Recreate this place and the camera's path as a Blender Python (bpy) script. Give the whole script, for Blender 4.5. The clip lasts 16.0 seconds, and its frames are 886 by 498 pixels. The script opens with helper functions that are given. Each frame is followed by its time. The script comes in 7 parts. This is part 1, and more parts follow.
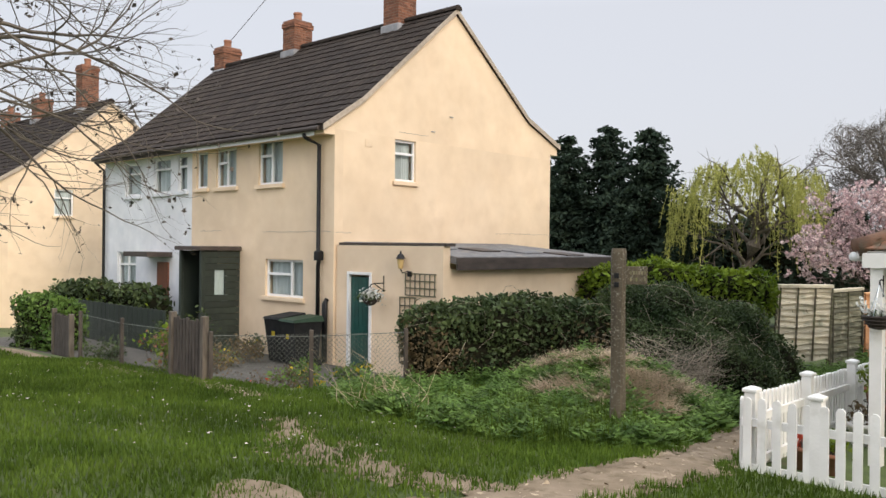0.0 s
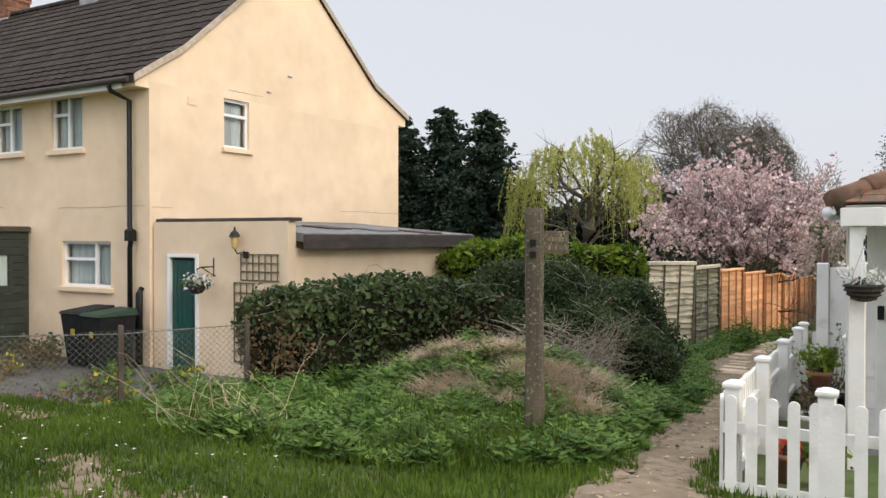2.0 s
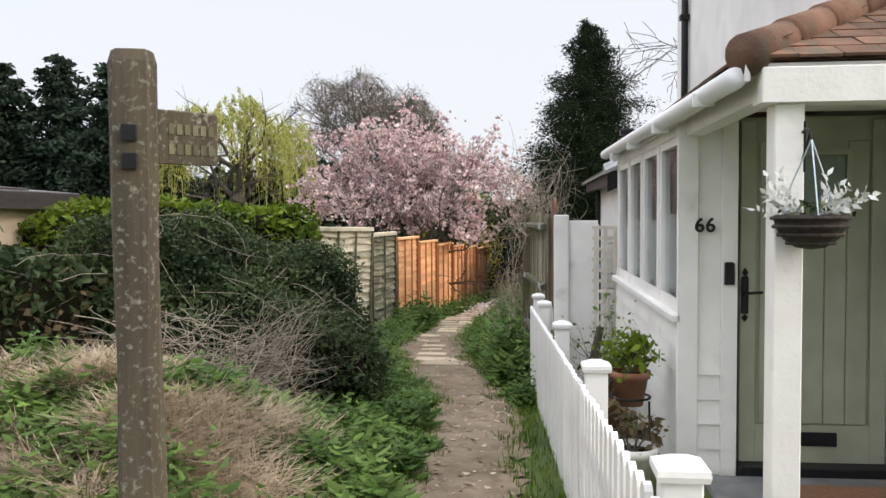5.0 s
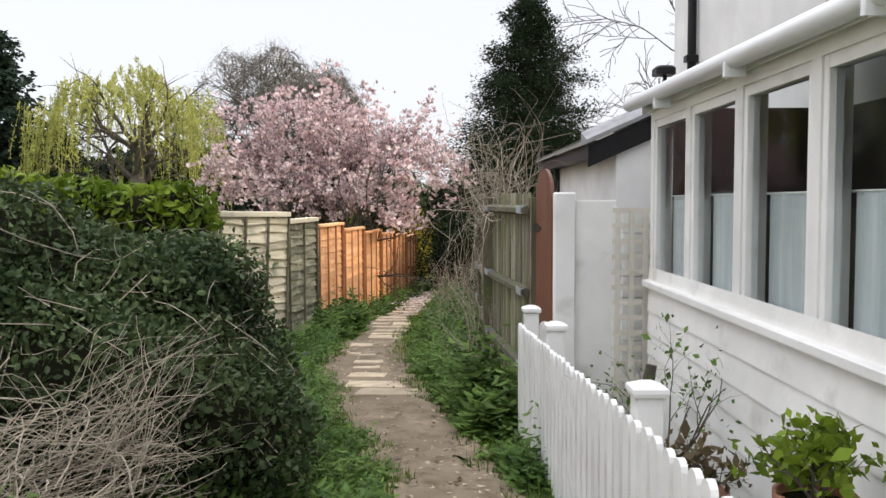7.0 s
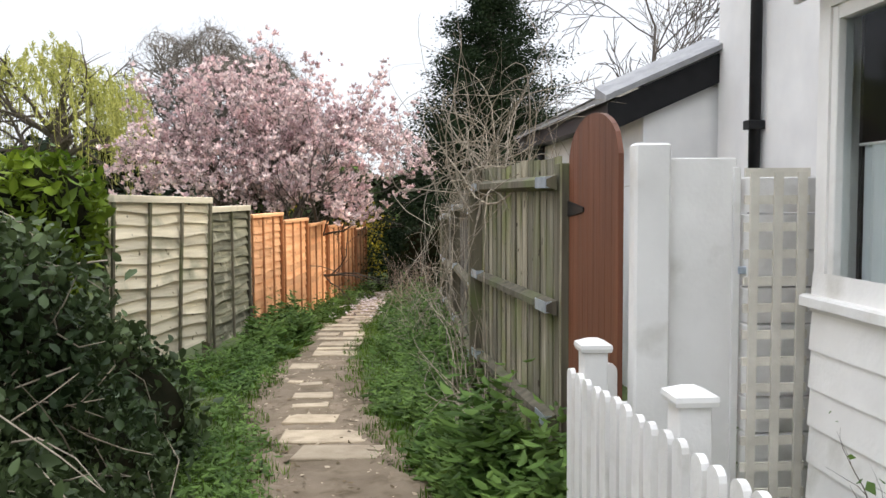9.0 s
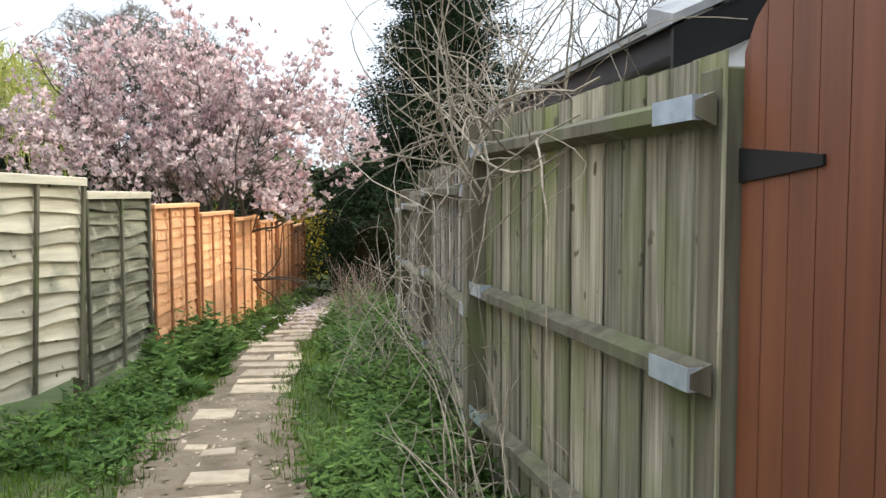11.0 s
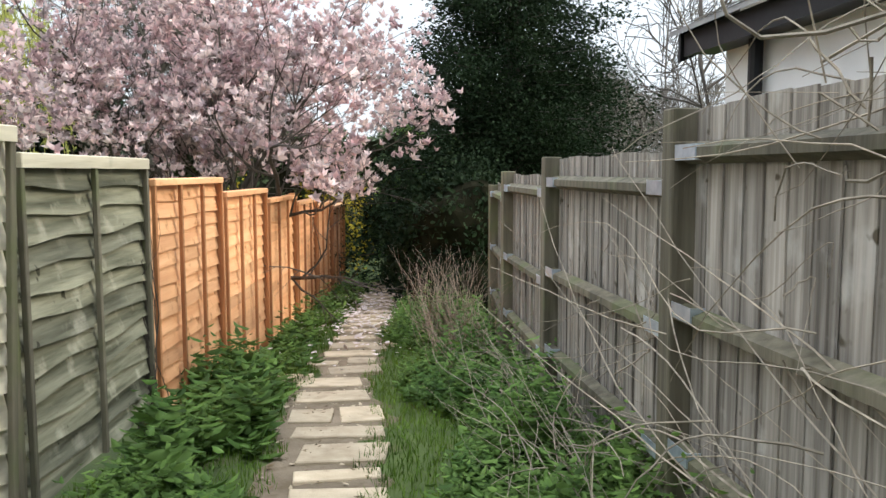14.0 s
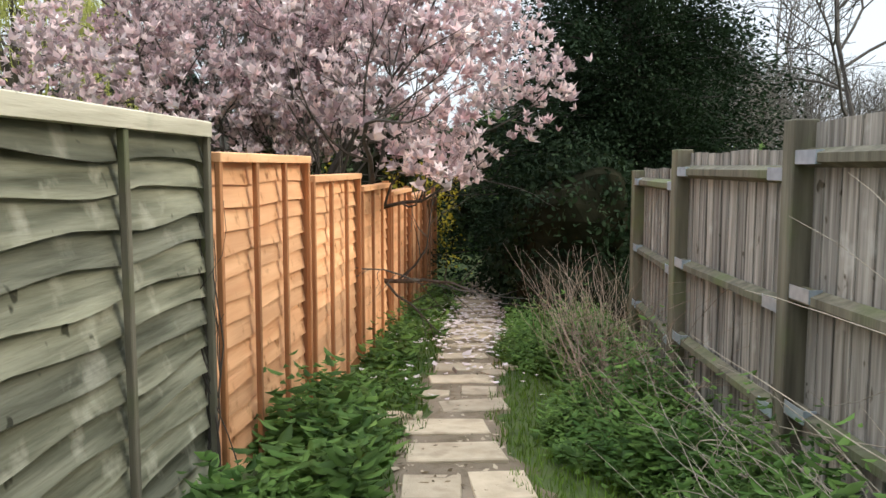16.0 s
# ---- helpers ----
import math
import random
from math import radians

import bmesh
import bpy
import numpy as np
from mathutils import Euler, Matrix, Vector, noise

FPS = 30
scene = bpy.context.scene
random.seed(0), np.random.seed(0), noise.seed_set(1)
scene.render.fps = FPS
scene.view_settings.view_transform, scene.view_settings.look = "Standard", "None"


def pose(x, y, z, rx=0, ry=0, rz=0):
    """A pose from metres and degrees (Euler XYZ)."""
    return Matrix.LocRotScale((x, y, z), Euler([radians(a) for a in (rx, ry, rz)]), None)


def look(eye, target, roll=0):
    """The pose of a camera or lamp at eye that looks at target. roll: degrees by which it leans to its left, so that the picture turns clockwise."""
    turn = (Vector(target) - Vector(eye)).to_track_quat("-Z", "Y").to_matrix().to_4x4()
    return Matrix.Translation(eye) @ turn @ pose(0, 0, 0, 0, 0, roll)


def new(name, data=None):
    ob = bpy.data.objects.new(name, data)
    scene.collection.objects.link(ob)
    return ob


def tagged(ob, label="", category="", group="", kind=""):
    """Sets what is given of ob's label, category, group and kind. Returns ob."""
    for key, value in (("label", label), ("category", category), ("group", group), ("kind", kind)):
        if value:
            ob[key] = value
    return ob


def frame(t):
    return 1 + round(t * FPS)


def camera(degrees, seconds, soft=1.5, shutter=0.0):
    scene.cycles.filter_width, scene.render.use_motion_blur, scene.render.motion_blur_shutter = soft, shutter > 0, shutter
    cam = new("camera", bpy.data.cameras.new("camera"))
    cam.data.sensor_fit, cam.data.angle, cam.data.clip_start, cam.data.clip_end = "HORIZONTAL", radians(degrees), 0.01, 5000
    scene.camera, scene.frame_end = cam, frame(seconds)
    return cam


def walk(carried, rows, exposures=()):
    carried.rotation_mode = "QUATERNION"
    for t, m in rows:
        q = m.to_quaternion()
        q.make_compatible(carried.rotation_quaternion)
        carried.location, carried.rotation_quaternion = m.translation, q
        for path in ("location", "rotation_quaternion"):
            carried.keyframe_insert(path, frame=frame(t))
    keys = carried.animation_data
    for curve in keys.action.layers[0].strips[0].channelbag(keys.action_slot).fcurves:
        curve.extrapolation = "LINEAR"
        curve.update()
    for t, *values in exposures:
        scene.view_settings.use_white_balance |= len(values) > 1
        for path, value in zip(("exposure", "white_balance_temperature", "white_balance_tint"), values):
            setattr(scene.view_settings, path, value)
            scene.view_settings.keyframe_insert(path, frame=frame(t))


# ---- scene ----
cam = camera(57.2, 16.0)
METRES, EYE, TILT, LEAN, TURN = 19.5, 1.6, 0.0, 0.0, 42.3
ROWS = [
    (0.0, 0.0, 0.0, 0.0, 0.0, -0.19, -0.64),
    (0.5, -0.0103, 0.0269, -0.0038, -3.63, -0.22, -0.5),
    (1.0, -0.0178, 0.0582, -0.0071, -7.45, -0.37, -0.36),
    (1.5, -0.0203, 0.0876, -0.0098, -9.79, -0.53, -0.22),
    (2.0, -0.0161, 0.1176, -0.0129, -12.21, -0.86, -0.11),
    (2.5, -0.0102, 0.1482, -0.0161, -15.39, -1.25, 0.0),
    (3.0, -0.0014, 0.1795, -0.0201, -19.26, -1.57, 0.04),
    (3.5, 0.0067, 0.2109, -0.0232, -22.65, -1.88, 0.05),
    (4.0, 0.0201, 0.2432, -0.0254, -27.62, -2.1, 0.21),
    (4.5, 0.0351, 0.2742, -0.0281, -32.17, -2.2, 0.3),
    (5.0, 0.0552, 0.3051, -0.031, -36.65, -2.28, 0.31),
    (7.5, 0.1444, 0.447, -0.0347, -42.86, -3.47, 0.27),
    (8.0, 0.1641, 0.4726, -0.0366, -43.73, -3.57, 0.31),
    (8.5, 0.1845, 0.4977, -0.0392, -45.06, -3.66, 0.32),
    (9.0, 0.2039, 0.5216, -0.0413, -46.25, -3.68, 0.36),
    (9.5, 0.2252, 0.5448, -0.0445, -47.62, -3.72, 0.33),
    (12.0, 0.3269, 0.6714, -0.0496, -50.96, -4.07, 0.02),
    (12.5, 0.3419, 0.6972, -0.0504, -50.32, -4.72, 0.04),
    (13.0, 0.357, 0.7224, -0.0509, -49.97, -5.07, 0.01),
    (13.5, 0.3716, 0.7499, -0.0514, -49.69, -5.18, 0.04),
    (14.0, 0.3885, 0.7738, -0.0516, -49.42, -5.41, 0.1),
    (14.5, 0.4016, 0.7945, -0.0514, -48.57, -5.63, 0.03),
    (15.0, 0.4171, 0.8164, -0.0516, -47.51, -5.84, -0.04),
    (15.5, 0.4288, 0.836, -0.0541, -45.79, -5.8, -0.13),
    (16.0, 0.4404, 0.8561, -0.0574, -44.2, -5.84, -0.05),
]
walk(cam, [(t, pose(0, 0, EYE, TILT, LEAN, TURN) @ pose(METRES * x, METRES * y, METRES * z, 90 + pitch, roll, yaw)) for t, x, y, z, yaw, pitch, roll in ROWS],
     [(0.0, -0.02, 6400, 11), (3.0, 0.08, 6400, 11), (5.0, 0.27, 6400, 11), (8.0, 0.42, 6400, 11), (12.0, 0.70, 6050, 5), (16.0, 0.48, 6050, 5)])


# ---- light ----
def build_world():
    w = bpy.data.worlds.new("sky")
    scene.world = w
    w.use_nodes = True
    nt = w.node_tree
    nt.nodes.clear()
    sky = nt.nodes.new("ShaderNodeTexSky")
    sky.sky_type = "NISHITA"
    sky.sun_disc = False
    sky.sun_elevation, sky.sun_rotation = radians(25), radians(102)
    sky.air_density, sky.dust_density = 1.0, 4.0
    k = nt.nodes.new("ShaderNodeVectorMath")
    k.operation = "SCALE"
    k.inputs["Scale"].default_value = 0.10
    mix = nt.nodes.new("ShaderNodeMix")
    mix.data_type = "RGBA"
    mix.inputs["Factor"].default_value = 0.82
    mix.inputs["B"].default_value = (0.73, 0.74, 0.775, 1)
    # an overcast dome, brighter overhead than at the horizon
    tc, sep, rise = nt.nodes.new("ShaderNodeTexCoord"), nt.nodes.new("ShaderNodeSeparateXYZ"), nt.nodes.new("ShaderNodeMapRange")
    rise.inputs["From Min"].default_value, rise.inputs["From Max"].default_value = 0.28, 1.0
    rise.inputs["To Min"].default_value, rise.inputs["To Max"].default_value = 1.17, 3.7
    dome = nt.nodes.new("ShaderNodeVectorMath")
    dome.operation = "SCALE"
    bg = nt.nodes.new("ShaderNodeBackground")
    bg.inputs["Strength"].default_value = 1.0
    out = nt.nodes.new("ShaderNodeOutputWorld")
    nt.links.new(sky.outputs[0], k.inputs[0])
    nt.links.new(k.outputs[0], mix.inputs["A"])
    nt.links.new(tc.outputs["Generated"], sep.inputs[0])
    nt.links.new(sep.outputs["Z"], rise.inputs["Value"])
    nt.links.new(mix.outputs["Result"], dome.inputs[0])
    nt.links.new(rise.outputs[0], dome.inputs["Scale"])
    nt.links.new(dome.outputs[0], bg.inputs["Color"])
    nt.links.new(bg.outputs[0], out.inputs[0])


build_world()
lamp = bpy.data.lights.new("sun", "SUN")
lamp.energy, lamp.angle, lamp.color = 1.9, radians(26), (1.0, 0.88, 0.70)
sun = new("sun", lamp)
sun.matrix_world = look((42, -9, 20), (0, 0, 0))


# ---- materials ----
def mat(name, c1, c2, scale=6.0, rough=0.75, bump=0.25, bscale=60.0, rand=0.0, island=0.0, big=0.18, bigscale=0.9,
        stretch=(1, 1, 1), metal=0.0, stain=None, stain_at=(0.55, 0.7), stain_scale=3.0, trans=0.0, coat=0.0, spec=0.5, knots=None):
    m = bpy.data.materials.new(name)
    m.use_nodes = True
    nt = m.node_tree
    nt.nodes.clear()
    nd, lk = nt.nodes.new, nt.links.new
    out, bsdf = nd("ShaderNodeOutputMaterial"), nd("ShaderNodeBsdfPrincipled")
    tc, info, geo = nd("ShaderNodeTexCoord"), nd("ShaderNodeObjectInfo"), nd("ShaderNodeNewGeometry")
    shift = nd("ShaderNodeVectorMath")
    shift.operation = "MULTIPLY_ADD"
    shift.inputs[1].default_value = (17.0, 31.0, 23.0)
    rnd = nd("ShaderNodeCombineXYZ")
    for i in range(3):
        lk(info.outputs["Random"], rnd.inputs[i])
    lk(rnd.outputs[0], shift.inputs[0])
    lk(tc.outputs["Object"], shift.inputs[2])
    mp = nd("ShaderNodeMapping")
    mp.inputs["Scale"].default_value = stretch
    lk(shift.outputs[0], mp.inputs["Vector"])

    def tex(s, detail=5.0, src=mp.outputs[0]):
        n = nd("ShaderNodeTexNoise")
        n.inputs["Scale"].default_value, n.inputs["Detail"].default_value = s, detail
        lk(src, n.inputs["Vector"])
        return n.outputs["Fac"]

    def ramp(fac, a, b, lo=0.3, hi=0.7):
        r = nd("ShaderNodeValToRGB")
        r.color_ramp.elements[0].position, r.color_ramp.elements[1].position = lo, hi
        r.color_ramp.elements[0].color, r.color_ramp.elements[1].color = (*a, 1), (*b, 1)
        lk(fac, r.inputs[0])
        return r.outputs[0]

    def blend(kind, fac, a, b):
        x = nd("ShaderNodeMix")
        x.data_type, x.blend_type = "RGBA", kind
        if isinstance(fac, float):
            x.inputs["Factor"].default_value = fac
        else:
            lk(fac, x.inputs["Factor"])
        lk(a, x.inputs["A"])
        lk(b, x.inputs["B"])
        return x.outputs["Result"]

    col = ramp(tex(scale), c1, c2)
    lo = 1 - big
    col = blend("MULTIPLY", 1.0, col, ramp(tex(bigscale, 3.0, shift.outputs[0]), (lo, lo, lo), (1.04, 1.04, 1.04), 0.35, 0.65))
    if stain:
        x = nd("ShaderNodeRGB")
        x.outputs[0].default_value = (*stain, 1)
        fac = ramp(tex(stain_scale, 6.0, shift.outputs[0]), (0, 0, 0), (1, 1, 1), *stain_at)
        col = blend("MIX", fac, col, x.outputs[0])
    if knots:
        x = nd("ShaderNodeRGB")
        x.outputs[0].default_value = (*knots, 1)
        fac = ramp(tex(9.0, 2.0, shift.outputs[0]), (0, 0, 0), (1, 1, 1), 0.69, 0.74)
        col = blend("MIX", fac, col, x.outputs[0])
    for amount, src in ((rand, info.outputs["Random"]), (island, geo.outputs["Random Per Island"])):
        if amount:
            r = ramp(src, (1 - amount,) * 3, (1 + amount * 0.7, 1 + amount * 0.62, 1 + amount * 0.5), 0.0, 1.0)
            col = blend("MULTIPLY", 1.0, col, r)
    lk(col, bsdf.inputs["Base Color"])
    bsdf.inputs["Roughness"].default_value, bsdf.inputs["Metallic"].default_value = rough, metal
    bsdf.inputs["Coat Weight"].default_value = coat
    bsdf.inputs["Specular IOR Level"].default_value = 0.12 if trans else spec
    if bump:
        b = nd("ShaderNodeBump")
        b.inputs["Strength"].default_value, b.inputs["Distance"].default_value = bump, 0.01
        lk(tex(bscale, 4.0), b.inputs["Height"])
        lk(b.outputs[0], bsdf.inputs["Normal"])
    if trans:
        tr, mx = nd("ShaderNodeBsdfTranslucent"), nd("ShaderNodeMixShader")
        lk(col, tr.inputs[0])
        mx.inputs[0].default_value = trans
        lk(bsdf.outputs[0], mx.inputs[1])
        lk(tr.outputs[0], mx.inputs[2])
        lk(mx.outputs[0], out.inputs[0])
    else:
        lk(bsdf.outputs[0], out.inputs[0])
    return m


def glass(name, tint=(0.9, 0.95, 0.95)):
    m = bpy.data.materials.new(name)
    m.use_nodes = True
    nt = m.node_tree
    nt.nodes.clear()
    out, mx, fr = nt.nodes.new("ShaderNodeOutputMaterial"), nt.nodes.new("ShaderNodeMixShader"), nt.nodes.new("ShaderNodeFresnel")
    t, g = nt.nodes.new("ShaderNodeBsdfTransparent"), nt.nodes.new("ShaderNodeBsdfGlossy")
    t.inputs[0].default_value = (*tint, 1)
    g.inputs["Roughness"].default_value = 0.02
    fr.inputs[0].default_value = 1.22
    nt.links.new(fr.outputs[0], mx.inputs[0])
    nt.links.new(t.outputs[0], mx.inputs[1])
    nt.links.new(g.outputs[0], mx.inputs[2])
    nt.links.new(mx.outputs[0], out.inputs[0])
    return m


M = dict(
    render=mat("cream_render", (0.76, 0.59, 0.41), (0.83, 0.66, 0.475), 2.5, 0.9, 0.35, 180, big=0.10, bigscale=0.5, stain=(0.66, 0.50, 0.35), stain_at=(0.62, 0.85), stain_scale=0.9),
    render_white=mat("white_render", (0.68, 0.70, 0.73), (0.78, 0.79, 0.81), 3, 0.9, 0.3, 160, big=0.08),
    cottage_white=mat("cottage_render", (0.73, 0.72, 0.71), (0.82, 0.81, 0.79), 3, 0.9, 0.3, 160, big=0.08),
    white=mat("white_paint", (0.77, 0.755, 0.72), (0.85, 0.835, 0.80), 5, 0.5, 0.2, 45, big=0.09, stain=(0.56, 0.54, 0.48), stain_at=(0.60, 0.80), stain_scale=4),
    upvc=mat("white_plastic", (0.78, 0.78, 0.78), (0.82, 0.82, 0.82), 3, 0.3, 0.0, big=0.04),
    tile=mat("roof_tile", (0.024, 0.019, 0.016), (0.050, 0.040, 0.034), 14, 0.85, 0.5, 70, rand=0.25, island=0.25, spec=0.15, stain=(0.12, 0.11, 0.08), stain_at=(0.66, 0.8), stain_scale=6),
    clay=mat("clay_tile", (0.125, 0.068, 0.043), (0.225, 0.118, 0.074), 9, 0.85, 0.5, 60, rand=0.3, stain=(0.10, 0.085, 0.06), stain_at=(0.52, 0.7), stain_scale=7),
    slate=mat("slate", (0.24, 0.24, 0.25), (0.36, 0.36, 0.36), 7, 0.6, 0.3, 50, rand=0.18, stain=(0.18, 0.19, 0.15), stain_at=(0.55, 0.75)),
    brick=mat("brick", (0.19, 0.085, 0.055), (0.29, 0.135, 0.085), 16, 0.9, 0.4, 70, rand=0.35, island=0.35),
    mortar=mat("mortar", (0.24, 0.21, 0.18), (0.34, 0.30, 0.26), 20, 0.95, 0.4, 90),
    verge=mat("verge_mortar", (0.36, 0.30, 0.24), (0.50, 0.43, 0.35), 12, 0.95, 0.4, 70),
    lead=mat("lead_flashing", (0.25, 0.25, 0.27), (0.38, 0.38, 0.40), 6, 0.6, 0.2, 40),
    black=mat("black_gloss", (0.008, 0.008, 0.009), (0.015, 0.015, 0.016), 8, 0.45, 0.05, 60, spec=0.25),
    bin=mat("bin_plastic", (0.010, 0.011, 0.012), (0.020, 0.021, 0.022), 8, 0.65, 0.1, 80, spec=0.2),
    green_dark=mat("dark_green_timber", (0.012, 0.020, 0.015), (0.028, 0.040, 0.030), 7, 0.6, 0.25, 40, stretch=(1, 1, 0.2), rand=0.2),
    green_door=mat("green_door_paint", (0.010, 0.060, 0.050), (0.016, 0.085, 0.07), 5, 0.4, 0.1, 50),
    sage=mat("sage_door_paint", (0.27, 0.285, 0.205), (0.33, 0.345, 0.255), 5, 0.5, 0.15, 60, big=0.08),
    fascia=mat("dark_fascia", (0.035, 0.026, 0.022), (0.075, 0.058, 0.048), 9, 0.7, 0.25, 50, stretch=(0.3, 0.3, 1)),
    felt=mat("roof_felt", (0.12, 0.12, 0.125), (0.22, 0.22, 0.22), 5, 0.9, 0.3, 90, stain=(0.25, 0.22, 0.18), stain_at=(0.55, 0.75)),
    oak=mat("lichened_oak", (0.045, 0.036, 0.024), (0.115, 0.092, 0.060), 9, 0.9, 0.6, 40, stretch=(1, 1, 0.12), stain=(0.25, 0.25, 0.20), stain_at=(0.56, 0.76), stain_scale=42),
    grey_wood=mat("weathered_boards", (0.125, 0.110, 0.092), (0.46, 0.425, 0.375), 26, 0.9, 0.7, 45, stretch=(1, 1, 0.045), rand=0.24, knots=(0.10, 0.085, 0.06), spec=0.2, stain=(0.50, 0.48, 0.44), stain_at=(0.60, 0.80), stain_scale=4.0),
    green_wood=mat("algae_green_boards", (0.15, 0.14, 0.095), (0.48, 0.44, 0.34), 34, 0.9, 0.7, 45, stretch=(1, 1, 0.05), rand=0.32, knots=(0.10, 0.085, 0.06), spec=0.2, stain=(0.19, 0.21, 0.085), stain_at=(0.44, 0.68), stain_scale=1.6),
    cream=mat("cream_trellis_paint", (0.62, 0.58, 0.49), (0.74, 0.70, 0.60), 12, 0.7, 0.2, 40),
    grey_post=mat("weathered_post", (0.078, 0.068, 0.044), (0.20, 0.178, 0.125), 14, 0.9, 0.5, 45, stretch=(1, 1, 0.08), rand=0.2, stain=(0.12, 0.135, 0.055), stain_at=(0.5, 0.7), stain_scale=2.2),
    green_lap=mat("greened_lap_board", (0.075, 0.076, 0.048), (0.34, 0.33, 0.235), 14, 0.85, 0.9, 40, stretch=(0.09, 1, 1), rand=0.28, knots=(0.05, 0.048, 0.03), spec=0.2, stain=(0.40, 0.38, 0.29), stain_at=(0.56, 0.74), stain_scale=5.5),
    pale_lap=mat("pale_lap_board", (0.52, 0.47, 0.345), (0.80, 0.73, 0.56), 12, 0.85, 0.5, 40, stretch=(0.09, 1, 1), rand=0.18, knots=(0.12, 0.10, 0.06), spec=0.2, stain=(0.22, 0.23, 0.16), stain_at=(0.55, 0.75), stain_scale=2.0),
    orange=mat("orange_lap_board", (0.68, 0.335, 0.155), (0.86, 0.49, 0.255), 11, 0.7, 0.4, 40, stretch=(0.09, 1, 1), rand=0.16, knots=(0.30, 0.13, 0.05), spec=0.3, stain=(0.48, 0.225, 0.085), stain_at=(0.58, 0.75), stain_scale=9),
    orange_rail=mat("orange_rail", (0.30, 0.12, 0.045), (0.48, 0.21, 0.08), 11, 0.75, 0.4, 40, stretch=(1, 1, 0.1), rand=0.15),
    gate=mat("brown_gate_stain", (0.13, 0.042, 0.018), (0.215, 0.075, 0.032), 14, 0.6, 0.35, 40, stretch=(1, 1, 0.06), rand=0.14),
    steel=mat("galvanised_steel", (0.40, 0.47, 0.55), (0.58, 0.65, 0.72), 20, 0.4, 0.1, 60, metal=0.6),
    wire=mat("green_wire", (0.09, 0.10, 0.085), (0.19, 0.20, 0.18), 20, 0.5, 0.0, metal=0.3),
    stone=mat("paving_stone", (0.42, 0.335, 0.225), (0.56, 0.46, 0.325), 7, 0.9, 0.4, 70, rand=0.2, stain=(0.27, 0.205, 0.135), stain_at=(0.55, 0.78), stain_scale=5),
    dirt=mat("trodden_earth", (0.185, 0.142, 0.095), (0.285, 0.225, 0.16), 4, 0.95, 0.7, 45, big=0.25, bigscale=1.1, spec=0.15, stain=(0.13, 0.10, 0.06), stain_at=(0.52, 0.72), stain_scale=7),
    ground=mat("grassy_soil", (0.050, 0.075, 0.016), (0.095, 0.130, 0.028), 3.0, 0.95, 0.6, 30, big=0.3, bigscale=0.5, stain=(0.10, 0.075, 0.04), stain_at=(0.60, 0.75), stain_scale=1.5),
    concrete=mat("concrete", (0.058, 0.053, 0.046), (0.115, 0.105, 0.092), 6, 0.9, 0.3, 80, big=0.2),
    terracotta=mat("terracotta", (0.25, 0.105, 0.06), (0.36, 0.165, 0.10), 8, 0.85, 0.2, 60, stain=(0.35, 0.26, 0.2), stain_at=(0.6, 0.8)),
    curtain=mat("net_curtain", (0.55, 0.58, 0.58), (0.74, 0.76, 0.76), 18, 0.9, 0.3, 14, stretch=(1, 1, 0.05)),
    # unlit interiors: their dimness is put into this dark colour
    room=mat("room_shade", (0.05, 0.045, 0.04), (0.09, 0.08, 0.07), 3, 0.9, 0.0),
    wicker=mat("dark_wicker", (0.020, 0.015, 0.012), (0.05, 0.038, 0.03), 30, 0.85, 0.6, 80),
    bark=mat("bark", (0.075, 0.060, 0.048), (0.16, 0.135, 0.105), 16, 0.95, 0.6, 40, stretch=(1, 1, 0.25)),
    bark_dark=mat("dark_bark", (0.045, 0.036, 0.03), (0.10, 0.082, 0.066), 16, 0.95, 0.6, 40, stretch=(1, 1, 0.25)),
    twig=mat("grey_twig", (0.21, 0.175, 0.13), (0.43, 0.37, 0.285), 20, 0.9, 0.2, 60, island=0.3),
    twig_far=mat("far_twig", (0.115, 0.10, 0.085), (0.18, 0.16, 0.135), 2, 0.95, 0.0, island=0.15),
    bramble=mat("dry_bramble", (0.20, 0.14, 0.105), (0.38, 0.29, 0.215), 20, 0.9, 0.2, 60, island=0.3),
    straw=mat("dry_grass", (0.42, 0.335, 0.225), (0.64, 0.53, 0.38), 10, 0.9, 0.0, island=0.35, trans=0.2),
    grass=mat("grass_blades", (0.062, 0.114, 0.014), (0.125, 0.190, 0.029), 1.2, 0.6, 0.0, island=0.35, big=0.3, bigscale=0.6, trans=0.35),
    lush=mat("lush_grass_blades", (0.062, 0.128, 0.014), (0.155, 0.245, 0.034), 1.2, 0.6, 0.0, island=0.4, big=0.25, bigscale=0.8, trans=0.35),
    weed=mat("weed_leaves", (0.055, 0.116, 0.024), (0.180, 0.285, 0.070), 2.0, 0.55, 0.0, island=0.5, trans=0.3),
    ivy=mat("ivy_leaves", (0.030, 0.052, 0.021), (0.100, 0.138, 0.056), 2.0, 0.45, 0.0, island=0.45, trans=0.12),
    ivy_brown=mat("withered_leaves", (0.10, 0.075, 0.04), (0.20, 0.15, 0.085), 3.0, 0.7, 0.0, island=0.4, trans=0.2),
    laurel=mat("laurel_leaves", (0.075, 0.14, 0.014), (0.25, 0.34, 0.035), 1.5, 0.4, 0.0, island=0.45, trans=0.25),
    conifer=mat("cypress_sprays", (0.010, 0.021, 0.009), (0.026, 0.044, 0.018), 1.6, 0.8, 0.0, island=0.4, trans=0.1),
    pine=mat("pine_sprays", (0.020, 0.036, 0.026), (0.046, 0.070, 0.048), 1.2, 0.85, 0.0, island=0.35, trans=0.1),
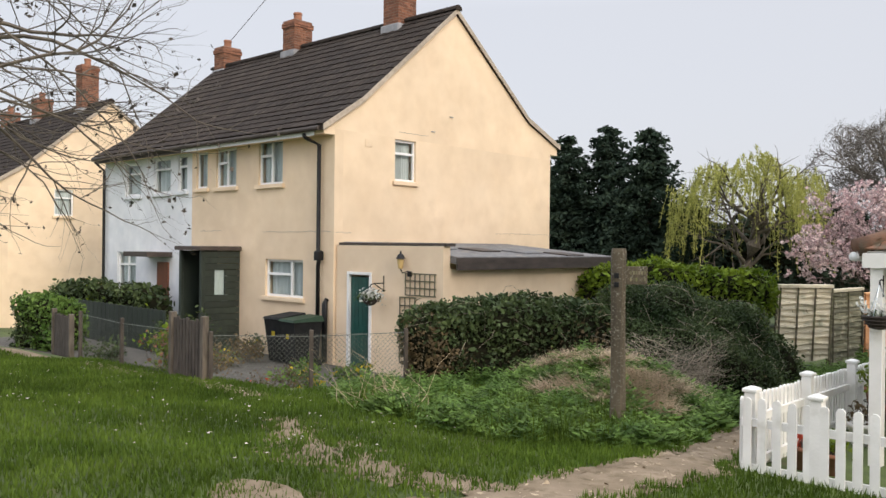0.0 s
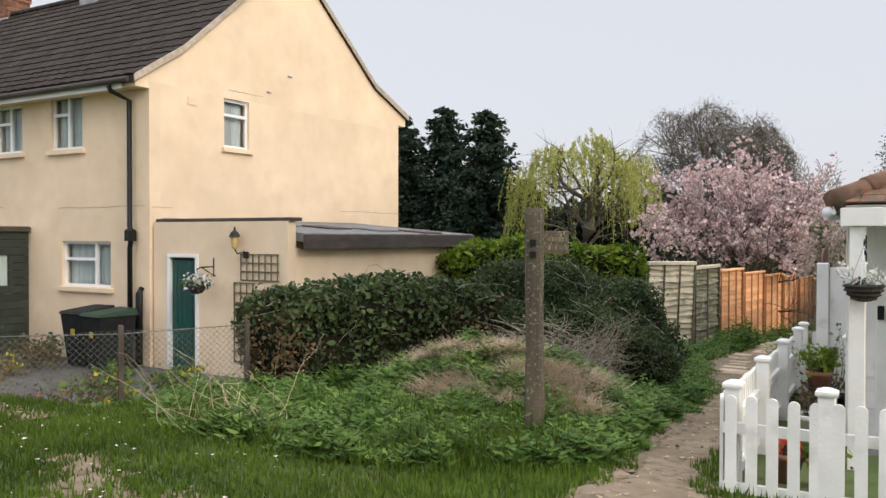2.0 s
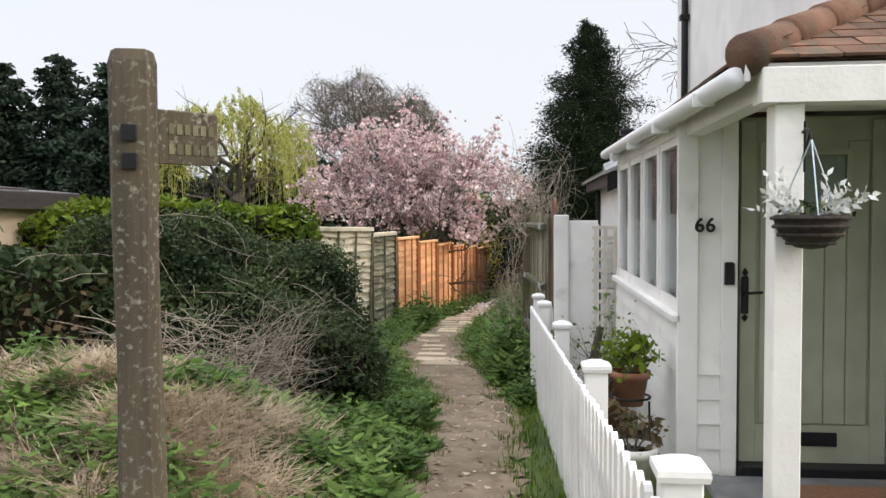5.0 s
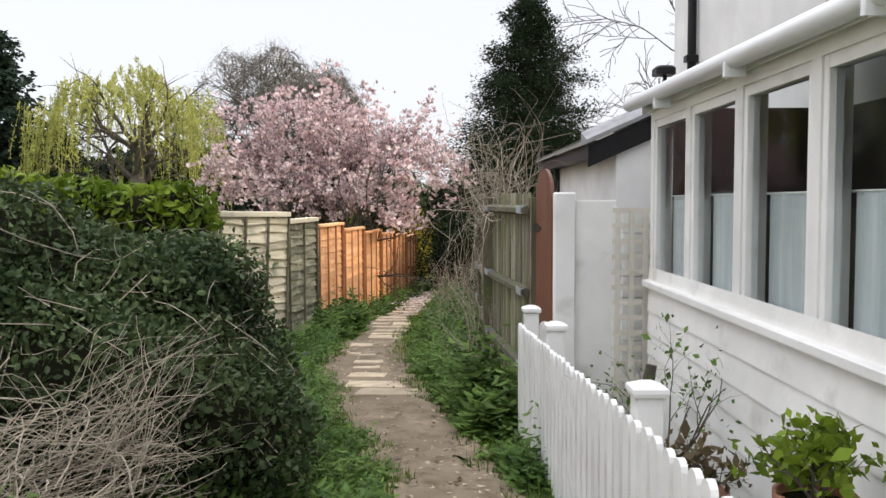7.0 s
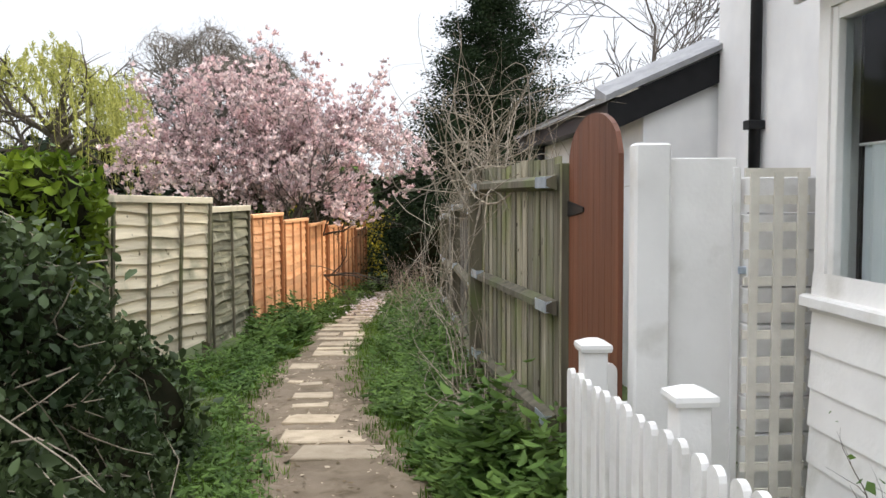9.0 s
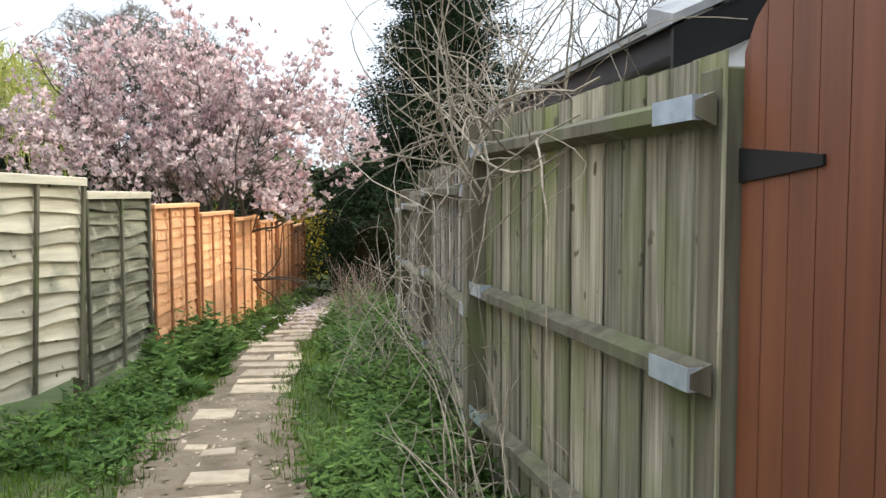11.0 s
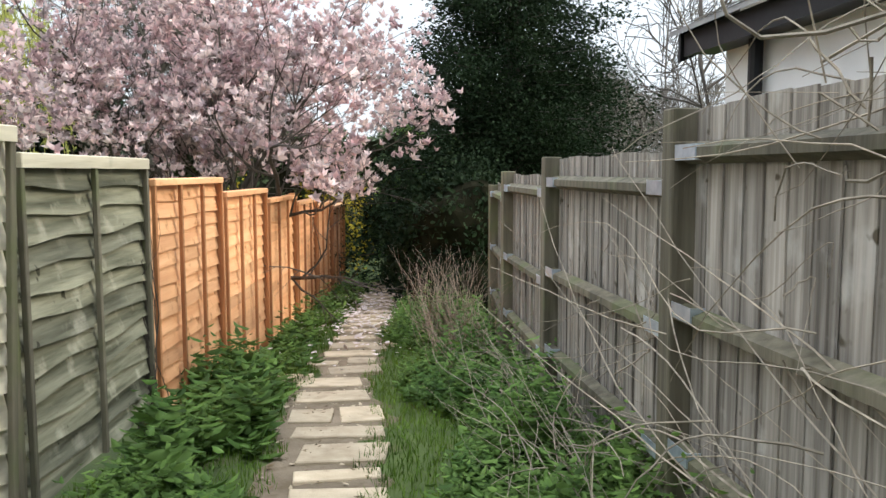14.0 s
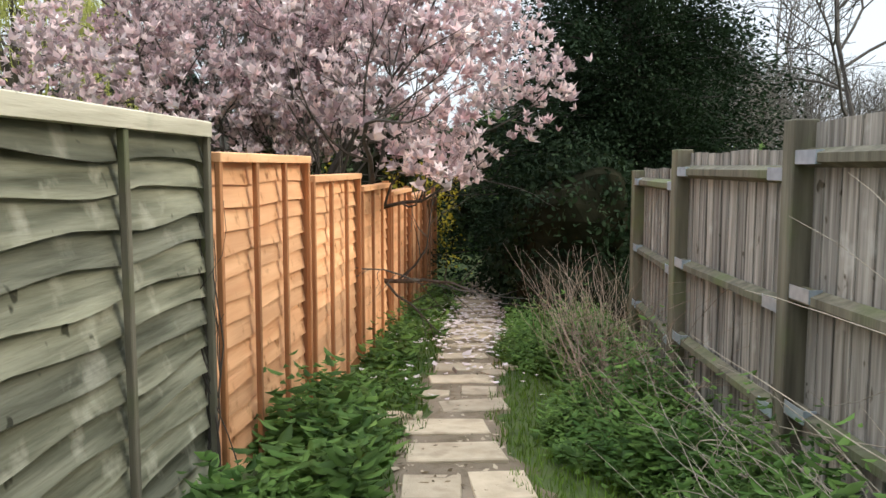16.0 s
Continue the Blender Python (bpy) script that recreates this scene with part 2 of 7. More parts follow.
    willow=mat("willow_leaves", (0.36, 0.38, 0.10), (0.52, 0.53, 0.175), 1.0, 0.7, 0.0, island=0.3, trans=0.4),
    petal=mat("magnolia_petals", (0.55, 0.365, 0.395), (0.93, 0.825, 0.83), 2.6, 0.6, 0.0, island=0.55, trans=0.35, big=0.22, bigscale=1.1),
    petal_white=mat("fallen_petals", (0.62, 0.52, 0.50), (0.78, 0.68, 0.66), 4, 0.6, 0.0, island=0.2),
    forsythia=mat("yellow_flowers", (0.42, 0.33, 0.03), (0.60, 0.48, 0.05), 4, 0.7, 0.0, island=0.3, trans=0.3),
    silver=mat("silver_leaves", (0.50, 0.52, 0.50), (0.66, 0.68, 0.66), 8, 0.8, 0.0, island=0.2, trans=0.1),
    wood_far=mat("far_woods", (0.060, 0.065, 0.040), (0.13, 0.125, 0.085), 0.8, 0.95, 0.0, island=0.35),
    # hedge cores: inner shade put into a near-black colour; also pot soil
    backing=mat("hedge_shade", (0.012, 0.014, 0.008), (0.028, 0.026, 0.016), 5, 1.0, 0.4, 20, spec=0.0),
    glass=glass("window_glass"),
    lampglow=mat("lamp_glass", (0.55, 0.38, 0.16), (0.7, 0.5, 0.22), 8, 0.2, 0.0),
    red=mat("red_flower", (0.5, 0.05, 0.02), (0.62, 0.09, 0.03), 8, 0.6, 0.0, island=0.2),
    paint_lid=mat("green_lid", (0.015, 0.038, 0.022), (0.026, 0.055, 0.032), 8, 0.55, 0.0, spec=0.25),
    mat_brown=mat("coir_mat", (0.17, 0.085, 0.04), (0.26, 0.14, 0.07), 40, 0.95, 0.4, 120),
)


# ---- mesh helpers ----
class Buf:
    """Vertices and faces gathered for one mesh."""

    def __init__(self, thinnest=0.0):
        self.v, self.f, self.thinnest = [], [], thinnest

    def add(self, verts, faces):
        n = len(self.v)
        self.v.extend(tuple(p) for p in verts)
        self.f.extend(tuple(i + n for i in f) for f in faces)
        return self

    def box(self, x0, x1, y0, y1, z0, z1):
        v = [(x, y, z) for z in (z0, z1) for y in (y0, y1) for x in (x0, x1)]
        return self.add(v, [(0, 2, 3, 1), (4, 5, 7, 6), (0, 1, 5, 4), (2, 6, 7, 3), (0, 4, 6, 2), (1, 3, 7, 5)])

    def bbox(self, x0, x1, y0, y1, z0, z1, b=0.006):
        """A box with its four long (z) edges and top chamfered."""
        def ring(e, z):
            return [(x0 + e + b, y0 + e, z), (x1 - e - b, y0 + e, z), (x1 - e, y0 + e + b, z), (x1 - e, y1 - e - b, z),
                    (x1 - e - b, y1 - e, z), (x0 + e + b, y1 - e, z), (x0 + e, y1 - e - b, z), (x0 + e, y0 + e + b, z)]
        v = ring(0, z0) + ring(0, z1 - b) + ring(b, z1)
        f = [tuple(range(7, -1, -1)), tuple(range(16, 24))]
        for k in (0, 8):
            f += [(k + i, k + (i + 1) % 8, k + 8 + (i + 1) % 8, k + 8 + i) for i in range(8)]
        return self.add(v, f)

    def tube(self, pts, radii, sides=6, cap=True):
        pts = [Vector(p) for p in pts]
        if not hasattr(radii, "__len__"):
            radii = [radii] * len(pts)
        radii = [max(q, self.thinnest) for q in radii]
        v, f = [], []
        for i, p in enumerate(pts):
            d = (pts[min(i + 1, len(pts) - 1)] - pts[max(i - 1, 0)]).normalized()
            a = d.cross(Vector((0, 0, 1)) if abs(d.z) < 0.95 else Vector((1, 0, 0))).normalized()
            b = d.cross(a)
            for s in range(sides):
                t = 2 * math.pi * s / sides
                v.append(p + (a * math.cos(t) + b * math.sin(t)) * radii[i])
        for i in range(len(pts) - 1):
            for s in range(sides):
                f.append((i * sides + s, i * sides + (s + 1) % sides, (i + 1) * sides + (s + 1) % sides, (i + 1) * sides + s))
        if cap:
            f += [tuple(range(sides - 1, -1, -1)), tuple((len(pts) - 1) * sides + s for s in range(sides))]
        return self.add(v, f)

    def lathe(self, profile, sides=20, at=(0, 0, 0)):
        v = [(at[0] + r * math.cos(2 * math.pi * s / sides), at[1] + r * math.sin(2 * math.pi * s / sides), at[2] + z) for r, z in profile for s in range(sides)]
        f = []
        for i in range(len(profile) - 1):
            f += [(i * sides + s, i * sides + (s + 1) % sides, (i + 1) * sides + (s + 1) % sides, (i + 1) * sides + s) for s in range(sides)]
        return self.add(v, f)

    def turn(self, m):
        self.v = [tuple(m @ Vector(p)) for p in self.v]
        return self

    def mesh(self, name, material, smooth=False):
        me = bpy.data.meshes.new(name)
        me.from_pydata(self.v, [], self.f)
        me.materials.append(material)
        if smooth:
            me.shade_smooth()
        me.update()
        return me


def thing(name, at=(0, 0, 0), rz=0.0, label="", category="", group="", kind=""):
    ob = new(name)
    ob.empty_display_size = 0.1
    ob.matrix_basis = pose(*at, 0, 0, rz)
    return tagged(ob, label, category, group, kind)


JOINED = {"foliage", "withered_leaf", "twig", "blossom", "branchwood", "shoots", "stem", "silver_leaf", "ivy_leaf", "dark_leaf", "bud", "bloom", "wire_mesh"}


def part(name, shape, material, parent, label="", m=None, smooth=False):
    me = shape.mesh(name, material, smooth) if isinstance(shape, Buf) else shape
    ob = new(name, me)
    ob.parent = parent
    if m is not None:
        ob.matrix_basis = m
    if label:
        ob["label"] = label
    if name in JOINED:
        ob["kind"] = "stuff"
    return ob


def setting(name, shape, material, label, category, smooth=False):
    ob = new(name, shape.mesh(name, material, smooth) if isinstance(shape, Buf) else shape)
    return tagged(ob, label, category, kind="structure")


def solid(name, shape, material, label, category, group="", kind="", at=(0, 0, 0), rz=0.0, smooth=False):
    ob = new(name, shape.mesh(name, material, smooth) if isinstance(shape, Buf) else shape)
    ob.matrix_basis = pose(*at, 0, 0, rz)
    return tagged(ob, label, category, group, kind)


def wall_panel(u0, u1, v0, v1, holes, thick):
    """A wall in the u (x), v (z) plane, from y = 0 to y = thick, with rectangular openings (a, b, c, d) cut through."""
    us = sorted({u0, u1, *[h[0] for h in holes], *[h[1] for h in holes]})
    vs = sorted({v0, v1, *[h[2] for h in holes], *[h[3] for h in holes]})
    full = {}
    for i in range(len(us) - 1):
        for j in range(len(vs) - 1):
            cu, cv = (us[i] + us[i + 1]) / 2, (vs[j] + vs[j + 1]) / 2
            full[i, j] = not any(h[0] < cu < h[1] and h[2] < cv < h[3] for h in holes)
    b = Buf()
    for (i, j), on in full.items():
        if not on:
            continue
        a, c, d, e = us[i], us[i + 1], vs[j], vs[j + 1]
        b.add([(a, 0, d), (c, 0, d), (c, 0, e), (a, 0, e)], [(0, 1, 2, 3)])
        b.add([(a, thick, d), (c, thick, d), (c, thick, e), (a, thick, e)], [(3, 2, 1, 0)])
        if not full.get((i - 1, j)):
            b.add([(a, 0, d), (a, thick, d), (a, thick, e), (a, 0, e)], [(3, 2, 1, 0)])
        if not full.get((i + 1, j)):
            b.add([(c, 0, d), (c, thick, d), (c, thick, e), (c, 0, e)], [(0, 1, 2, 3)])
        if not full.get((i, j - 1)):
            b.add([(a, 0, d), (c, 0, d), (c, thick, d), (a, thick, d)], [(3, 2, 1, 0)])
        if not full.get((i, j + 1)):
            b.add([(a, 0, e), (c, 0, e), (c, thick, e), (a, thick, e)], [(0, 1, 2, 3)])
    return b


def quads(name, centres, along, across, material, fold=0.12, leaf=False):
    """One mesh of many leaves about their centres: each a folded diamond, or with leaf a rounder blade of two halves."""
    n = len(centres)
    c, a, s = (np.asarray(q, dtype=np.float32) for q in (centres, along, across))
    nrm = np.cross(a, s)
    ln = np.linalg.norm(nrm, axis=1, keepdims=True) + 1e-9
    nrm = nrm / ln * np.linalg.norm(s, axis=1, keepdims=True) * fold * 2
    me = bpy.data.meshes.new(name)
    if leaf:
        v = np.stack([c - a, c + s * 0.85 + nrm - a * 0.45, c + s * 0.8 + nrm + a * 0.25, c + a - nrm * 0.6, c - s * 0.8 + nrm + a * 0.25, c - s * 0.85 + nrm - a * 0.45], axis=1).reshape(-1, 3)
        me.vertices.add(6 * n)
        me.vertices.foreach_set("co", v.ravel())
        me.loops.add(8 * n)
        idx = (np.arange(n, dtype=np.int32) * 6)[:, None] + np.array([0, 1, 2, 3, 0, 3, 4, 5], dtype=np.int32)
        me.loops.foreach_set("vertex_index", idx.ravel())
        me.polygons.add(2 * n)
        me.polygons.foreach_set("loop_start", np.arange(0, 8 * n, 4, dtype=np.int32))
        me.materials.append(material)
        me.update(calc_edges=True)
        return me
    v = np.stack([c - a, c + s + nrm - a * 0.15, c + a, c - s + nrm - a * 0.15], axis=1).reshape(-1, 3)
    me.vertices.add(4 * n)
    me.vertices.foreach_set("co", v.ravel())
    me.loops.add(4 * n)
    me.loops.foreach_set("vertex_index", np.arange(4 * n, dtype=np.int32))
    me.polygons.add(n)
    me.polygons.foreach_set("loop_start", np.arange(0, 4 * n, 4, dtype=np.int32))
    me.materials.append(material)
    me.update(calc_edges=True)
    return me


def unit(rng, n):
    d = rng.normal(size=(n, 3))
    return d / np.linalg.norm(d, axis=1, keepdims=True)


def leaves(name, rng, centres, size, material, flat=0.0, aspect=0.5, droop=0.0, spread=0.35, leaf=False):
    n = len(centres)
    a = unit(rng, n)
    a[:, 2] = a[:, 2] * (1 - flat) - droop
    a /= np.linalg.norm(a, axis=1, keepdims=True)
    s = np.cross(a, unit(rng, n) * (1 - flat) + np.array([0, 0, flat]))
    s /= np.linalg.norm(s, axis=1, keepdims=True) + 1e-9
    k = size * (1 + spread * rng.normal(size=(n, 1))).clip(0.4, 2.2)
    return quads(name, centres, a * k * 0.5, s * k * 0.5 * aspect, material, 0.12, leaf)


GY = [-30, 0, 8, 14, 16, 22, 30, 40, 60, 120]
GZ = [1.2, 0.2, -0.42, -0.82, -0.95, -1.28, -1.65, -2.0, -2.3, -2.3]


def ground_z(x, y):
    """Height of the ground, with the lawn's fall to the houses and the overgrown mound by the signpost."""
    x, y = np.asarray(x, dtype=float), np.asarray(y, dtype=float)
    z = np.interp(y, GY, GZ) - 0.03 * np.clip(-5.5 - x, 0, 14)
    z = z - 0.42 * np.clip((y - 6.9) / 1.2, 0, 1) * np.clip((-9.5 - x) / 1.2, 0, 1)
    z = z + 0.58 * np.exp(-(((x + 6.15) / 1.15) ** 2 + ((y - 10.0) / 1.0) ** 2))
    z = z + 0.28 * np.exp(-(((x + 4.95) / 0.75) ** 2 + ((y - 9.3) / 0.9) ** 2))
    z = z + 0.03 * np.sin(x * 1.7 + 0.6) * np.sin(y * 1.3)
    return z


def gz(x, y):
    return float(ground_z(x, y))


PATH_Y = [2.0, 4.5, 6.5, 8.0, 10.0, 12.5, 14.5, 16.5, 18.5, 20.5, 23.5, 27.0, 31.0, 35.0, 39.0, 45.0]
PATH_X = [-4.0, -3.35, -3.2, -3.45, -3.55, -3.65, -4.1, -4.5, -4.7, -4.75, -4.62, -4.3, -3.8, -3.1, -1.9, 0.5]
PATH_W = [0.26, 0.28, 0.30, 0.24, 0.24, 0.28, 0.36, 0.38, 0.38, 0.33, 0.29, 0.29, 0.40, 0.5, 0.5, 0.5]


def path_x(y):
    return np.interp(y, PATH_Y, PATH_X)


def path_w(y):
    return np.interp(y, PATH_Y, PATH_W)


# ---- ground ----
def build_ground():
    xs = np.concatenate([np.linspace(-400, -40, 12), np.arange(-36, -12, 2.0), np.arange(-12, 2, 0.2), np.arange(2, 30, 2.0), np.linspace(40, 400, 12)])
    ys = np.concatenate([np.linspace(-300, -30, 8), np.arange(-26, -1, 2.0), np.arange(-1, 26, 0.2), np.arange(26, 46, 1.0), np.linspace(50, 500, 14)])
    gx, gy = np.meshgrid(xs, ys)
    z = ground_z(gx, gy)
    z = np.where(np.abs(gx - path_x(gy)) < path_w(gy) * 0.9, z - 0.012, z)
    n, k = len(ys), len(xs)
    b = Buf()
    b.v = list(zip(gx.ravel().tolist(), gy.ravel().tolist(), z.ravel().tolist()))
    b.f = [(j * k + i, j * k + i + 1, (j + 1) * k + i + 1, (j + 1) * k + i) for j in range(n - 1) for i in range(k - 1)]
    setting("ground", b, M["ground"], "rough sloping lawn and soil", "ground", True)
    rng = np.random.default_rng(3)
    p, rows, cols = Buf(), np.arange(2.0, 45, 0.18), 9
    for y in rows:
        w = path_w(y) * (1 + 0.2 * math.sin(y * 2.3) + 0.16 * math.sin(y * 5.1 + 1) + 0.08 * rng.normal())
        for i in range(cols):
            u = i / (cols - 1) * 2 - 1
            x = float(path_x(y)) + u * w * 1.25 + 0.05 * math.sin(y * 3.7)
            lift = 0.016 - 0.045 * max(0, abs(u) - 0.75) * 4 * 0.5 + 0.006 * rng.normal()
            p.v.append((x, y, gz(x, y) + lift))
    for j in range(len(rows) - 1):
        p.f += [(j * cols + i, j * cols + i + 1, (j + 1) * cols + i + 1, (j + 1) * cols + i) for i in range(cols - 1)]
    setting("path", p, M["dirt"], "narrow trodden earth footpath with worn edges", "path", True)


build_ground()


# ---- windows, doors, houses ----
def window(parent, u0, u1, v0, v1, bars=(), rails=(), y=0.06, sill=True, curtain=True, t=0.055, surround=None):
    """A casement in the wall's own plane: frame, panes, sill, net curtain. bars: upright members; rails: (from, to, height)."""
    w = part("window", Buf().box(u0, u1, y, y + 0.05, v0, v0 + t).box(u0, u1, y, y + 0.05, v1 - t, v1)
             .box(u0, u0 + t, y, y + 0.05, v0 + t, v1 - t).box(u1 - t, u1, y, y + 0.05, v0 + t, v1 - t), M["upvc"], parent, "white plastic window frame")
    for u in bars:
        part("mullion", Buf().box(u - t * 0.6, u + t * 0.6, y - 0.004, y + 0.054, v0 + t, v1 - t), M["upvc"], w)
    for a, b, v in rails:
        part("transom", Buf().box(a, b, y - 0.006, y + 0.052, v - t * 0.5, v + t * 0.5), M["upvc"], w)
    pane = part("pane", Buf().add([(u0 + t, y + 0.025, v0 + t), (u1 - t, y + 0.025, v0 + t), (u1 - t, y + 0.025, v1 - t), (u0 + t, y + 0.025, v1 - t)], [(0, 1, 2, 3)]), M["glass"], w)
    pane.visible_shadow = False
    # flat panel in place of a room, its shade given by colour
    part("room", Buf().box(u0 - 0.1, u1 + 0.1, y + 0.6, y + 0.62, v0 - 0.1, v1 + 0.1), M["room"], w, "dark panel behind the glass, coloured as an unlit room")
    if curtain:
        c, n = Buf(), 28
        v = []
        for i in range(n + 1):
            u = u0 + t + (u1 - u0 - 2 * t) * i / n
            yy = y + 0.12 + 0.018 * math.sin(i * 1.9) + 0.01 * math.sin(i * 4.1)
            v += [(u, yy, v0 + t), (u, yy, v1 - t)]
        c.add(v, [(2 * i, 2 * i + 2, 2 * i + 3, 2 * i + 1) for i in range(n)])
        part("curtain", c, M["curtain"], w, "grey net curtain")
    if sill:
        part("sill", Buf().bbox(u0 - 0.08, u1 + 0.08, -0.07, y, v0 - 0.09, v0 - 0.002), surround or M["render"], w)
    return w


def bricks(parent, x0, x1, y0, y1, z0, courses):
    """Courses of single bricks round a stack."""
    core = part("stack_core", Buf().box(x0 + 0.012, x1 - 0.012, y0 + 0.012, y1 - 0.012, z0, z0 + courses * 0.075), M["mortar"], parent)
    cache = {}
    for c in range(courses):
        z = z0 + c * 0.075
        over = 0.03 if c >= courses - 3 and c < courses - 1 else 0.0
        for side in range(4):
            a, b = (x0, x1) if side % 2 == 0 else (y0, y1)
            a, b = a - over, b + over
            n = max(2, round((b - a) / 0.225))
            cuts = [a + (b - a) * (i - (0.5 if c % 2 else 0)) / n for i in range(n + 2)]
            for i in range(n + 1):
                p, q = max(cuts[i], a), min(cuts[i + 1], b)
                if q - p < 0.05:
                    continue
                ln = round(q - p - 0.01, 2)
                if ln not in cache:
                    cache[ln] = Buf().bbox(-ln / 2, ln / 2, -0.05, 0.05, 0, 0.064, 0.004).mesh("brick", M["brick"])
                mid = (p + q) / 2
                if side % 2 == 0:
                    m = pose(mid, (y0 - over + 0.05) if side == 0 else (y1 + over - 0.05), z)
                else:
                    m = pose((x1 + over - 0.05) if side == 1 else (x0 - over + 0.05), mid, z, 0, 0, 90)
                part("brick", cache[ln], None, core, m=m)
    return core


def house(at, near):
    """A rendered pair of houses under one tiled roof. Local origin at the near front corner on the ground; x runs along the front
    (negative to the far end), y goes back, the gable stands at x = 0."""
    h = thing("house", at, 0, "cream and white rendered pair of houses, dark tiled roof" if near else "more distant cream rendered house, dark tiled roof, brick chimneys", "house", "row of houses")
    top, deep, far, mid = 5.15, 8.13, -10.84, -5.82
    ups = [(-2.82, -1.86, 4.04, 5.09), (-4.67, -3.76, 4.05, 5.03), (-5.61, -5.07, 4.06, 5.01)]
    downs = [(-2.50, -1.06, 1.40, 2.27)]
    ups2 = [(-6.56, -6.07, 4.03, 5.0), (-7.85, -6.93, 4.01, 4.98), (-9.55, -8.61, 3.99, 4.93)]
    downs2 = [(-10.0, -8.85, 1.25, 2.35)]
    front = part("wall", wall_panel(mid, 0, 0, top, ups + downs, 0.25), M["render"], h, "cream rendered front wall")
    part("wall", wall_panel(far, mid, 0, top, ups2 + downs2, 0.25), M["render_white"], h, "white rendered front wall")
    side = part("wall", wall_panel(0.25, deep, 0, top, [(1.83, 2.53, 4.14, 5.12)], 0.25), M["render"], h, "warm cream rendered gable wall", pose(0, 0, 0, 0, 0, 90))
    part("wall", Buf().box(far, far + 0.25, 0.25, deep, 0, top), M["render_white"], h)
    part("wall", Buf().box(far + 0.25, -0.25, deep - 0.25, deep, 0, top), M["render"], h)
    prof = [(-0.38, 5.19), (0.75, 5.92), (3.90, 8.60), (7.0, 6.22), (deep + 0.40, 5.60)]
    g = Buf()
    inner = [(0, top), (0, 5.33), (0.75, 5.81), (3.90, 8.49), (7.0, 6.11), (deep, 5.65), (deep, top)]
    n = len(inner)
    g.add([(-0.25, y, z) for y, z in inner] + [(0.0, y, z) for y, z in inner], [tuple(range(n)), tuple(range(2 * n - 1, n - 1, -1))] + [(i, i + n, (i + 1) % n + n, (i + 1) % n) for i in range(n)])
    part("gable", g, M["render"], h, "cream rendered gable end")
    g2 = Buf().add([(far, y, z) for y, z in inner] + [(far + 0.2, y, z) for y, z in inner], [tuple(range(n)), tuple(range(2 * n - 1, n - 1, -1))] + [(i, i + n, (i + 1) % n + n, (i + 1) % n) for i in range(n)])
    part("gable", g2, M["render_white"], h)
    roof = part("roof", Buf().add([(x, y, z - d) for d in (0, 0.10) for x in (far - 0.12, 0.06) for y, z in prof],
                                  [(i, i + 1, i + 6, i + 5) for i in range(4)] + [(i + 15, i + 16, i + 11, i + 10) for i in range(4)]
                                  + [(i + 10, i + 11, i + 1, i) for i in range(4)] + [(i + 5, i + 6, i + 16, i + 15) for i in range(4)]
                                  + [(0, 5, 15, 10), (4, 14, 19, 9)]), M["tile"], h, "dark brown concrete tile roof")
    verge = Buf()
    for i in range(4):
        (ya, za), (yb, zb) = prof[i], prof[i + 1]
        verge.add([(x, y, z + dz) for x in (0.062, 0.082) for (y, z) in ((ya, za), (yb, zb)) for dz in (-0.112, 0.022)],
                  [(0, 1, 3, 2), (4, 6, 7, 5), (0, 4, 5, 1), (2, 3, 7, 6), (1, 5, 7, 3), (0, 2, 6, 4)])
    part("verge", verge, M["verge"], h, "pale mortared verge")
    tile = Buf()
    tv = []
    for k in range(5):
        u = 0.30 * k / 4
        bumpz = 0.02 * math.sin(math.pi * k / 4) ** 2
        tv += [(u, 0, bumpz + 0.028), (u, 0.36, bumpz + 0.004), (u, 0, bumpz)]
    tile.add(tv, [(3 * k, 3 * k + 3, 3 * k + 4, 3 * k + 1) for k in range(4)] + [(3 * k + 2, 3 * k + 5, 3 * k + 3, 3 * k) for k in range(4)])
    tme = tile.mesh("roof_tile", M["tile"])
    rest = Buf()
    count = 0
    for i, (s0, s1) in enumerate(((0, 1), (1, 2))):
        (ya, za), (yb, zb) = prof[s0], prof[s1]
        ln, pitch = math.hypot(yb - ya, zb - za), math.degrees(math.atan2(zb - za, yb - ya))
        rows = max(1, round(ln / 0.33))
        for r in range(rows):
            f = r / rows
            for c in range(int((0.10 - far + 0.12) / 0.30)):
                m = pose(0.055 - 0.30 * (c + 1) + 0.006 * random.uniform(-1, 1), ya + (yb - ya) * f, za + (zb - za) * f + 0.004 + 0.006 * random.random(), pitch)
                if near and c < 18 and count < 300:
                    part("roof_tile", tme, None, roof, m=m)
                    count += 1
                else:
                    rest.add([m @ Vector(p) for p in tile.v], tile.f)
    tagged(part("tiling", rest, M["tile"], roof), kind="stuff")
    rme = Buf().add([(-d, 0.13 * math.cos(a), 0.13 * math.sin(a)) for d in (0, 0.44) for a in [math.pi * k / 6 for k in range(7)]],
                    [(k, k + 1, k + 8, k + 7) for k in range(6)] + [tuple(range(6, -1, -1)), tuple(range(7, 14))]).mesh("ridge_tile", M["tile"])
    x = 0.12
    while x > far - 0.1:
        part("ridge_tile", rme, None, roof, m=pose(x, 3.90, 8.58, 0, random.uniform(-0.6, 0.6), 0))
        x -= 0.45
    for k, (cx, cy, zz, courses) in enumerate(((-2.0, 3.90, 8.15, 24), (-6.45, 3.90, 8.15, 13), (-10.5, 4.05, 8.15, 11))):
        chim = part("chimney", Buf().bbox(cx - 0.34, cx + 0.34, cy - 0.40, cy + 0.40, zz - 0.35, zz + 0.35, 0.02), M["lead"], h, "red brick chimney stack with lead flashing")
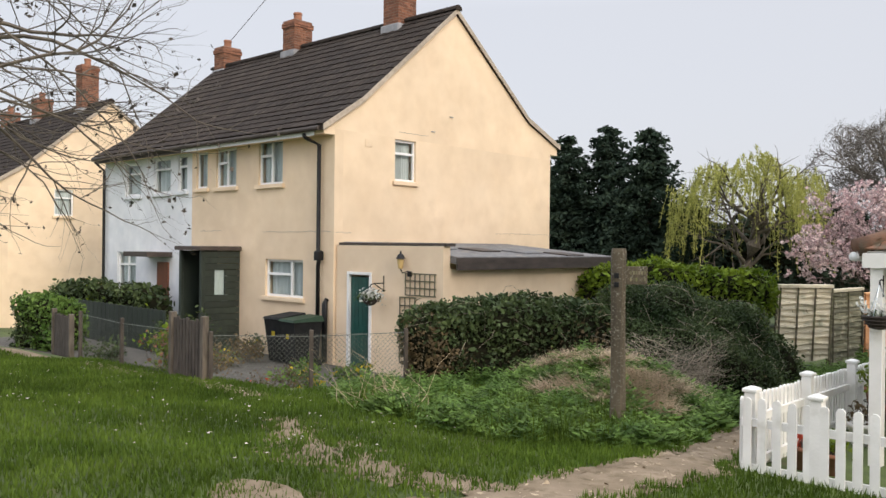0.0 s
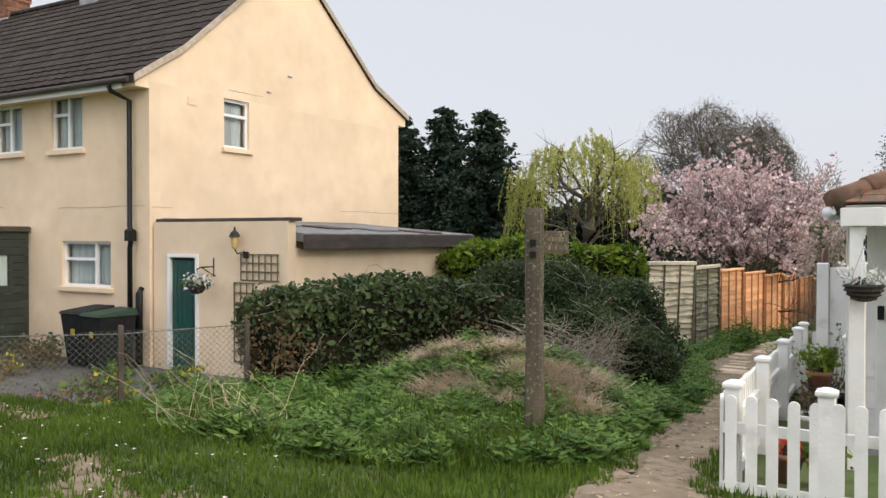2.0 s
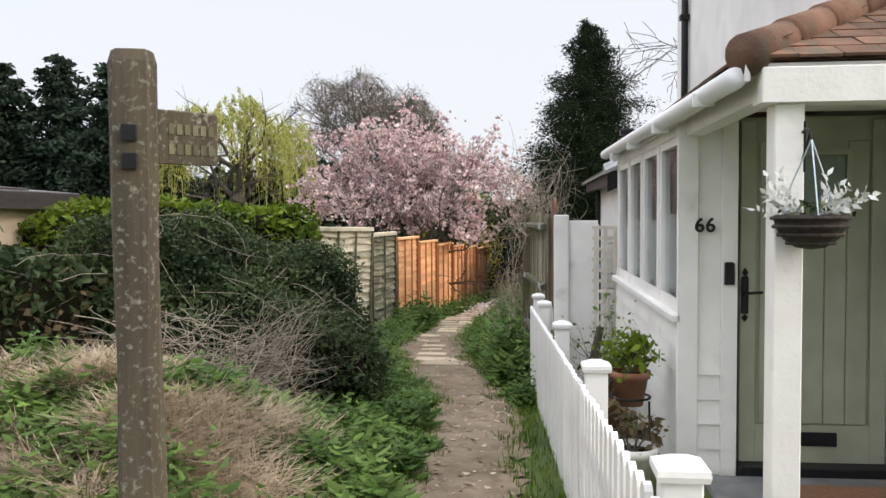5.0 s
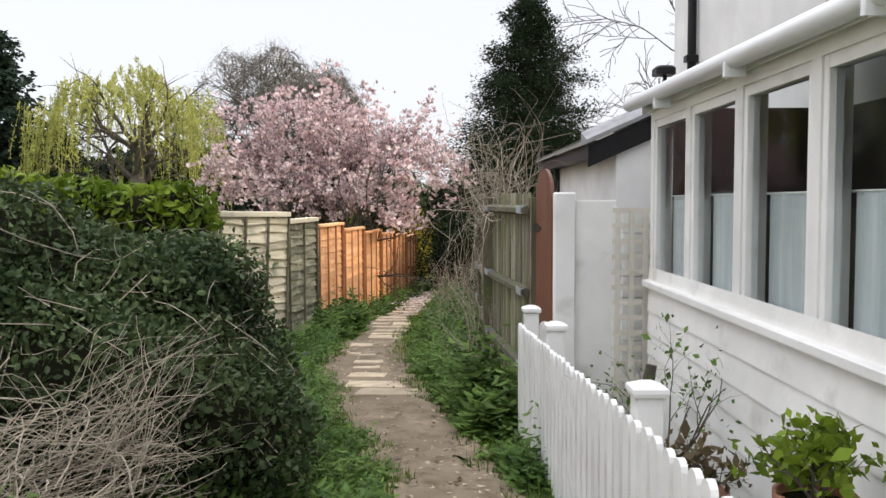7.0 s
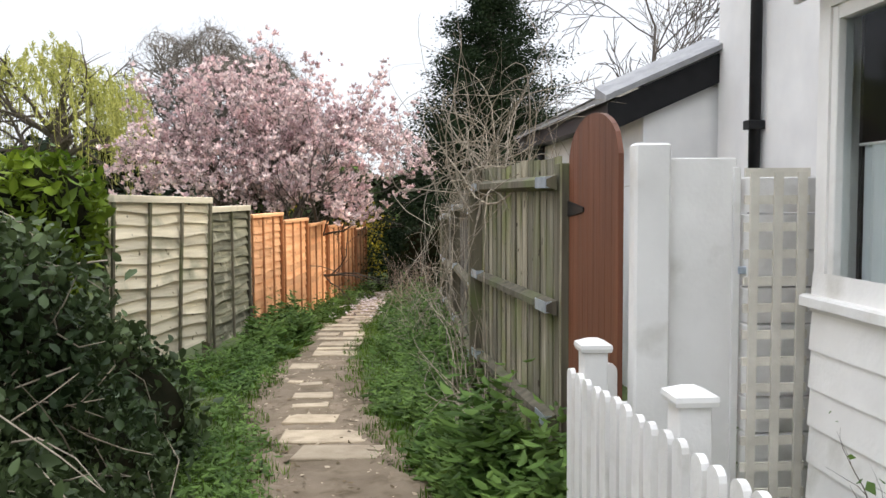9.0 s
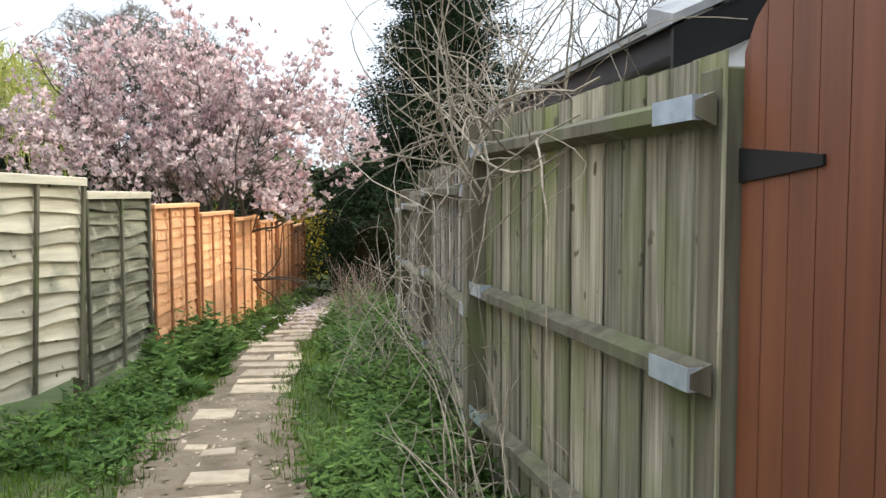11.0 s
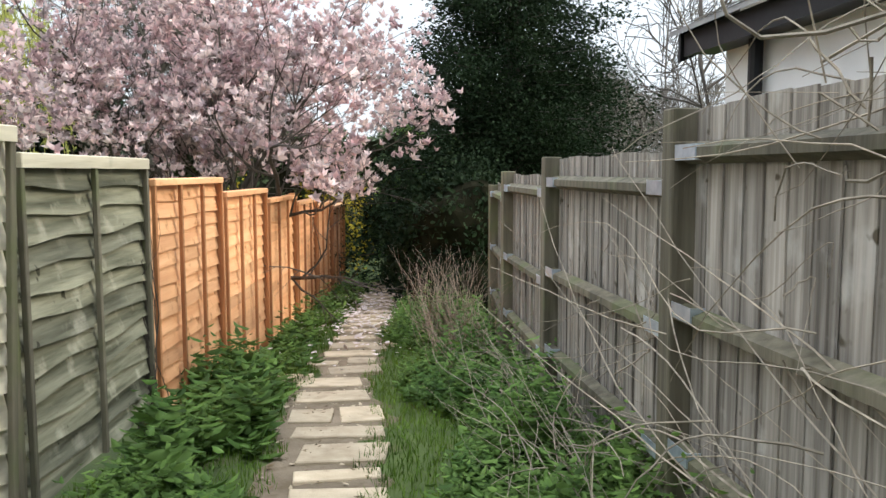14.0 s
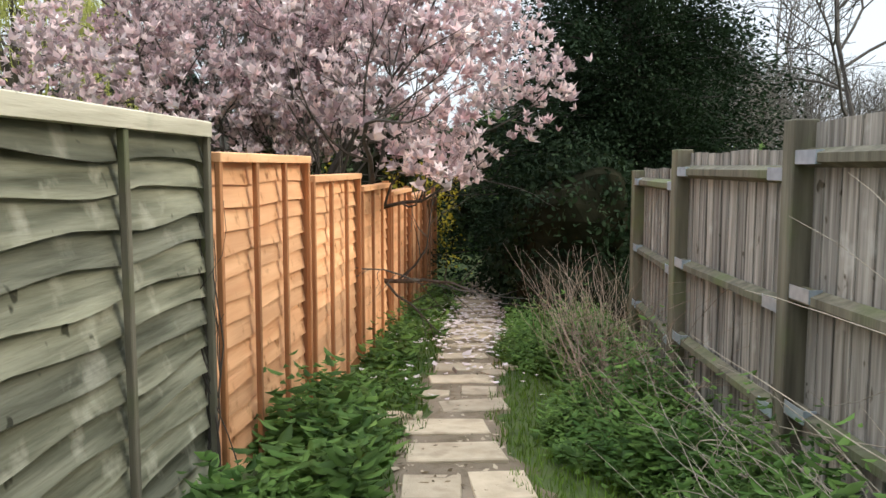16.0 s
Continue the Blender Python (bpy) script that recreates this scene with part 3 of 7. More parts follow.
        bricks(chim, cx - 0.29, cx + 0.29, cy - 0.34, cy + 0.34, zz + 0.3, courses)
        part("chimney_pot", Buf().lathe([(0.13, 0), (0.12, 0.2), (0.14, 0.22), (0.13, 0.28), (0.09, 0.28), (0.09, 0)], 14, (cx, cy, zz + 0.3 + courses * 0.075)), M["terracotta"], chim)
    for b in ups:
        window(front, *b, bars=[(b[0] + b[1]) / 2] if b[1] - b[0] > 0.7 else [], rails=[(b[0], (b[0] + b[1]) / 2, b[3] - 0.36)] if b[1] - b[0] > 0.7 else [])
    for b in downs:
        window(front, *b, bars=[b[0] + 0.95], rails=[(b[0], b[0] + 0.95, b[3] - 0.34)])
    for b in ups2:
        window(front, *b, rails=[(b[0], b[1], b[3] - 0.3)], surround=M["render_white"])
    for b in downs2:
        window(front, *b, bars=[(b[0] + b[1]) / 2], rails=[(b[0], b[1], b[3] - 0.36)], surround=M["render_white"])
    window(side, 1.83, 2.53, 4.14, 5.12, rails=[(1.83, 2.53, 4.80)])
    for y0, y1, z0, z1, z2 in ((-0.30, -0.002, 5.02, 5.09, 5.30), (deep + 0.002, deep + 0.34, 5.32, 5.66, 5.52)):
        part("eaves_box", Buf().add([(x, y, z) for x in (-0.3, -0.002) for y, z in ((y0, z0), (y1, z0), (y1, z2), (y0, z1))], [(3, 2, 1, 0), (4, 5, 6, 7), (0, 1, 5, 4), (1, 2, 6, 5), (2, 3, 7, 6), (3, 0, 4, 7)]), M["render"], h, "cream boxed end of the eaves")
    gut = part("gutter", Buf().tube([(-0.06, -0.40, 5.13), (far, -0.40, 5.13)], 0.055, 10), M["fascia"], h, "dark half-round gutter")
    part("fascia_board", Buf().box(mid + 0.003, -0.32, -0.33, -0.305, 5.0, 5.15), M["upvc"], gut)
    part("fascia_board", Buf().box(far, mid - 0.003, -0.33, -0.305, 5.0, 5.15), M["fascia"], gut)
    part("soffit", Buf().box(far, -0.32, -0.303, 0, 5.03, 5.08), M["render"], gut)
    pipe = part("drainpipe", Buf().tube([(-0.62, -0.38, 5.06), (-0.60, -0.34, 4.97), (-0.42, -0.09, 4.82), (-0.42, -0.09, 2.55), (-0.36, -0.12, 2.48), (-0.36, -0.12, 2.25), (-0.42, -0.09, 2.15), (-0.42, -0.09, 0.05)], 0.045, 8), M["black"], h, "black cast-iron downpipe", smooth=True)
    part("hopper", Buf().bbox(-0.46, -0.28, -0.2, -0.03, 2.28, 2.5, 0.03), M["black"], pipe)
    part("waste_pipe", Buf().tube([(-0.2, -0.07, 0.05), (-0.2, -0.07, 1.35), (-0.2, 0.0, 1.42)], 0.06, 8), M["black"], h, smooth=True)
    part("drainpipe", Buf().tube([(far + 0.12, -0.38, 5.06), (far + 0.12, -0.09, 4.8), (far + 0.12, -0.09, 0.05)], 0.045, 8), M["black"], h)
    # flat door canopy and dark front door of the white half
    part("canopy", Buf().box(-8.1, -6.8, -0.75, -0.002, 2.25, 2.38), M["fascia"], h, "flat dark door canopy")
    part("door", Buf().bbox(-7.55, -6.95, -0.05, -0.003, 0.1, 2.1, 0.01), M["gate"], h, "brown front door")
    return h


HZ = -1.02
near_house = house((-13.65, 11.47, HZ), True)
far_house = house((-30.6, 10.6, HZ - 0.55), False)


def gable_details(h):
    """Air brick, old fixings and hairline cracks on the gable wall and the front."""
    brick = Buf().bbox(0.002, 0.012, 0.88, 1.12, 4.86, 5.02, 0.003)
    for k in range(4):
        for j in range(3):
            brick.box(0.012, 0.016, 0.90 + 0.055 * k, 0.935 + 0.055 * k, 4.88 + 0.047 * j, 4.90 + 0.047 * j)
    part("air_brick", brick, M["render"], h, "painted-over air brick")
    for y, z in ((3.05, 5.42), (3.72, 5.86)):
        part("fixing", Buf().box(0.002, 0.03, y, y + 0.13, z, z + 0.018), M["lead"], h, "old metal fixing")
    rr = random.Random(9)
    for y0, y1, z in ((1.95, 2.95, 5.30), (5.6, 8.2, 2.98), (0.05, 0.5, 2.9)):
        n, c = 14, Buf()
        pts = [(0.003, y0 + (y1 - y0) * k / n, z + rr.uniform(-0.012, 0.012)) for k in range(n + 1)]
        c.tube(pts, 0.004, 4)
        part("hairline_crack", c, M["mortar"], h)
    for x0, x1, z in ((-2.6, -0.1, 2.92), (-5.4, -4.4, 2.95)):
        part("hairline_crack", Buf().tube([(x0 + (x1 - x0) * k / 14, -0.003, z + rr.uniform(-0.012, 0.012)) for k in range(15)], 0.004, 4), M["mortar"], h)


gable_details(near_house)


def lean_to():
    """The flat-roofed outbuilding against the gable, with its door, lamp and trellises."""
    o = thing("outbuilding", (-13.65, 11.47, HZ), 0, "low cream rendered outbuilding with flat felt roof", "outbuilding")
    front = part("wall", wall_panel(0.03, 3.17, 0, 2.62, [(0.43, 1.15, 0, 2.0)], 0.2), M["render"], o, "cream rendered front wall", pose(0, 0.06, 0))
    part("coping", Buf().bbox(0.06, 3.22, 0.02, 0.31, 2.62, 2.68, 0.012), M["fascia"], front)
    part("wall", Buf().box(2.97, 3.17, 0.26, 5.2, 0, 2.18), M["render"], o)
    part("flat_roof", Buf().add([(x, y, z + d) for x, z in ((0.02, 2.56), (3.34, 2.28)) for y in (0.27, 6.1) for d in (0.0, 0.14)], [(0, 1, 3, 2), (4, 6, 7, 5), (0, 4, 5, 1), (2, 3, 7, 6), (1, 5, 7, 3), (0, 2, 6, 4)]), M["felt"], o, "grey weathered felt roof")
    part("fascia_board", Buf().box(3.344, 3.38, 0.24, 6.1, 2.16, 2.40), M["fascia"], o, "dark timber fascia")
    for k in range(4):
        x, y = 1.2 + 0.45 * k, 1.2 + 1.0 * k
        part("roof_patch", Buf().bbox(0, 0.7, 0, 0.7, 0, 0.03, 0.01), M["fascia" if k % 2 else "felt"], o, m=pose(x, y, 2.705 - 0.0843 * x, 0, 4.82, 0))
    d = part("door", Buf().box(0.48, 1.10, 0.10, 0.14, 0.02, 1.95), M["green_door"], o, "dark green painted plank door")
    for k in range(5):
        part("plank", Buf().bbox(0.485 + k * 0.123, 0.60 + k * 0.123, 0.088, 0.099, 0.04, 1.94, 0.004), M["green_door"], d)
    part("door_frame", Buf().box(0.41, 0.475, 0.03, 0.12, 0, 2.0).box(1.105, 1.17, 0.03, 0.12, 0, 2.0).box(0.41, 1.17, 0.028, 0.12, 2.002, 2.06), M["upvc"], o)
    return o


lean_to()


def wall_lantern():
    o = thing("wall_lantern", (-11.5, 11.53, HZ + 2.06), 0, "black wall lantern with amber glass, lit by daylight", "lamp")
    part("bracket", Buf().tube([(0.14, 0, 0.0), (0.14, -0.06, 0.06), (0.06, -0.14, 0.02), (0, -0.14, 0.1)], 0.012, 6).lathe([(0.0, -0.06), (0.05, -0.05), (0.05, 0.05), (0.0, 0.06)], 8, (0.14, -0.02, 0)), M["black"], o)
    part("glass", Buf().lathe([(0.03, 0.10), (0.055, 0.13), (0.075, 0.30), (0.03, 0.31)], 6, (0, -0.14, 0)), M["lampglow"], o, "amber glass")
    part("cap", Buf().lathe([(0.10, 0.30), (0.06, 0.38), (0.02, 0.41), (0.015, 0.46), (0, 0.47)], 6, (0, -0.14, 0)), M["black"], o)


def trellis(at, wide, tall, nx, nz, rz=0.0, material="grey_post", name="trellis", label="weathered square wooden wall trellis", s=0.022):
    o = thing(name, at, rz, label, "trellis", "trellises")
    for i in range(nx):
        u = wide * i / (nx - 1)
        part("upright_slat", Buf().box(u - s / 2, u + s / 2, -0.03, -0.018, 0, tall), M[material], o)
    for j in range(nz):
        v = tall * j / (nz - 1)
        part("cross_slat", Buf().box(-s, wide + s, -0.017, -0.005, v - s / 2, v + s / 2), M[material], o)
    return o


wall_lantern()
trellis((-11.47, 11.525, 0.62), 0.80, 0.43, 7, 4)
trellis((-11.62, 11.525, -0.75), 0.42, 1.32, 4, 9)


def garden_porch():
    o = thing("timber_porch", (-17.2, 10.42, HZ), 0, "dark green boarded timber porch with open front", "porch", "")
    for k in range(16):
        za, zb = 0.02 + k * 0.152, 0.165 + k * 0.152
        for a, b in ((0.06, 0.34), (0.62, 1.04)) if 9 <= k <= 12 else ((0.06, 1.04),):
            part("board", Buf().bbox(-0.04, 0.0, a, b, za, zb, 0.006), M["green_dark"], o)
    for x in (-0.05, -0.98):
        part("corner_post", Buf().bbox(x - 0.05, x + 0.05, -0.02, 0.058, 0, 2.46, 0.008), M["green_dark"], o)
    part("side_wall", Buf().box(-1.03, -0.99, 0.06, 1.04, 0, 2.45), M["green_dark"], o)
    part("canopy", Buf().bbox(-1.12, 0.08, -0.1, 1.04, 2.46, 2.56, 0.015), M["fascia"], o)
    p = part("pane", Buf().box(-0.022, -0.016, 0.34, 0.62, 1.39, 1.99), M["glass"], o)
    p.visible_shadow = False
    part("curtain", Buf().box(-0.06, -0.055, 0.34, 0.62, 1.39, 1.99), M["curtain"], o)
    d = part("front_door", Buf().bbox(-0.94, -0.12, 0.98, 1.02, 0.05, 2.1, 0.008), M["green_dark"], o, "dark green front door inside the porch")
    part("door_pane", Buf().bbox(-0.72, -0.42, 0.968, 0.977, 1.15, 1.95, 0.004), M["curtain"], d, "pale obscured door glass")


garden_porch()


def wheelie_bin(at, rz, lid):
    o = thing("wheelie_bin", at, rz, "black plastic wheelie bin with " + ("green" if lid == "paint_lid" else "black") + " lid", "bin", "bins by the wall")
    body = Buf().add([(-0.22, -0.26, 0.06), (0.22, -0.26, 0.06), (0.22, 0.26, 0.06), (-0.22, 0.26, 0.06), (-0.29, -0.36, 0.98), (0.29, -0.36, 0.98), (0.29, 0.34, 0.98), (-0.29, 0.34, 0.98)],
                     [(3, 2, 1, 0), (0, 1, 5, 4), (1, 2, 6, 5), (2, 3, 7, 6), (3, 0, 4, 7), (4, 5, 6, 7)])
    part("body", body, M["bin"], o)
    part("lid", Buf().add([(-0.31, -0.39, 0.985), (0.31, -0.39, 0.985), (0.31, 0.38, 0.985), (-0.31, 0.38, 0.985), (-0.29, -0.36, 1.03), (0.29, -0.36, 1.03), (0.25, 0.36, 1.10), (-0.25, 0.36, 1.10)],
                          [(3, 2, 1, 0), (0, 1, 5, 4), (1, 2, 6, 5), (2, 3, 7, 6), (3, 0, 4, 7), (4, 5, 6, 7)]), M[lid], o)
    part("handle", Buf().tube([(-0.26, 0.40, 0.99), (0.26, 0.40, 0.99)], 0.016, 8), M["bin"], o)
    for s in (-1, 1):
        part("wheel", Buf().tube([(s * 0.22, 0.26, 0.10), (s * 0.28, 0.26, 0.10)], 0.10, 14), M["black"], o)
    part("label_plate", Buf().box(-0.05, 0.05, -0.345, -0.338, 0.62, 0.72), M["forsythia"], o, "yellow label")


wheelie_bin((-14.72, 11.0, HZ), 4, "bin")
wheelie_bin((-13.95, 10.85, HZ), -6, "paint_lid")


# ---- lap-panel fences ----
def lap_board(ln, tall, seed, material):
    r = random.Random(seed)
    n = 10
    ph = r.uniform(0, 6)
    wave = 0.007 if material == "orange" else 0.017
    lo = [wave * math.sin(i * 0.95 + ph) + r.uniform(-0.35, 0.35) * wave for i in range(n + 1)]
    v = []
    for i in range(n + 1):
        x = ln * i / n
        v += [(x, -0.030 if material == "orange" else -0.050, lo[i]), (x, -0.020 if material == "orange" else -0.038, lo[i]), (x, 0.004, tall), (x, 0.010, tall)]
    f = []
    for i in range(n):
        a, b = 4 * i, 4 * i + 4
        f += [(a, b, b + 2, a + 2), (a + 1, a + 3, b + 3, b + 1), (a, a + 1, b + 1, b), (a + 2, b + 2, b + 3, a + 3)]
    f += [(0, 2, 3, 1), (4 * n, 4 * n + 1, 4 * n + 3, 4 * n + 2)]
    return Buf().add(v, f).mesh("lap_board", M[material])


def lap_panel(a, b, ztop, tall, boards, rails, count, battens, label, group, lean=0.0, gap=0.06):
    """A panel between two posts at a and b (x, y). Local x runs from a to b; the path is on the local minus-y side."""
    dx, dy = b[0] - a[0], b[1] - a[1]
    ln = math.hypot(dx, dy) - 2 * gap
    ang = math.degrees(math.atan2(dy, dx))
    o = thing("lap_fence", (a[0] + dx / (ln + 2 * gap) * gap, a[1] + dy / (ln + 2 * gap) * gap, ztop - tall), ang, label, "fence", group)
    if lean:
        o.matrix_basis = o.matrix_basis @ pose(0, 0, 0, lean[0], lean[1], 0)
    meshes = [lap_board(ln, tall / count * 1.22, k, boards) for k in range(5)]
    for k in range(count):
        part("lap_board", meshes[(k * 3) % 5], None, o, m=pose(0, 0.006 * ((k % 2) - 0.5), k * (tall - 0.05) / count + 0.004, 0, 0.25 * math.sin(k * 2.7), 0))
    for i in range(battens):
        x = 0.02 + (ln - 0.04) * i / (battens - 1)
        part("batten", Buf().bbox(x - 0.019, x + 0.019, -0.084, -0.053, 0, tall - 0.045, 0.004), M[rails], o)
        part("batten", Buf().bbox(x - 0.019, x + 0.019, 0.016, 0.04, 0, tall - 0.045, 0.004), M[rails], o)
    part("cap_rail", Buf().bbox(0, ln, -0.092, 0.045, tall - (0.05 if boards == "orange" else 0.072), tall, 0.005), M["pale_lap" if boards == "green_lap" else boards], o)
    return o


def fence_post(x, y, top, wide, material, label, group, cap=0.0):
    base = gz(x, y) - 0.3
    o = thing("fence_post", (x, y, base), 0, label, "post", group)
    part("shaft", Buf().bbox(-wide / 2, wide / 2, -wide / 2, wide / 2, 0, top - base, 0.006), M[material], o)
    return o


LEFT = [(-6.75, 18.37), (-6.12, 20.22), (-5.95, 22.18)] + [(-5.95 + 0.12 * (y - 22.18), y) for y in (24.1, 26.05, 28.0, 29.9, 31.85, 33.8)]
TOPS = [0.84, 0.69, 0.55, 0.41, 0.28, 0.17, 0.06, -0.05]
for i in range(8):
    a, b = LEFT[i], LEFT[i + 1]
    if i < 2:
        lap_panel(a, b, TOPS[i], 1.76, "pale_lap" if i == 0 else "green_lap", "grey_post", 13, 4 if i == 0 else 3,
                  "bowed pale grey overlap fence panel" if i == 0 else "greenish weathered overlap fence panel with knots", "old panels", (2.0, 1.0) if i == 0 else 0.0)
    else:
        lap_panel(a, b, TOPS[i], 1.80, "orange", "orange_rail", 14, 4, "new orange-stained overlap fence panel", "orange panels")
for i in range(1, 9):
    fence_post(*LEFT[i], (TOPS[min(i, 7)] if i != 2 else 0.60) + (0.09 if i in (1, 2) else 0.13), 0.10 if i < 3 else 0.085, "grey_post" if i < 3 else "orange_rail", "weathered square timber fence post" if i < 3 else "square orange-stained timber fence post",
               "left fence posts")

# ---- feather-edge fence ----
RIGHT = [(-2.93, 14.68), (-3.13, 17.0), (-3.08, 19.6), (-3.03, 21.95), (-2.92, 24.0), (-2.68, 26.0)]
RTOP = [1.0, 0.96, 0.80, 0.64, 0.54, 0.38]
BOARD_TOP = [1.02, 0.86, 0.69, 0.57, 0.46]
RAIL_DROP = [(0.15, 0.86, 1.52), (0.19, 0.85, 1.45), (0.17, 0.80, 1.36), (0.13, 0.78, 1.32), (0.13, 0.76, 1.3)]


def feather_board(tall, k, material):
    r = random.Random(k)
    w = 0.178 + r.uniform(-0.004, 0.004)
    d = r.uniform(-0.005, 0.005)
    v = []
    for z in (0, tall * 0.5, tall):
        bow = d if z == tall * 0.5 else 0
        v += [(0, 0.004 + bow, z), (0, 0.013 + bow, z), (w, -0.004 + bow, z), (w, 0.002 + bow, z)]
    f = [(0, 1, 3, 2), (8, 10, 11, 9)]
    for s in (0, 4):
        f += [(s, s + 2, s + 6, s + 4), (s + 1, s + 5, s + 7, s + 3), (s, s + 4, s + 5, s + 1), (s + 2, s + 3, s + 7, s + 6)]
    return Buf().add(v, f).mesh("feather_board", M[material])


for i in range(5):
    a, b = RIGHT[i], RIGHT[i + 1]
    dx, dy = b[0] - a[0], b[1] - a[1]
    ln, ang = math.hypot(dx, dy), math.degrees(math.atan2(dy, dx))
    base = min(gz(*a), gz(*b)) + 0.12
    top = BOARD_TOP[i]
    za, zb = gz(*a), gz(*b)
    o = thing("board_fence", (a[0], a[1], 0), ang, "weathered grey-green vertical board fence bay with three rails", "fence", "right fence bays")
    tall = top - base
    meshes = [feather_board(tall, 7 * i + k, "green_wood" if i == 0 else "grey_wood") for k in range(5)]
    n = int((ln - 0.1) / 0.148)
    for k in range(n):
        part("feather_board", meshes[(k * 2 + k // 3) % 5], None, o, m=pose(0.05 + k * (ln - 0.22) / (n - 1), -0.02, base + 0.007 * math.sin(k * 5.3), 0, 0.2 * math.sin(k * 3.7), 0))
    for nm, drop in enumerate(RAIL_DROP[i]):
        z = top - drop
        tilt = -0.02 if nm else 0.0
        r = Buf().add([(x, y, z + dz + tilt * (x / ln)) for x in (0.05, ln - 0.05) for y, dz in ((0.015, -0.045), (0.015, 0.045), (0.075, 0.0 + 0.02), (0.075, -0.02))],
                      [(0, 1, 2, 3), (7, 6, 5, 4), (0, 4, 5, 1), (1, 5, 6, 2), (2, 6, 7, 3), (3, 7, 4, 0)])
        rail = part("arris_rail", r, M["grey_post"], o)
        for x in (0.11, ln - 0.21):
            part("bracket", Buf().box(x - 0.05, x + 0.16, 0.078, 0.082, z - 0.03, z + 0.035).box(x - 0.055, x - 0.05, 0.02, 0.082, z - 0.03, z + 0.035), M["steel"], rail, "galvanised steel bracket")
    part("gravel_board", Buf().add([(x, y, z) for x, zz in ((0.05, za), (ln - 0.05, zb)) for y in (0.02, 0.045) for z in (zz - 0.06, zz + 0.13)],
                                   [(0, 1, 3, 2), (4, 6, 7, 5), (0, 4, 5, 1), (2, 3, 7, 6), (1, 5, 7, 3), (0, 2, 6, 4)]), M["grey_post"], o)
for i in range(6):
    fence_post(RIGHT[i][0] - 0.03 if i else -2.875, RIGHT[i][1] if i else 14.80, RTOP[i] + (0.06 if i else -0.02), 0.12, "grey_post", "mossy weathered square fence post", "right fence posts")


# ---- picket fence ----
def picket_run(a, b, za, zb, n, label, inside):
    """Pickets from a to b; inside is the side (+1 left of the way) on which rails and posts stand."""
    dx, dy = b[0] - a[0], b[1] - a[1]
    ln, ang = math.hypot(dx, dy), math.degrees(math.atan2(dy, dx))
    o = thing("picket_fence", (*a, 0), ang, label, "fence", "picket fence")
    tall = 0.80
    hw = 0.036
    pk = Buf()
    ring = [(-hw, 0), (hw, 0), (hw, tall - 0.035)] + [(hw * math.cos(math.pi * k / 6), tall - 0.035 + 0.035 * math.sin(math.pi * k / 6)) for k in range(1, 6)] + [(-hw, tall - 0.035)]
    m = len(ring)
    pk.add([(x, y, z) for y in (-0.011, 0.011) for x, z in ring], [tuple(range(m)), tuple(range(2 * m - 1, m - 1, -1))] + [(i, i + m, (i + 1) % m + m, (i + 1) % m) for i in range(m)])
    me = pk.mesh("picket", M["white"])
    for k in range(n):
        f = (k + 0.5) / n
        part("picket", me, None, o, m=pose(ln * f, 0, za + (zb - za) * f - tall + 0.005 * math.sin(k * 7.7), 0, 0.5 * math.sin(k * 3.1), 0))
    for dz in (0.22, 0.62):
        y0, y1 = (0.012, 0.05) if inside > 0 else (-0.05, -0.012)
        part("rail", Buf().add([(x, y, z + h) for x, z in ((0, za - dz), (ln, zb - dz)) for y in (y0, y1) for h in (-0.035, 0.035)],
                               [(0, 1, 3, 2), (4, 6, 7, 5), (0, 4, 5, 1), (2, 3, 7, 6), (1, 5, 7, 3), (0, 2, 6, 4)]), M["white"], o)
    return o


def picket_post(x, y, top):
    base = gz(x, y) - 0.1
    o = thing("fence_post", (x, y, base), 0, "white painted square picket fence post with cap", "post", "picket posts")
    h = top - base
    part("shaft", Buf().bbox(-0.05, 0.05, -0.05, 0.05, 0, h - 0.05, 0.005), M["white"], o)
    part("cap", Buf().add([(sx * w, sy * w, z) for w, z in ((0.062, h - 0.05), (0.066, h - 0.035), (0.064, h - 0.02), (0.02, h)) for sx, sy in ((-1, -1), (1, -1), (1, 1), (-1, 1))],
                          [(3, 2, 1, 0), (12, 13, 14, 15)] + [(4 * k + i, 4 * k + (i + 1) % 4, 4 * k + 4 + (i + 1) % 4, 4 * k + 4 + i) for k in range(3) for i in range(4)]), M["white"], o)


PC = (-2.88, 7.1)
PE = (-3.13, 13.62)
picket_run(PC, PE, 0.30, 0.06, 56, "white painted picket fence beside the path", -1)
picket_run(PC, (0.6, 7.05), 0.30, 0.33, 27, "white painted picket fence before the porch", 1)
for f in (0.006, 0.26, 0.535, 0.82, 0.97):
    picket_post(PC[0] + (PE[0] - PC[0]) * f + 0.065, PC[1] + (PE[1] - PC[1]) * f + 0.06, 0.39 - 0.19 * f)
for x in (-2.24, -0.9, 0.5):
    picket_post(x, 7.13, 0.40)
picket_run((-3.0, 13.68), (-2.75, 13.68), 0.06, 0.06, 2, "short white picket return to the side gate", 1)


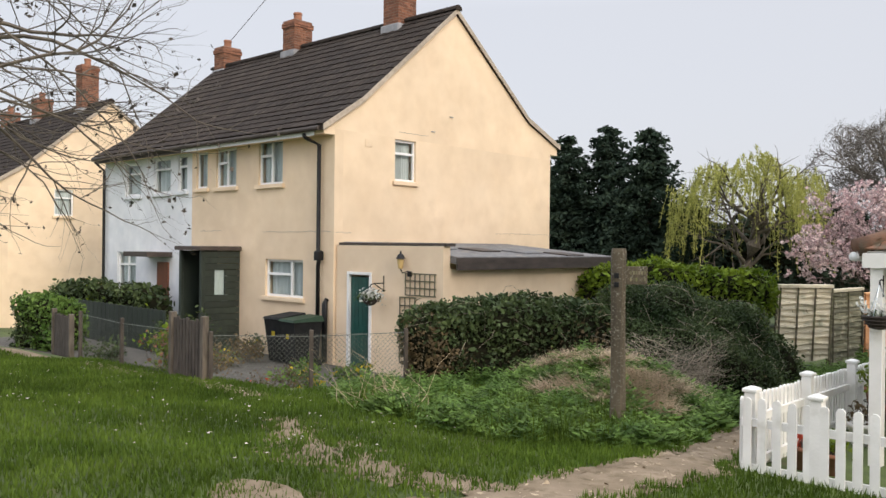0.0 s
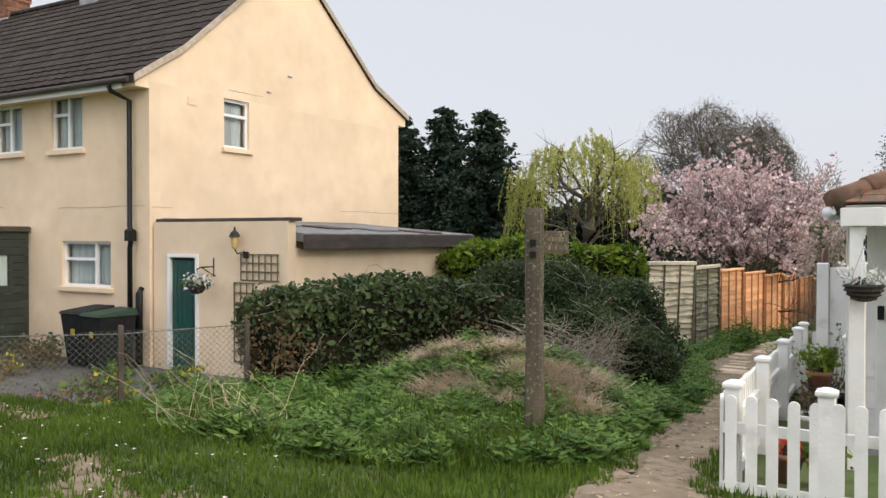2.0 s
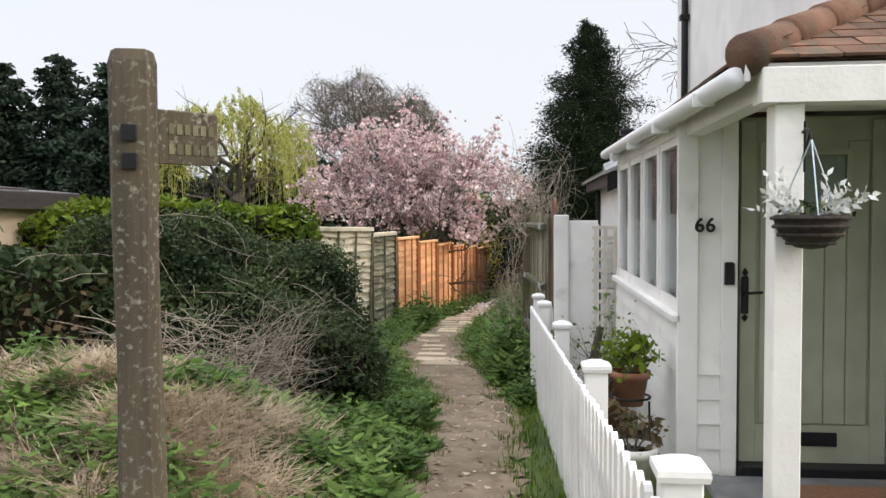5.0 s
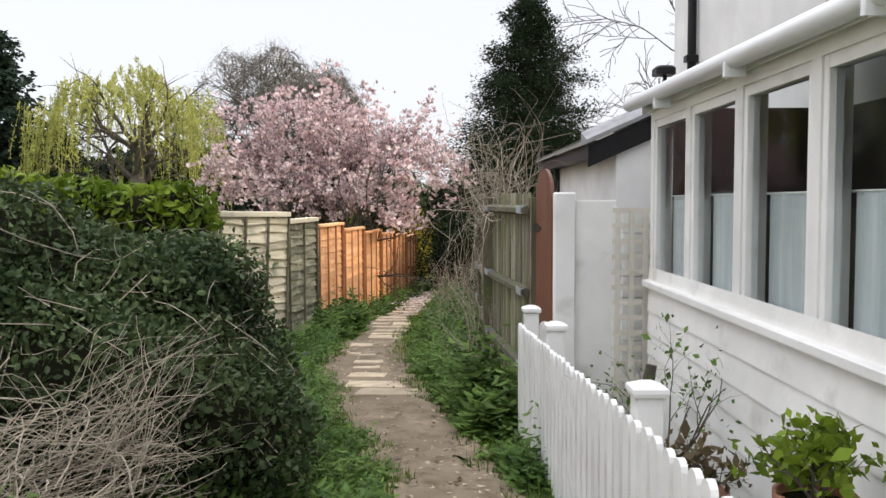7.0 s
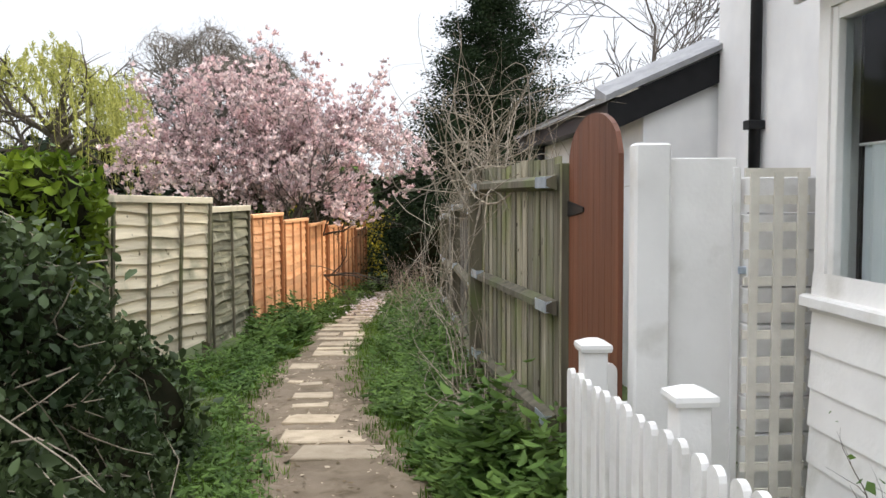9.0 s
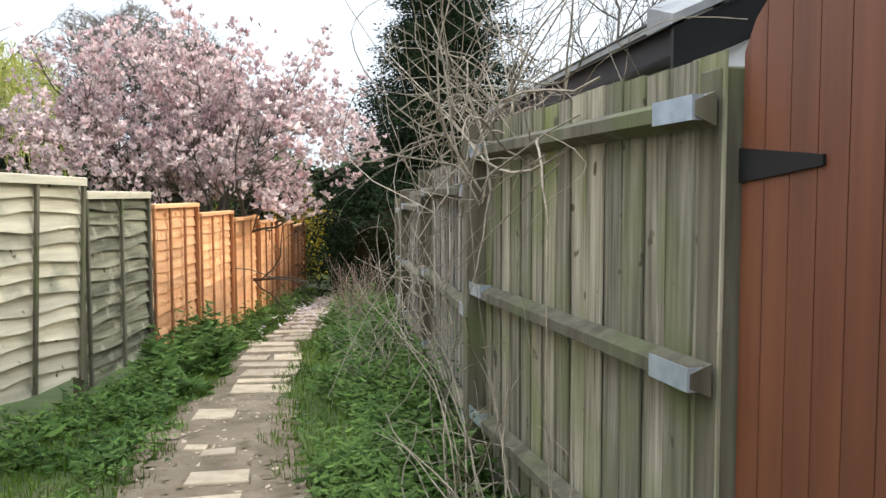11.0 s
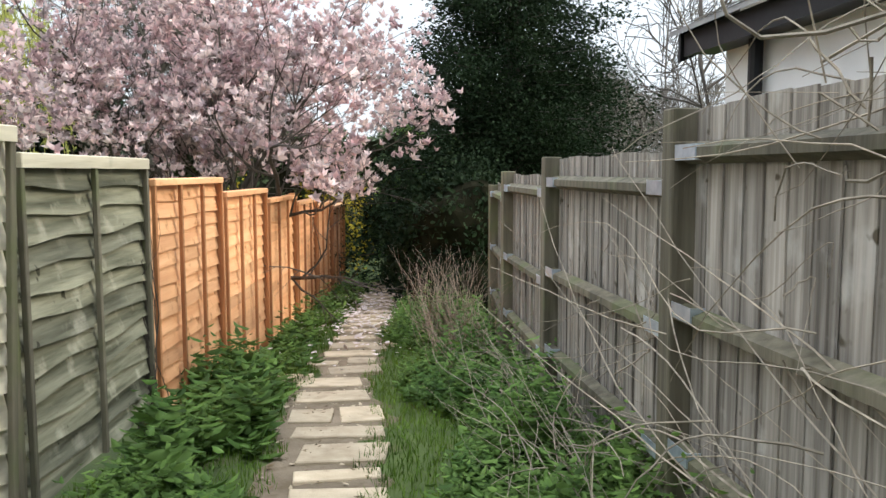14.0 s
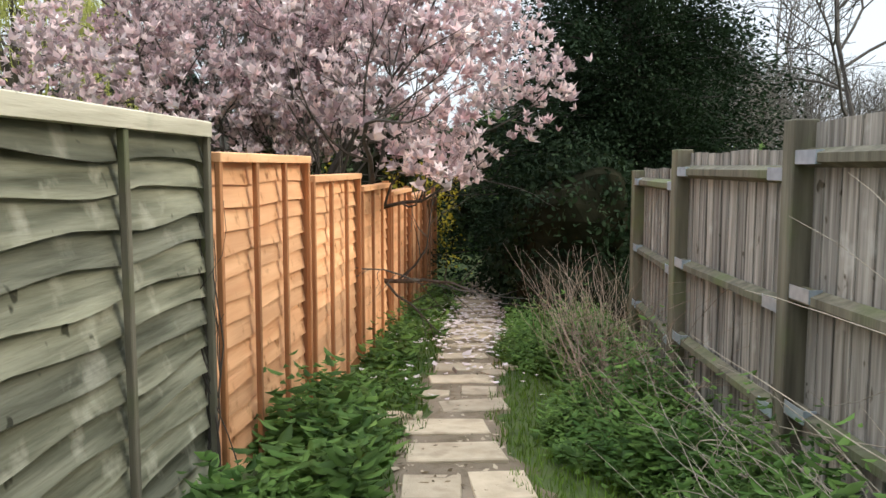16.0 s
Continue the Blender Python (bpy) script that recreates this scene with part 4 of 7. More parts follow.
# ---- cottage ----
def cottage():
    c = thing("cottage", (0, 0, 0), 0, "white painted cottage with glazed front and porch", "house")
    X, Y0, Y1, zb = -2.30, 9.97, 13.15, -0.95
    win = [(9.97 + 0.06 + k * 0.782, 9.97 + 0.06 + k * 0.782 + 0.70) for k in range(4)]
    side = part("wall", wall_panel(-Y1, -Y0, zb, 1.56, [(-b, -a, 0.42, 1.47) for a, b in win], 0.12), M["white"], c, "white boarded wall with windows", pose(X, 0, 0, 0, 0, -90))
    k = 0
    z = zb
    while z < 0.36:
        part("weatherboard", Buf().add([(u, y, v) for u in (-Y1 + 0.002, -Y0 - 0.002) for y, v in ((-0.015, z), (-0.004, z + 0.15), (-0.003, z))],
                                       [(0, 1, 2), (5, 4, 3), (0, 3, 4, 1), (0, 2, 5, 3)]), M["white"], side)
        z += 0.145
    for a, b in win:
        w = part("window", Buf().box(-b + 0.04, -a - 0.04, 0.01, 0.07, 0.42, 0.47), M["white"], side, "white painted timber window")
        part("head_rail", Buf().box(-b + 0.04, -a - 0.04, 0.01, 0.07, 1.42, 1.47), M["white"], w)
        part("stile", Buf().bbox(-b, -b + 0.04, 0.008, 0.07, 0.42, 1.47, 0.004), M["white"], w)
        part("stile", Buf().bbox(-a - 0.04, -a, 0.008, 0.07, 0.42, 1.47, 0.004), M["white"], w)
        p = part("pane", Buf().add([(-b + 0.04, 0.038, 0.47), (-a - 0.04, 0.038, 0.47), (-a - 0.04, 0.038, 1.42), (-b + 0.04, 0.038, 1.42)], [(0, 1, 2, 3)]), M["glass"], w)
        p.visible_shadow = False
        cv, n = [], 24
        for i in range(n + 1):
            u = -b + 0.03 + (b - a - 0.06) * i / n
            cv += [(u, 0.125 + 0.012 * math.sin(i * 1.7), 0.44), (u, 0.125 + 0.012 * math.sin(i * 1.7), 0.97)]
        part("curtain", Buf().add(cv, [(2 * i, 2 * i + 2, 2 * i + 3, 2 * i + 1) for i in range(n)]), M["curtain"], w, "white net half curtain")
        part("curtain_rod", Buf().tube([(-b, 0.125, 0.975), (-a, 0.125, 0.975)], 0.006, 6), M["white"], w)
    part("sill", Buf().bbox(-Y1 - 0.02, -Y0 + 0.03, -0.05, 0.0, 0.378, 0.42, 0.008), M["white"], side, "white painted window sill")
    # dark lining added behind the panes; the unlit room is in its colour
    part("room", Buf().box(-1.06, -1.02, Y0 + 0.14, Y1 - 0.02, zb, 1.55).box(X + 0.14, -1.07, Y1 - 0.06, Y1 - 0.02, zb, 1.55), M["room"], c, "dark panel behind the glass, coloured as an unlit room")
    # front wall with number, door recess
    front = part("wall", Buf().box(X + 0.12, -1.98, Y0, Y0 + 0.12, zb, 1.56).box(-1.10, -0.98, Y0, Y0 + 0.12, zb, 1.56), M["white"], c, "white boarded porch wall")
    part("corner_board", Buf().bbox(X - 0.02, X + 0.1, Y0 - 0.03, Y0 - 0.002, zb, 1.56, 0.005), M["white"], front)
    part("corner_board", Buf().bbox(-2.07, -1.98, Y0 - 0.035, Y0 - 0.002, zb, 1.56, 0.005), M["white"], front)
    for k in range(8):
        part("weatherboard", Buf().add([(u, y, v) for u in (X + 0.1, -2.07) for y, v in ((Y0 - 0.018, zb + k * 0.145), (Y0 - 0.002, zb + k * 0.145 + 0.15), (Y0 - 0.002, zb + k * 0.145))],
                                       [(0, 2, 1), (5, 3, 4), (0, 1, 4, 3), (0, 3, 5, 2)]), M["white"], front)
    d = part("door", Buf().box(-1.95, -1.13, Y0 + 0.05, Y0 + 0.09, -0.45, 1.56), M["sage"], c, "sage green panelled front door")
    for k in range(5):
        part("plank", Buf().bbox(-1.84 + k * 0.122, -1.722 + k * 0.122, Y0 + 0.036, Y0 + 0.049, -0.22, 0.92 if k in (2, 3) else 1.42, 0.005), M["sage"], d)
    part("stile", Buf().bbox(-1.95, -1.86, Y0 + 0.03, Y0 + 0.049, -0.45, 1.54, 0.004).bbox(-1.22, -1.13, Y0 + 0.03, Y0 + 0.049, -0.45, 1.54, 0.004).box(-1.86, -1.22, Y0 + 0.031, Y0 + 0.049, -0.45, -0.23), M["sage"], d)
    part("door_pane", Buf().box(-1.60, -1.36, Y0 + 0.04, Y0 + 0.046, 0.98, 1.34), M["glass"], d, "small square door light")
    part("pane_frame", Buf().box(-1.63, -1.60, Y0 + 0.03, Y0 + 0.049, 0.95, 1.37).box(-1.36, -1.33, Y0 + 0.03, Y0 + 0.049, 0.95, 1.37).box(-1.6, -1.36, Y0 + 0.03, Y0 + 0.049, 0.95, 0.98).box(-1.6, -1.36, Y0 + 0.03, Y0 + 0.049, 1.34, 1.37), M["sage"], d)
    lp = part("letter_plate", Buf().bbox(-1.64, -1.40, Y0 + 0.018, Y0 + 0.03, -0.35, -0.27, 0.006).bbox(-1.60, -1.44, Y0 + 0.012, Y0 + 0.018, -0.33, -0.29, 0.003), M["black"], d, "black iron letter plate")
    lp2 = part("latch", Buf().bbox(-1.945, -1.905, Y0 + 0.02, Y0 + 0.03, 0.42, 0.64, 0.008).tube([(-1.925, Y0 + 0.02, 0.54), (-1.925, Y0 - 0.03, 0.545), (-1.84, Y0 - 0.035, 0.55)], 0.008, 8).lathe([(0, 0.64), (0.02, 0.66), (0.0, 0.69)], 8, (-1.925, Y0 + 0.022, 0)).lathe([(0, 0.37), (0.02, 0.40), (0.0, 0.42)], 8, (-1.925, Y0 + 0.022, 0)), M["black"], d, "black iron thumb latch")
    part("threshold", Buf().bbox(-1.97, -1.11, Y0 - 0.08, Y0 + 0.1, -0.52, -0.452, 0.008), M["black"], c)
    part("doorstep", Buf().bbox(-2.2, -0.9, 8.45, Y0 - 0.085, -0.62, -0.50, 0.012), M["felt"], c, "grey stone porch floor")
    # porch posts, beam, gutters, roof
    for x in (-2.15, -0.95):
        part("porch_post", Buf().bbox(x - 0.058, x + 0.058, 8.56 - 0.058, 8.56 + 0.058, -0.62, 1.44, 0.006), M["white"], c, "white square porch post")
    part("beam", Buf().bbox(-2.27, -0.85, 8.46, 8.60, 1.44, 1.58, 0.006).bbox(-2.27, -2.17, 8.602, Y0, 1.455, 1.57, 0.006), M["white"], c)
    part("porch_ceiling", Buf().box(-2.26, -0.85, 8.50, Y0, 1.585, 1.60), M["white"], c)
    gut = part("gutter", Buf().tube([(-2.36, 8.52, 1.545), (-2.40, 13.35, 1.60)], 0.046, 12), M["upvc"], c, "white plastic half-round gutter", smooth=True)
    part("gutter_fascia", Buf().box(-2.325, -2.305, 8.50, 13.3, 1.53, 1.62), M["white"], gut)
    part("soffit", Buf().box(-2.303, -2.18, 9.98, 13.2, 1.565, 1.58), M["white"], gut)
    for y in (9.0, 10.2, 11.4, 12.6):
        part("gutter_clip", Buf().bbox(-2.43, -2.33, y - 0.012, y + 0.012, 1.495, 1.56, 0.004), M["upvc"], gut)
    # lean-to tile roof: rises from the eaves at x = -2.42 to the house wall at x = -1.0, hipped over the porch end
    rise = 0.62
    roof = part("porch_roof", Buf().add([(-2.32, 8.50, 1.61), (-2.32, 13.3, 1.61), (-1.0, 13.3, 1.61 + rise), (-1.0, 9.84, 1.61 + rise), (-0.9, 8.50, 1.61), (-0.9, 9.84, 1.61 + rise)],
                                        [(0, 3, 2, 1), (0, 4, 5, 3), (0, 1, 2, 3, 5, 4)]), M["clay"], c, "lichened red clay tile porch roof")
    pt = Buf().add([(0, 0, 0.012), (0.165, 0, 0.012), (0.165, 0.26, 0.004), (0, 0.26, 0.004), (0, 0, 0), (0.165, 0, 0)], [(0, 1, 2, 3), (4, 5, 1, 0)])
    pm = pt.mesh("clay_tile", M["clay"])
    slope = math.degrees(math.atan2(rise, 1.34))
    for r in range(11):
        f = r / 11
        y = 13.3 - 0.17
        while y > 8.54 + 1.34 * f:
            part("clay_tile", pm, None, roof, m=pose(-2.36 + 1.34 * f, y + 0.165, 1.613 + rise * f + 0.004 * random.random(), 0, 0, -90) @ pose(0, 0, 0, slope, 0, random.uniform(-1, 1)))
            y -= 0.17
        x = -2.32 + 1.34 * f + 0.02
        while x < -0.95:
            part("clay_tile", pm, None, roof, m=pose(x, 8.46 + 1.34 * f, 1.613 + rise * f + 0.004 * random.random()) @ pose(0, 0, 0, slope, 0, random.uniform(-1, 1)))
            x += 0.17
    hip0, hip1 = Vector((-2.33, 8.49, 1.63)), Vector((-1.0, 9.84, 1.66 + rise))
    for k in range(6):
        p, q = hip0.lerp(hip1, k / 6), hip0.lerp(hip1, (k + 1.12) / 6)
        part("hip_tile", Buf().tube([p, q], [0.088, 0.075], 14), M["clay"], roof, "rounded clay hip tile", smooth=True)
    # main house behind
    part("wall", Buf().box(-1.0, 6.0, 9.0, 17.2, -1.2, 6.2), M["cottage_white"], c, "tall white rendered house wall")
    part("roof_slab", Buf().add([(-1.3, 8.7, 6.2), (6.3, 8.7, 6.2), (6.3, 17.5, 6.2), (-1.3, 17.5, 6.2), (2.5, 8.7, 8.6), (2.5, 17.5, 8.6)], [(0, 3, 5, 4), (1, 4, 5, 2), (0, 4, 1), (3, 2, 5), (0, 1, 2, 3)]), M["clay"], c)
    pipe = part("drainpipe", Buf().tube([(-1.06, 16.35, -0.5), (-1.06, 16.35, 6.1)], 0.045, 10), M["black"], c, "black downpipe", smooth=True)
    for z in (1.3, 2.4, 3.6):
        part("pipe_clip", Buf().bbox(-1.13, -1.002, 16.29, 16.41, z, z + 0.07, 0.008), M["black"], pipe)
    part("overflow_pipe", Buf().tube([(-1.3, 9.9, 2.55), (-1.0, 10.35, 2.62)], 0.05, 10), M["black"], c)
    part("floodlight", Buf().bbox(-2.27, -2.14, 13.14, 13.28, 1.78, 1.84, 0.015).tube([(-2.2, 13.2, 1.62), (-2.2, 13.2, 1.81)], 0.014, 6), M["black"], c, "small black floodlight over the gutter")
    return c


cottage()


def house_number():
    o = thing("house_number", (-2.17, 9.937, 0.90), 0, "black house number 66 on white board", "number")
    for k, x in enumerate((-0.055, 0.006)):
        cu = bpy.data.curves.new("digit", "FONT")
        cu.body, cu.size, cu.extrude, cu.offset = "6", 0.115, 0.006, 0.002
        tmp = new("digit_shape", cu)
        bpy.context.view_layer.update()
        me = bpy.data.meshes.new_from_object(tmp.evaluated_get(bpy.context.evaluated_depsgraph_get()))
        bpy.data.objects.remove(tmp)
        me.materials.clear()
        me.materials.append(M["black"])
        part("digit", me, None, o, m=pose(x, 0, 0, 90))


house_number()
bell = solid("doorbell", Buf().bbox(-0.028, 0.028, -0.022, 0.0, -0.065, 0.065, 0.006), M["black"], "black video doorbell on white board", "doorbell", at=(-2.03, 9.932, 0.66))
door_mat = solid("doormat", Buf().bbox(-0.3, 0.3, -0.18, 0.18, 0, 0.02, 0.006), M["mat_brown"], "brown coir doormat on the porch step", "doormat", at=(-1.5, 9.5, -0.498))


def side_gate():
    g = thing("garden_gate", (-2.87, 13.74, gz(-2.9, 14) + 0.04), 90, "brown stained arched boarded gate with black hinges", "gate")
    n, w = 9, 0.98
    for k in range(n):
        a, b = w * k / n, w * (k + 1) / n - 0.004
        def top(u):
            return 1.78 + 0.22 * math.sqrt(max(0.0, 1 - ((u - w / 2) / (w / 2)) ** 2))
        part("plank", Buf().add([(u, y, z) for u in (a, (a + b) / 2, b) for y in (-0.012, 0.012) for z in (0, top(u))],
                                [(0, 1, 3, 2), (8, 10, 11, 9), (0, 4, 5, 1), (4, 8, 9, 5), (2, 3, 7, 6), (6, 7, 11, 10), (1, 5, 7, 3), (5, 9, 11, 7)]), M["gate"], g)
    for z in (0.55, 1.52):
        part("strap_hinge", Buf().add([(x, y, z + s * h) for x, h in ((w, 0.045), (w - 0.36, 0.012)) for y in (0.013, 0.020) for s in (-1, 1)],
                                      [(0, 1, 3, 2), (4, 6, 7, 5), (0, 4, 5, 1), (2, 3, 7, 6), (1, 5, 7, 3), (0, 2, 6, 4)]), M["black"], g, "black iron strap hinge")
    part("latch", Buf().bbox(0.02, 0.10, 0.013, 0.04, 0.50, 0.64, 0.006).tube([(0.06, 0.04, 0.60), (0.06, 0.09, 0.57), (0.06, 0.04, 0.52)], 0.01, 8), M["black"], g, "black ring latch")


side_gate()
solid("gate_post", Buf().bbox(-0.075, 0.075, -0.045, 0.045, 0, 1.82, 0.01), M["white"], "wide white painted timber gate post", "post", at=(-2.825, 13.48, gz(-2.85, 13.5)))
board_screen = thing("board_screen", (-2.745, 13.49, gz(-2.8, 13.5)), 0, "tall plain white painted board screen", "screen")
part("board", Buf().bbox(0, 0.29, 0, 0.035, 0, 1.76, 0.004), M["white"], board_screen)
part("batten", Buf().bbox(0.27, 0.30, -0.02, -0.002, 0, 1.72, 0.003), M["white"], board_screen)
part("bolt", Buf().bbox(0.29, 0.33, -0.04, -0.022, 1.28, 1.31, 0.003), M["steel"], board_screen, "small steel bolt")
screen2 = thing("block_wall", (-2.43, 13.42, -0.95), 0, "white painted block wall behind a trellis", "wall")
for k in range(12):
    part("block", Buf().bbox(0.004, 0.40, 0, 0.1, k * 0.152, k * 0.152 + 0.146, 0.006), M["white"], screen2)
trellis((-2.50, 13.25, -0.9), 0.19, 1.78, 3, 18, material="cream", label="cream painted wooden trellis on white wall", s=0.034)


def rear_extension():
    o = thing("rear_extension", (0, 0, 0), 0, "low white rear extension, slate roof, black fascia", "outbuilding")
    part("wall", Buf().box(-1.65, 2.0, 17.25, 22.2, -1.6, 1.72), M["cottage_white"], o)
    part("slate_bed", Buf().add([(-1.98, 17.25, 1.68), (-1.98, 22.5, 1.68), (1.5, 22.5, 3.2), (1.5, 17.25, 3.2), (-1.98, 17.25, 1.64), (-1.98, 22.5, 1.64), (1.5, 22.5, 3.16), (1.5, 17.25, 3.16)],
                                [(3, 2, 1, 0), (4, 5, 6, 7), (0, 1, 5, 4), (1, 2, 6, 5), (2, 3, 7, 6), (3, 0, 4, 7)]), M["slate"], o, "grey slate roof")
    sm = Buf().add([(0, 0, 0.010), (0.29, 0, 0.010), (0.29, 0.34, 0.003), (0, 0.34, 0.003), (0, 0, 0), (0.29, 0, 0)], [(0, 1, 2, 3), (4, 5, 1, 0)]).mesh("slate", M["slate"])
    sl = math.degrees(math.atan2(1.52, 3.48))
    for r in range(11):
        for k in range(17):
            part("slate", sm, None, o, m=pose(-1.99 + 0.29 * r, 22.5 - 0.30 * k - (0.15 if r % 2 else 0) + 0.0, 1.685 + 0.1267 * r, 0, 0, -90) @ pose(0, 0, 0, sl, 0, 0))
    part("fascia_board", Buf().box(-1.90, -1.87, 17.25, 22.4, 1.48, 1.655), M["black"], o, "black painted fascia")
    part("barge_board", Buf().add([(x, y, z + d) for x, z in ((-1.92, 1.64), (1.5, 3.13)) for y in (22.42, 22.46) for d in (-0.2, 0.02)], [(0, 1, 3, 2), (4, 6, 7, 5), (0, 4, 5, 1), (2, 3, 7, 6), (1, 5, 7, 3), (0, 2, 6, 4)]), M["black"], o)
    part("soffit", Buf().box(-1.868, -1.652, 17.25, 22.4, 1.5, 1.52), M["black"], o)
    for ya, yb in ((17.25, 17.4), (22.0, 22.2)):
        part("gable", Buf().add([(x, y, z) for y in (ya, yb) for x, z in ((-1.65, 1.722), (2.0, 1.722), (1.4, 3.1), (-1.65, 1.78))], [(0, 1, 2, 3), (7, 6, 5, 4), (0, 4, 5, 1), (1, 5, 6, 2), (2, 6, 7, 3), (3, 7, 4, 0)]), M["cottage_white"], o)
    part("barge_board", Buf().add([(x, y, z + d) for x, z in ((-1.99, 1.60), (-0.98, 2.04)) for y in (17.18, 17.22) for d in (-0.26, 0.0)], [(0, 1, 3, 2), (4, 6, 7, 5), (0, 4, 5, 1), (2, 3, 7, 6), (1, 5, 7, 3), (0, 2, 6, 4)]), M["black"], o)
    part("verge_slate", Buf().add([(x, y, z + d) for x, z in ((-2.02, 1.605), (-0.98, 2.06)) for y in (17.12, 17.5) for d in (0.0, 0.05 + 0.3 * (y - 17.12))], [(0, 1, 3, 2), (4, 6, 7, 5), (0, 4, 5, 1), (2, 3, 7, 6), (1, 5, 7, 3), (0, 2, 6, 4)]), M["slate"], o, "grey slates along the verge")
    part("drainpipe", Buf().tube([(-1.72, 21.62, 1.5), (-1.72, 21.62, -1.4)], 0.05, 10), M["black"], o)


rear_extension()


# ---- signpost ----
def signpost():
    x, y = -4.62, 7.98
    b = gz(x, y) - 0.25
    o = thing("signpost", (x, y, b), 14, "weathered lichened wooden footpath signpost", "signpost")
    h = 1.60 - b
    r = 0.088
    prof = []
    for k in range(10):
        a = 2 * math.pi * (k + 0.5) / 10
        c, d = math.cos(a), math.sin(a)
        q = r * 0.9 / (abs(c) ** 5 + abs(d) ** 5) ** 0.2
        prof.append((q * c, q * d))
    post = Buf()
    zs = [0, h * 0.25, h * 0.5, h * 0.75, h - 0.04, h]
    v = [(px * (1.03 - 0.06 * z / h) * (0.86 if z == h else 1) + 0.008 * math.sin(z * 3 + i), py * (1.03 - 0.06 * z / h) * (0.86 if z == h else 1), z) for z in zs for i, (px, py) in enumerate(prof)]
    post.add(v, [(10 * j + i, 10 * j + (i + 1) % 10, 10 * j + 10 + (i + 1) % 10, 10 * j + 10 + i) for j in range(5) for i in range(10)] + [tuple(range(50, 60))])
    p = part("post", post, M["oak"], o)
    part("finger", Buf().bbox(0.06, 0.33, -0.022, 0.022, h - 0.40, h - 0.20, 0.006), M["oak"], o, "weathered finger board with faded carved lettering", pose(0, 0, 0, 0, 0, 38))
    for row in range(2):
        for k in range(6):
            part("letter", Buf().box(0.12 + k * 0.033, 0.142 + k * 0.033, -0.026, -0.0225, h - 0.29 - 0.075 * row, h - 0.25 - 0.075 * row), M["grey_post"], o, m=pose(0, 0, 0, 0, 0, 38))
    for z in (0.30, 0.40):
        part("waymark_disc", Buf().bbox(-0.028, 0.028, -0.092, -0.080, h - z - 0.028, h - z + 0.028, 0.005), M["black"], o, "small dark square waymark")


signpost()


# ---- growing things ----
def scatter(rng, n, x0, x1, y0, y1, keep=None):
    x, y = rng.uniform(x0, x1, n), rng.uniform(y0, y1, n)
    if keep is not None:
        k = keep(x, y)
        x, y = x[k], y[k]
    return x, y


def off_path(x, y, margin=1.0):
    return np.abs(x - path_x(y)) > path_w(y) * margin * (1 + 0.15 * np.sin(y * 2.3) + 0.2 * np.sin(y * 9.1 + x * 7))


def blades(name, rng, x, y, tall, wide, material, lean=0.5, lift=0.0):
    """Grass: each blade a narrow bent leaf rooted in the ground."""
    n = len(x)
    z = ground_z(x, y) - 0.01 + lift
    h = tall * (0.55 + 0.9 * rng.random(n))
    az = rng.uniform(0, 2 * np.pi, n)
    le = rng.uniform(*lean, n) if isinstance(lean, tuple) else np.abs(rng.normal(0, lean, n))
    up = np.stack([np.cos(az) * np.sin(le), np.sin(az) * np.sin(le), np.cos(le)], 1)
    side = np.stack([-np.sin(az), np.cos(az), np.zeros(n)], 1)
    c = np.stack([x, y, z], 1) + up * h[:, None] * 0.5
    return quads(name, c, up * h[:, None] * 0.5, side * (wide * (0.6 + 0.8 * rng.random(n)))[:, None], M[material])


def stuff(name, me, label, category):
    return tagged(new(name, me), label, category, kind="stuff")


def in_mound(x, y):
    return ((x + 6.1) / 2.3) ** 2 + ((y - 9.3) / 2.4) ** 2


def straw_zone(x, y):
    return ((((x + 6.3) / 1.0) ** 2 + ((y - 9.85) / 0.42) ** 2 < 1) | (((x + 4.8) / 0.6) ** 2 + ((y - 9.0) / 0.75) ** 2 < 1) | (((x + 5.6) / 0.8) ** 2 + ((y - 8.9) / 0.3) ** 2 < 1)) & (np.sin(x * 5.1 + 2 * np.sin(y * 4.3)) > -0.55)


RNG = np.random.default_rng(11)


def wavy(x, y):
    return np.sin(x * 2.1 + 1.3 * np.sin(y * 1.7)) + np.sin(y * 2.6 + 1.1 * np.sin(x * 1.3))


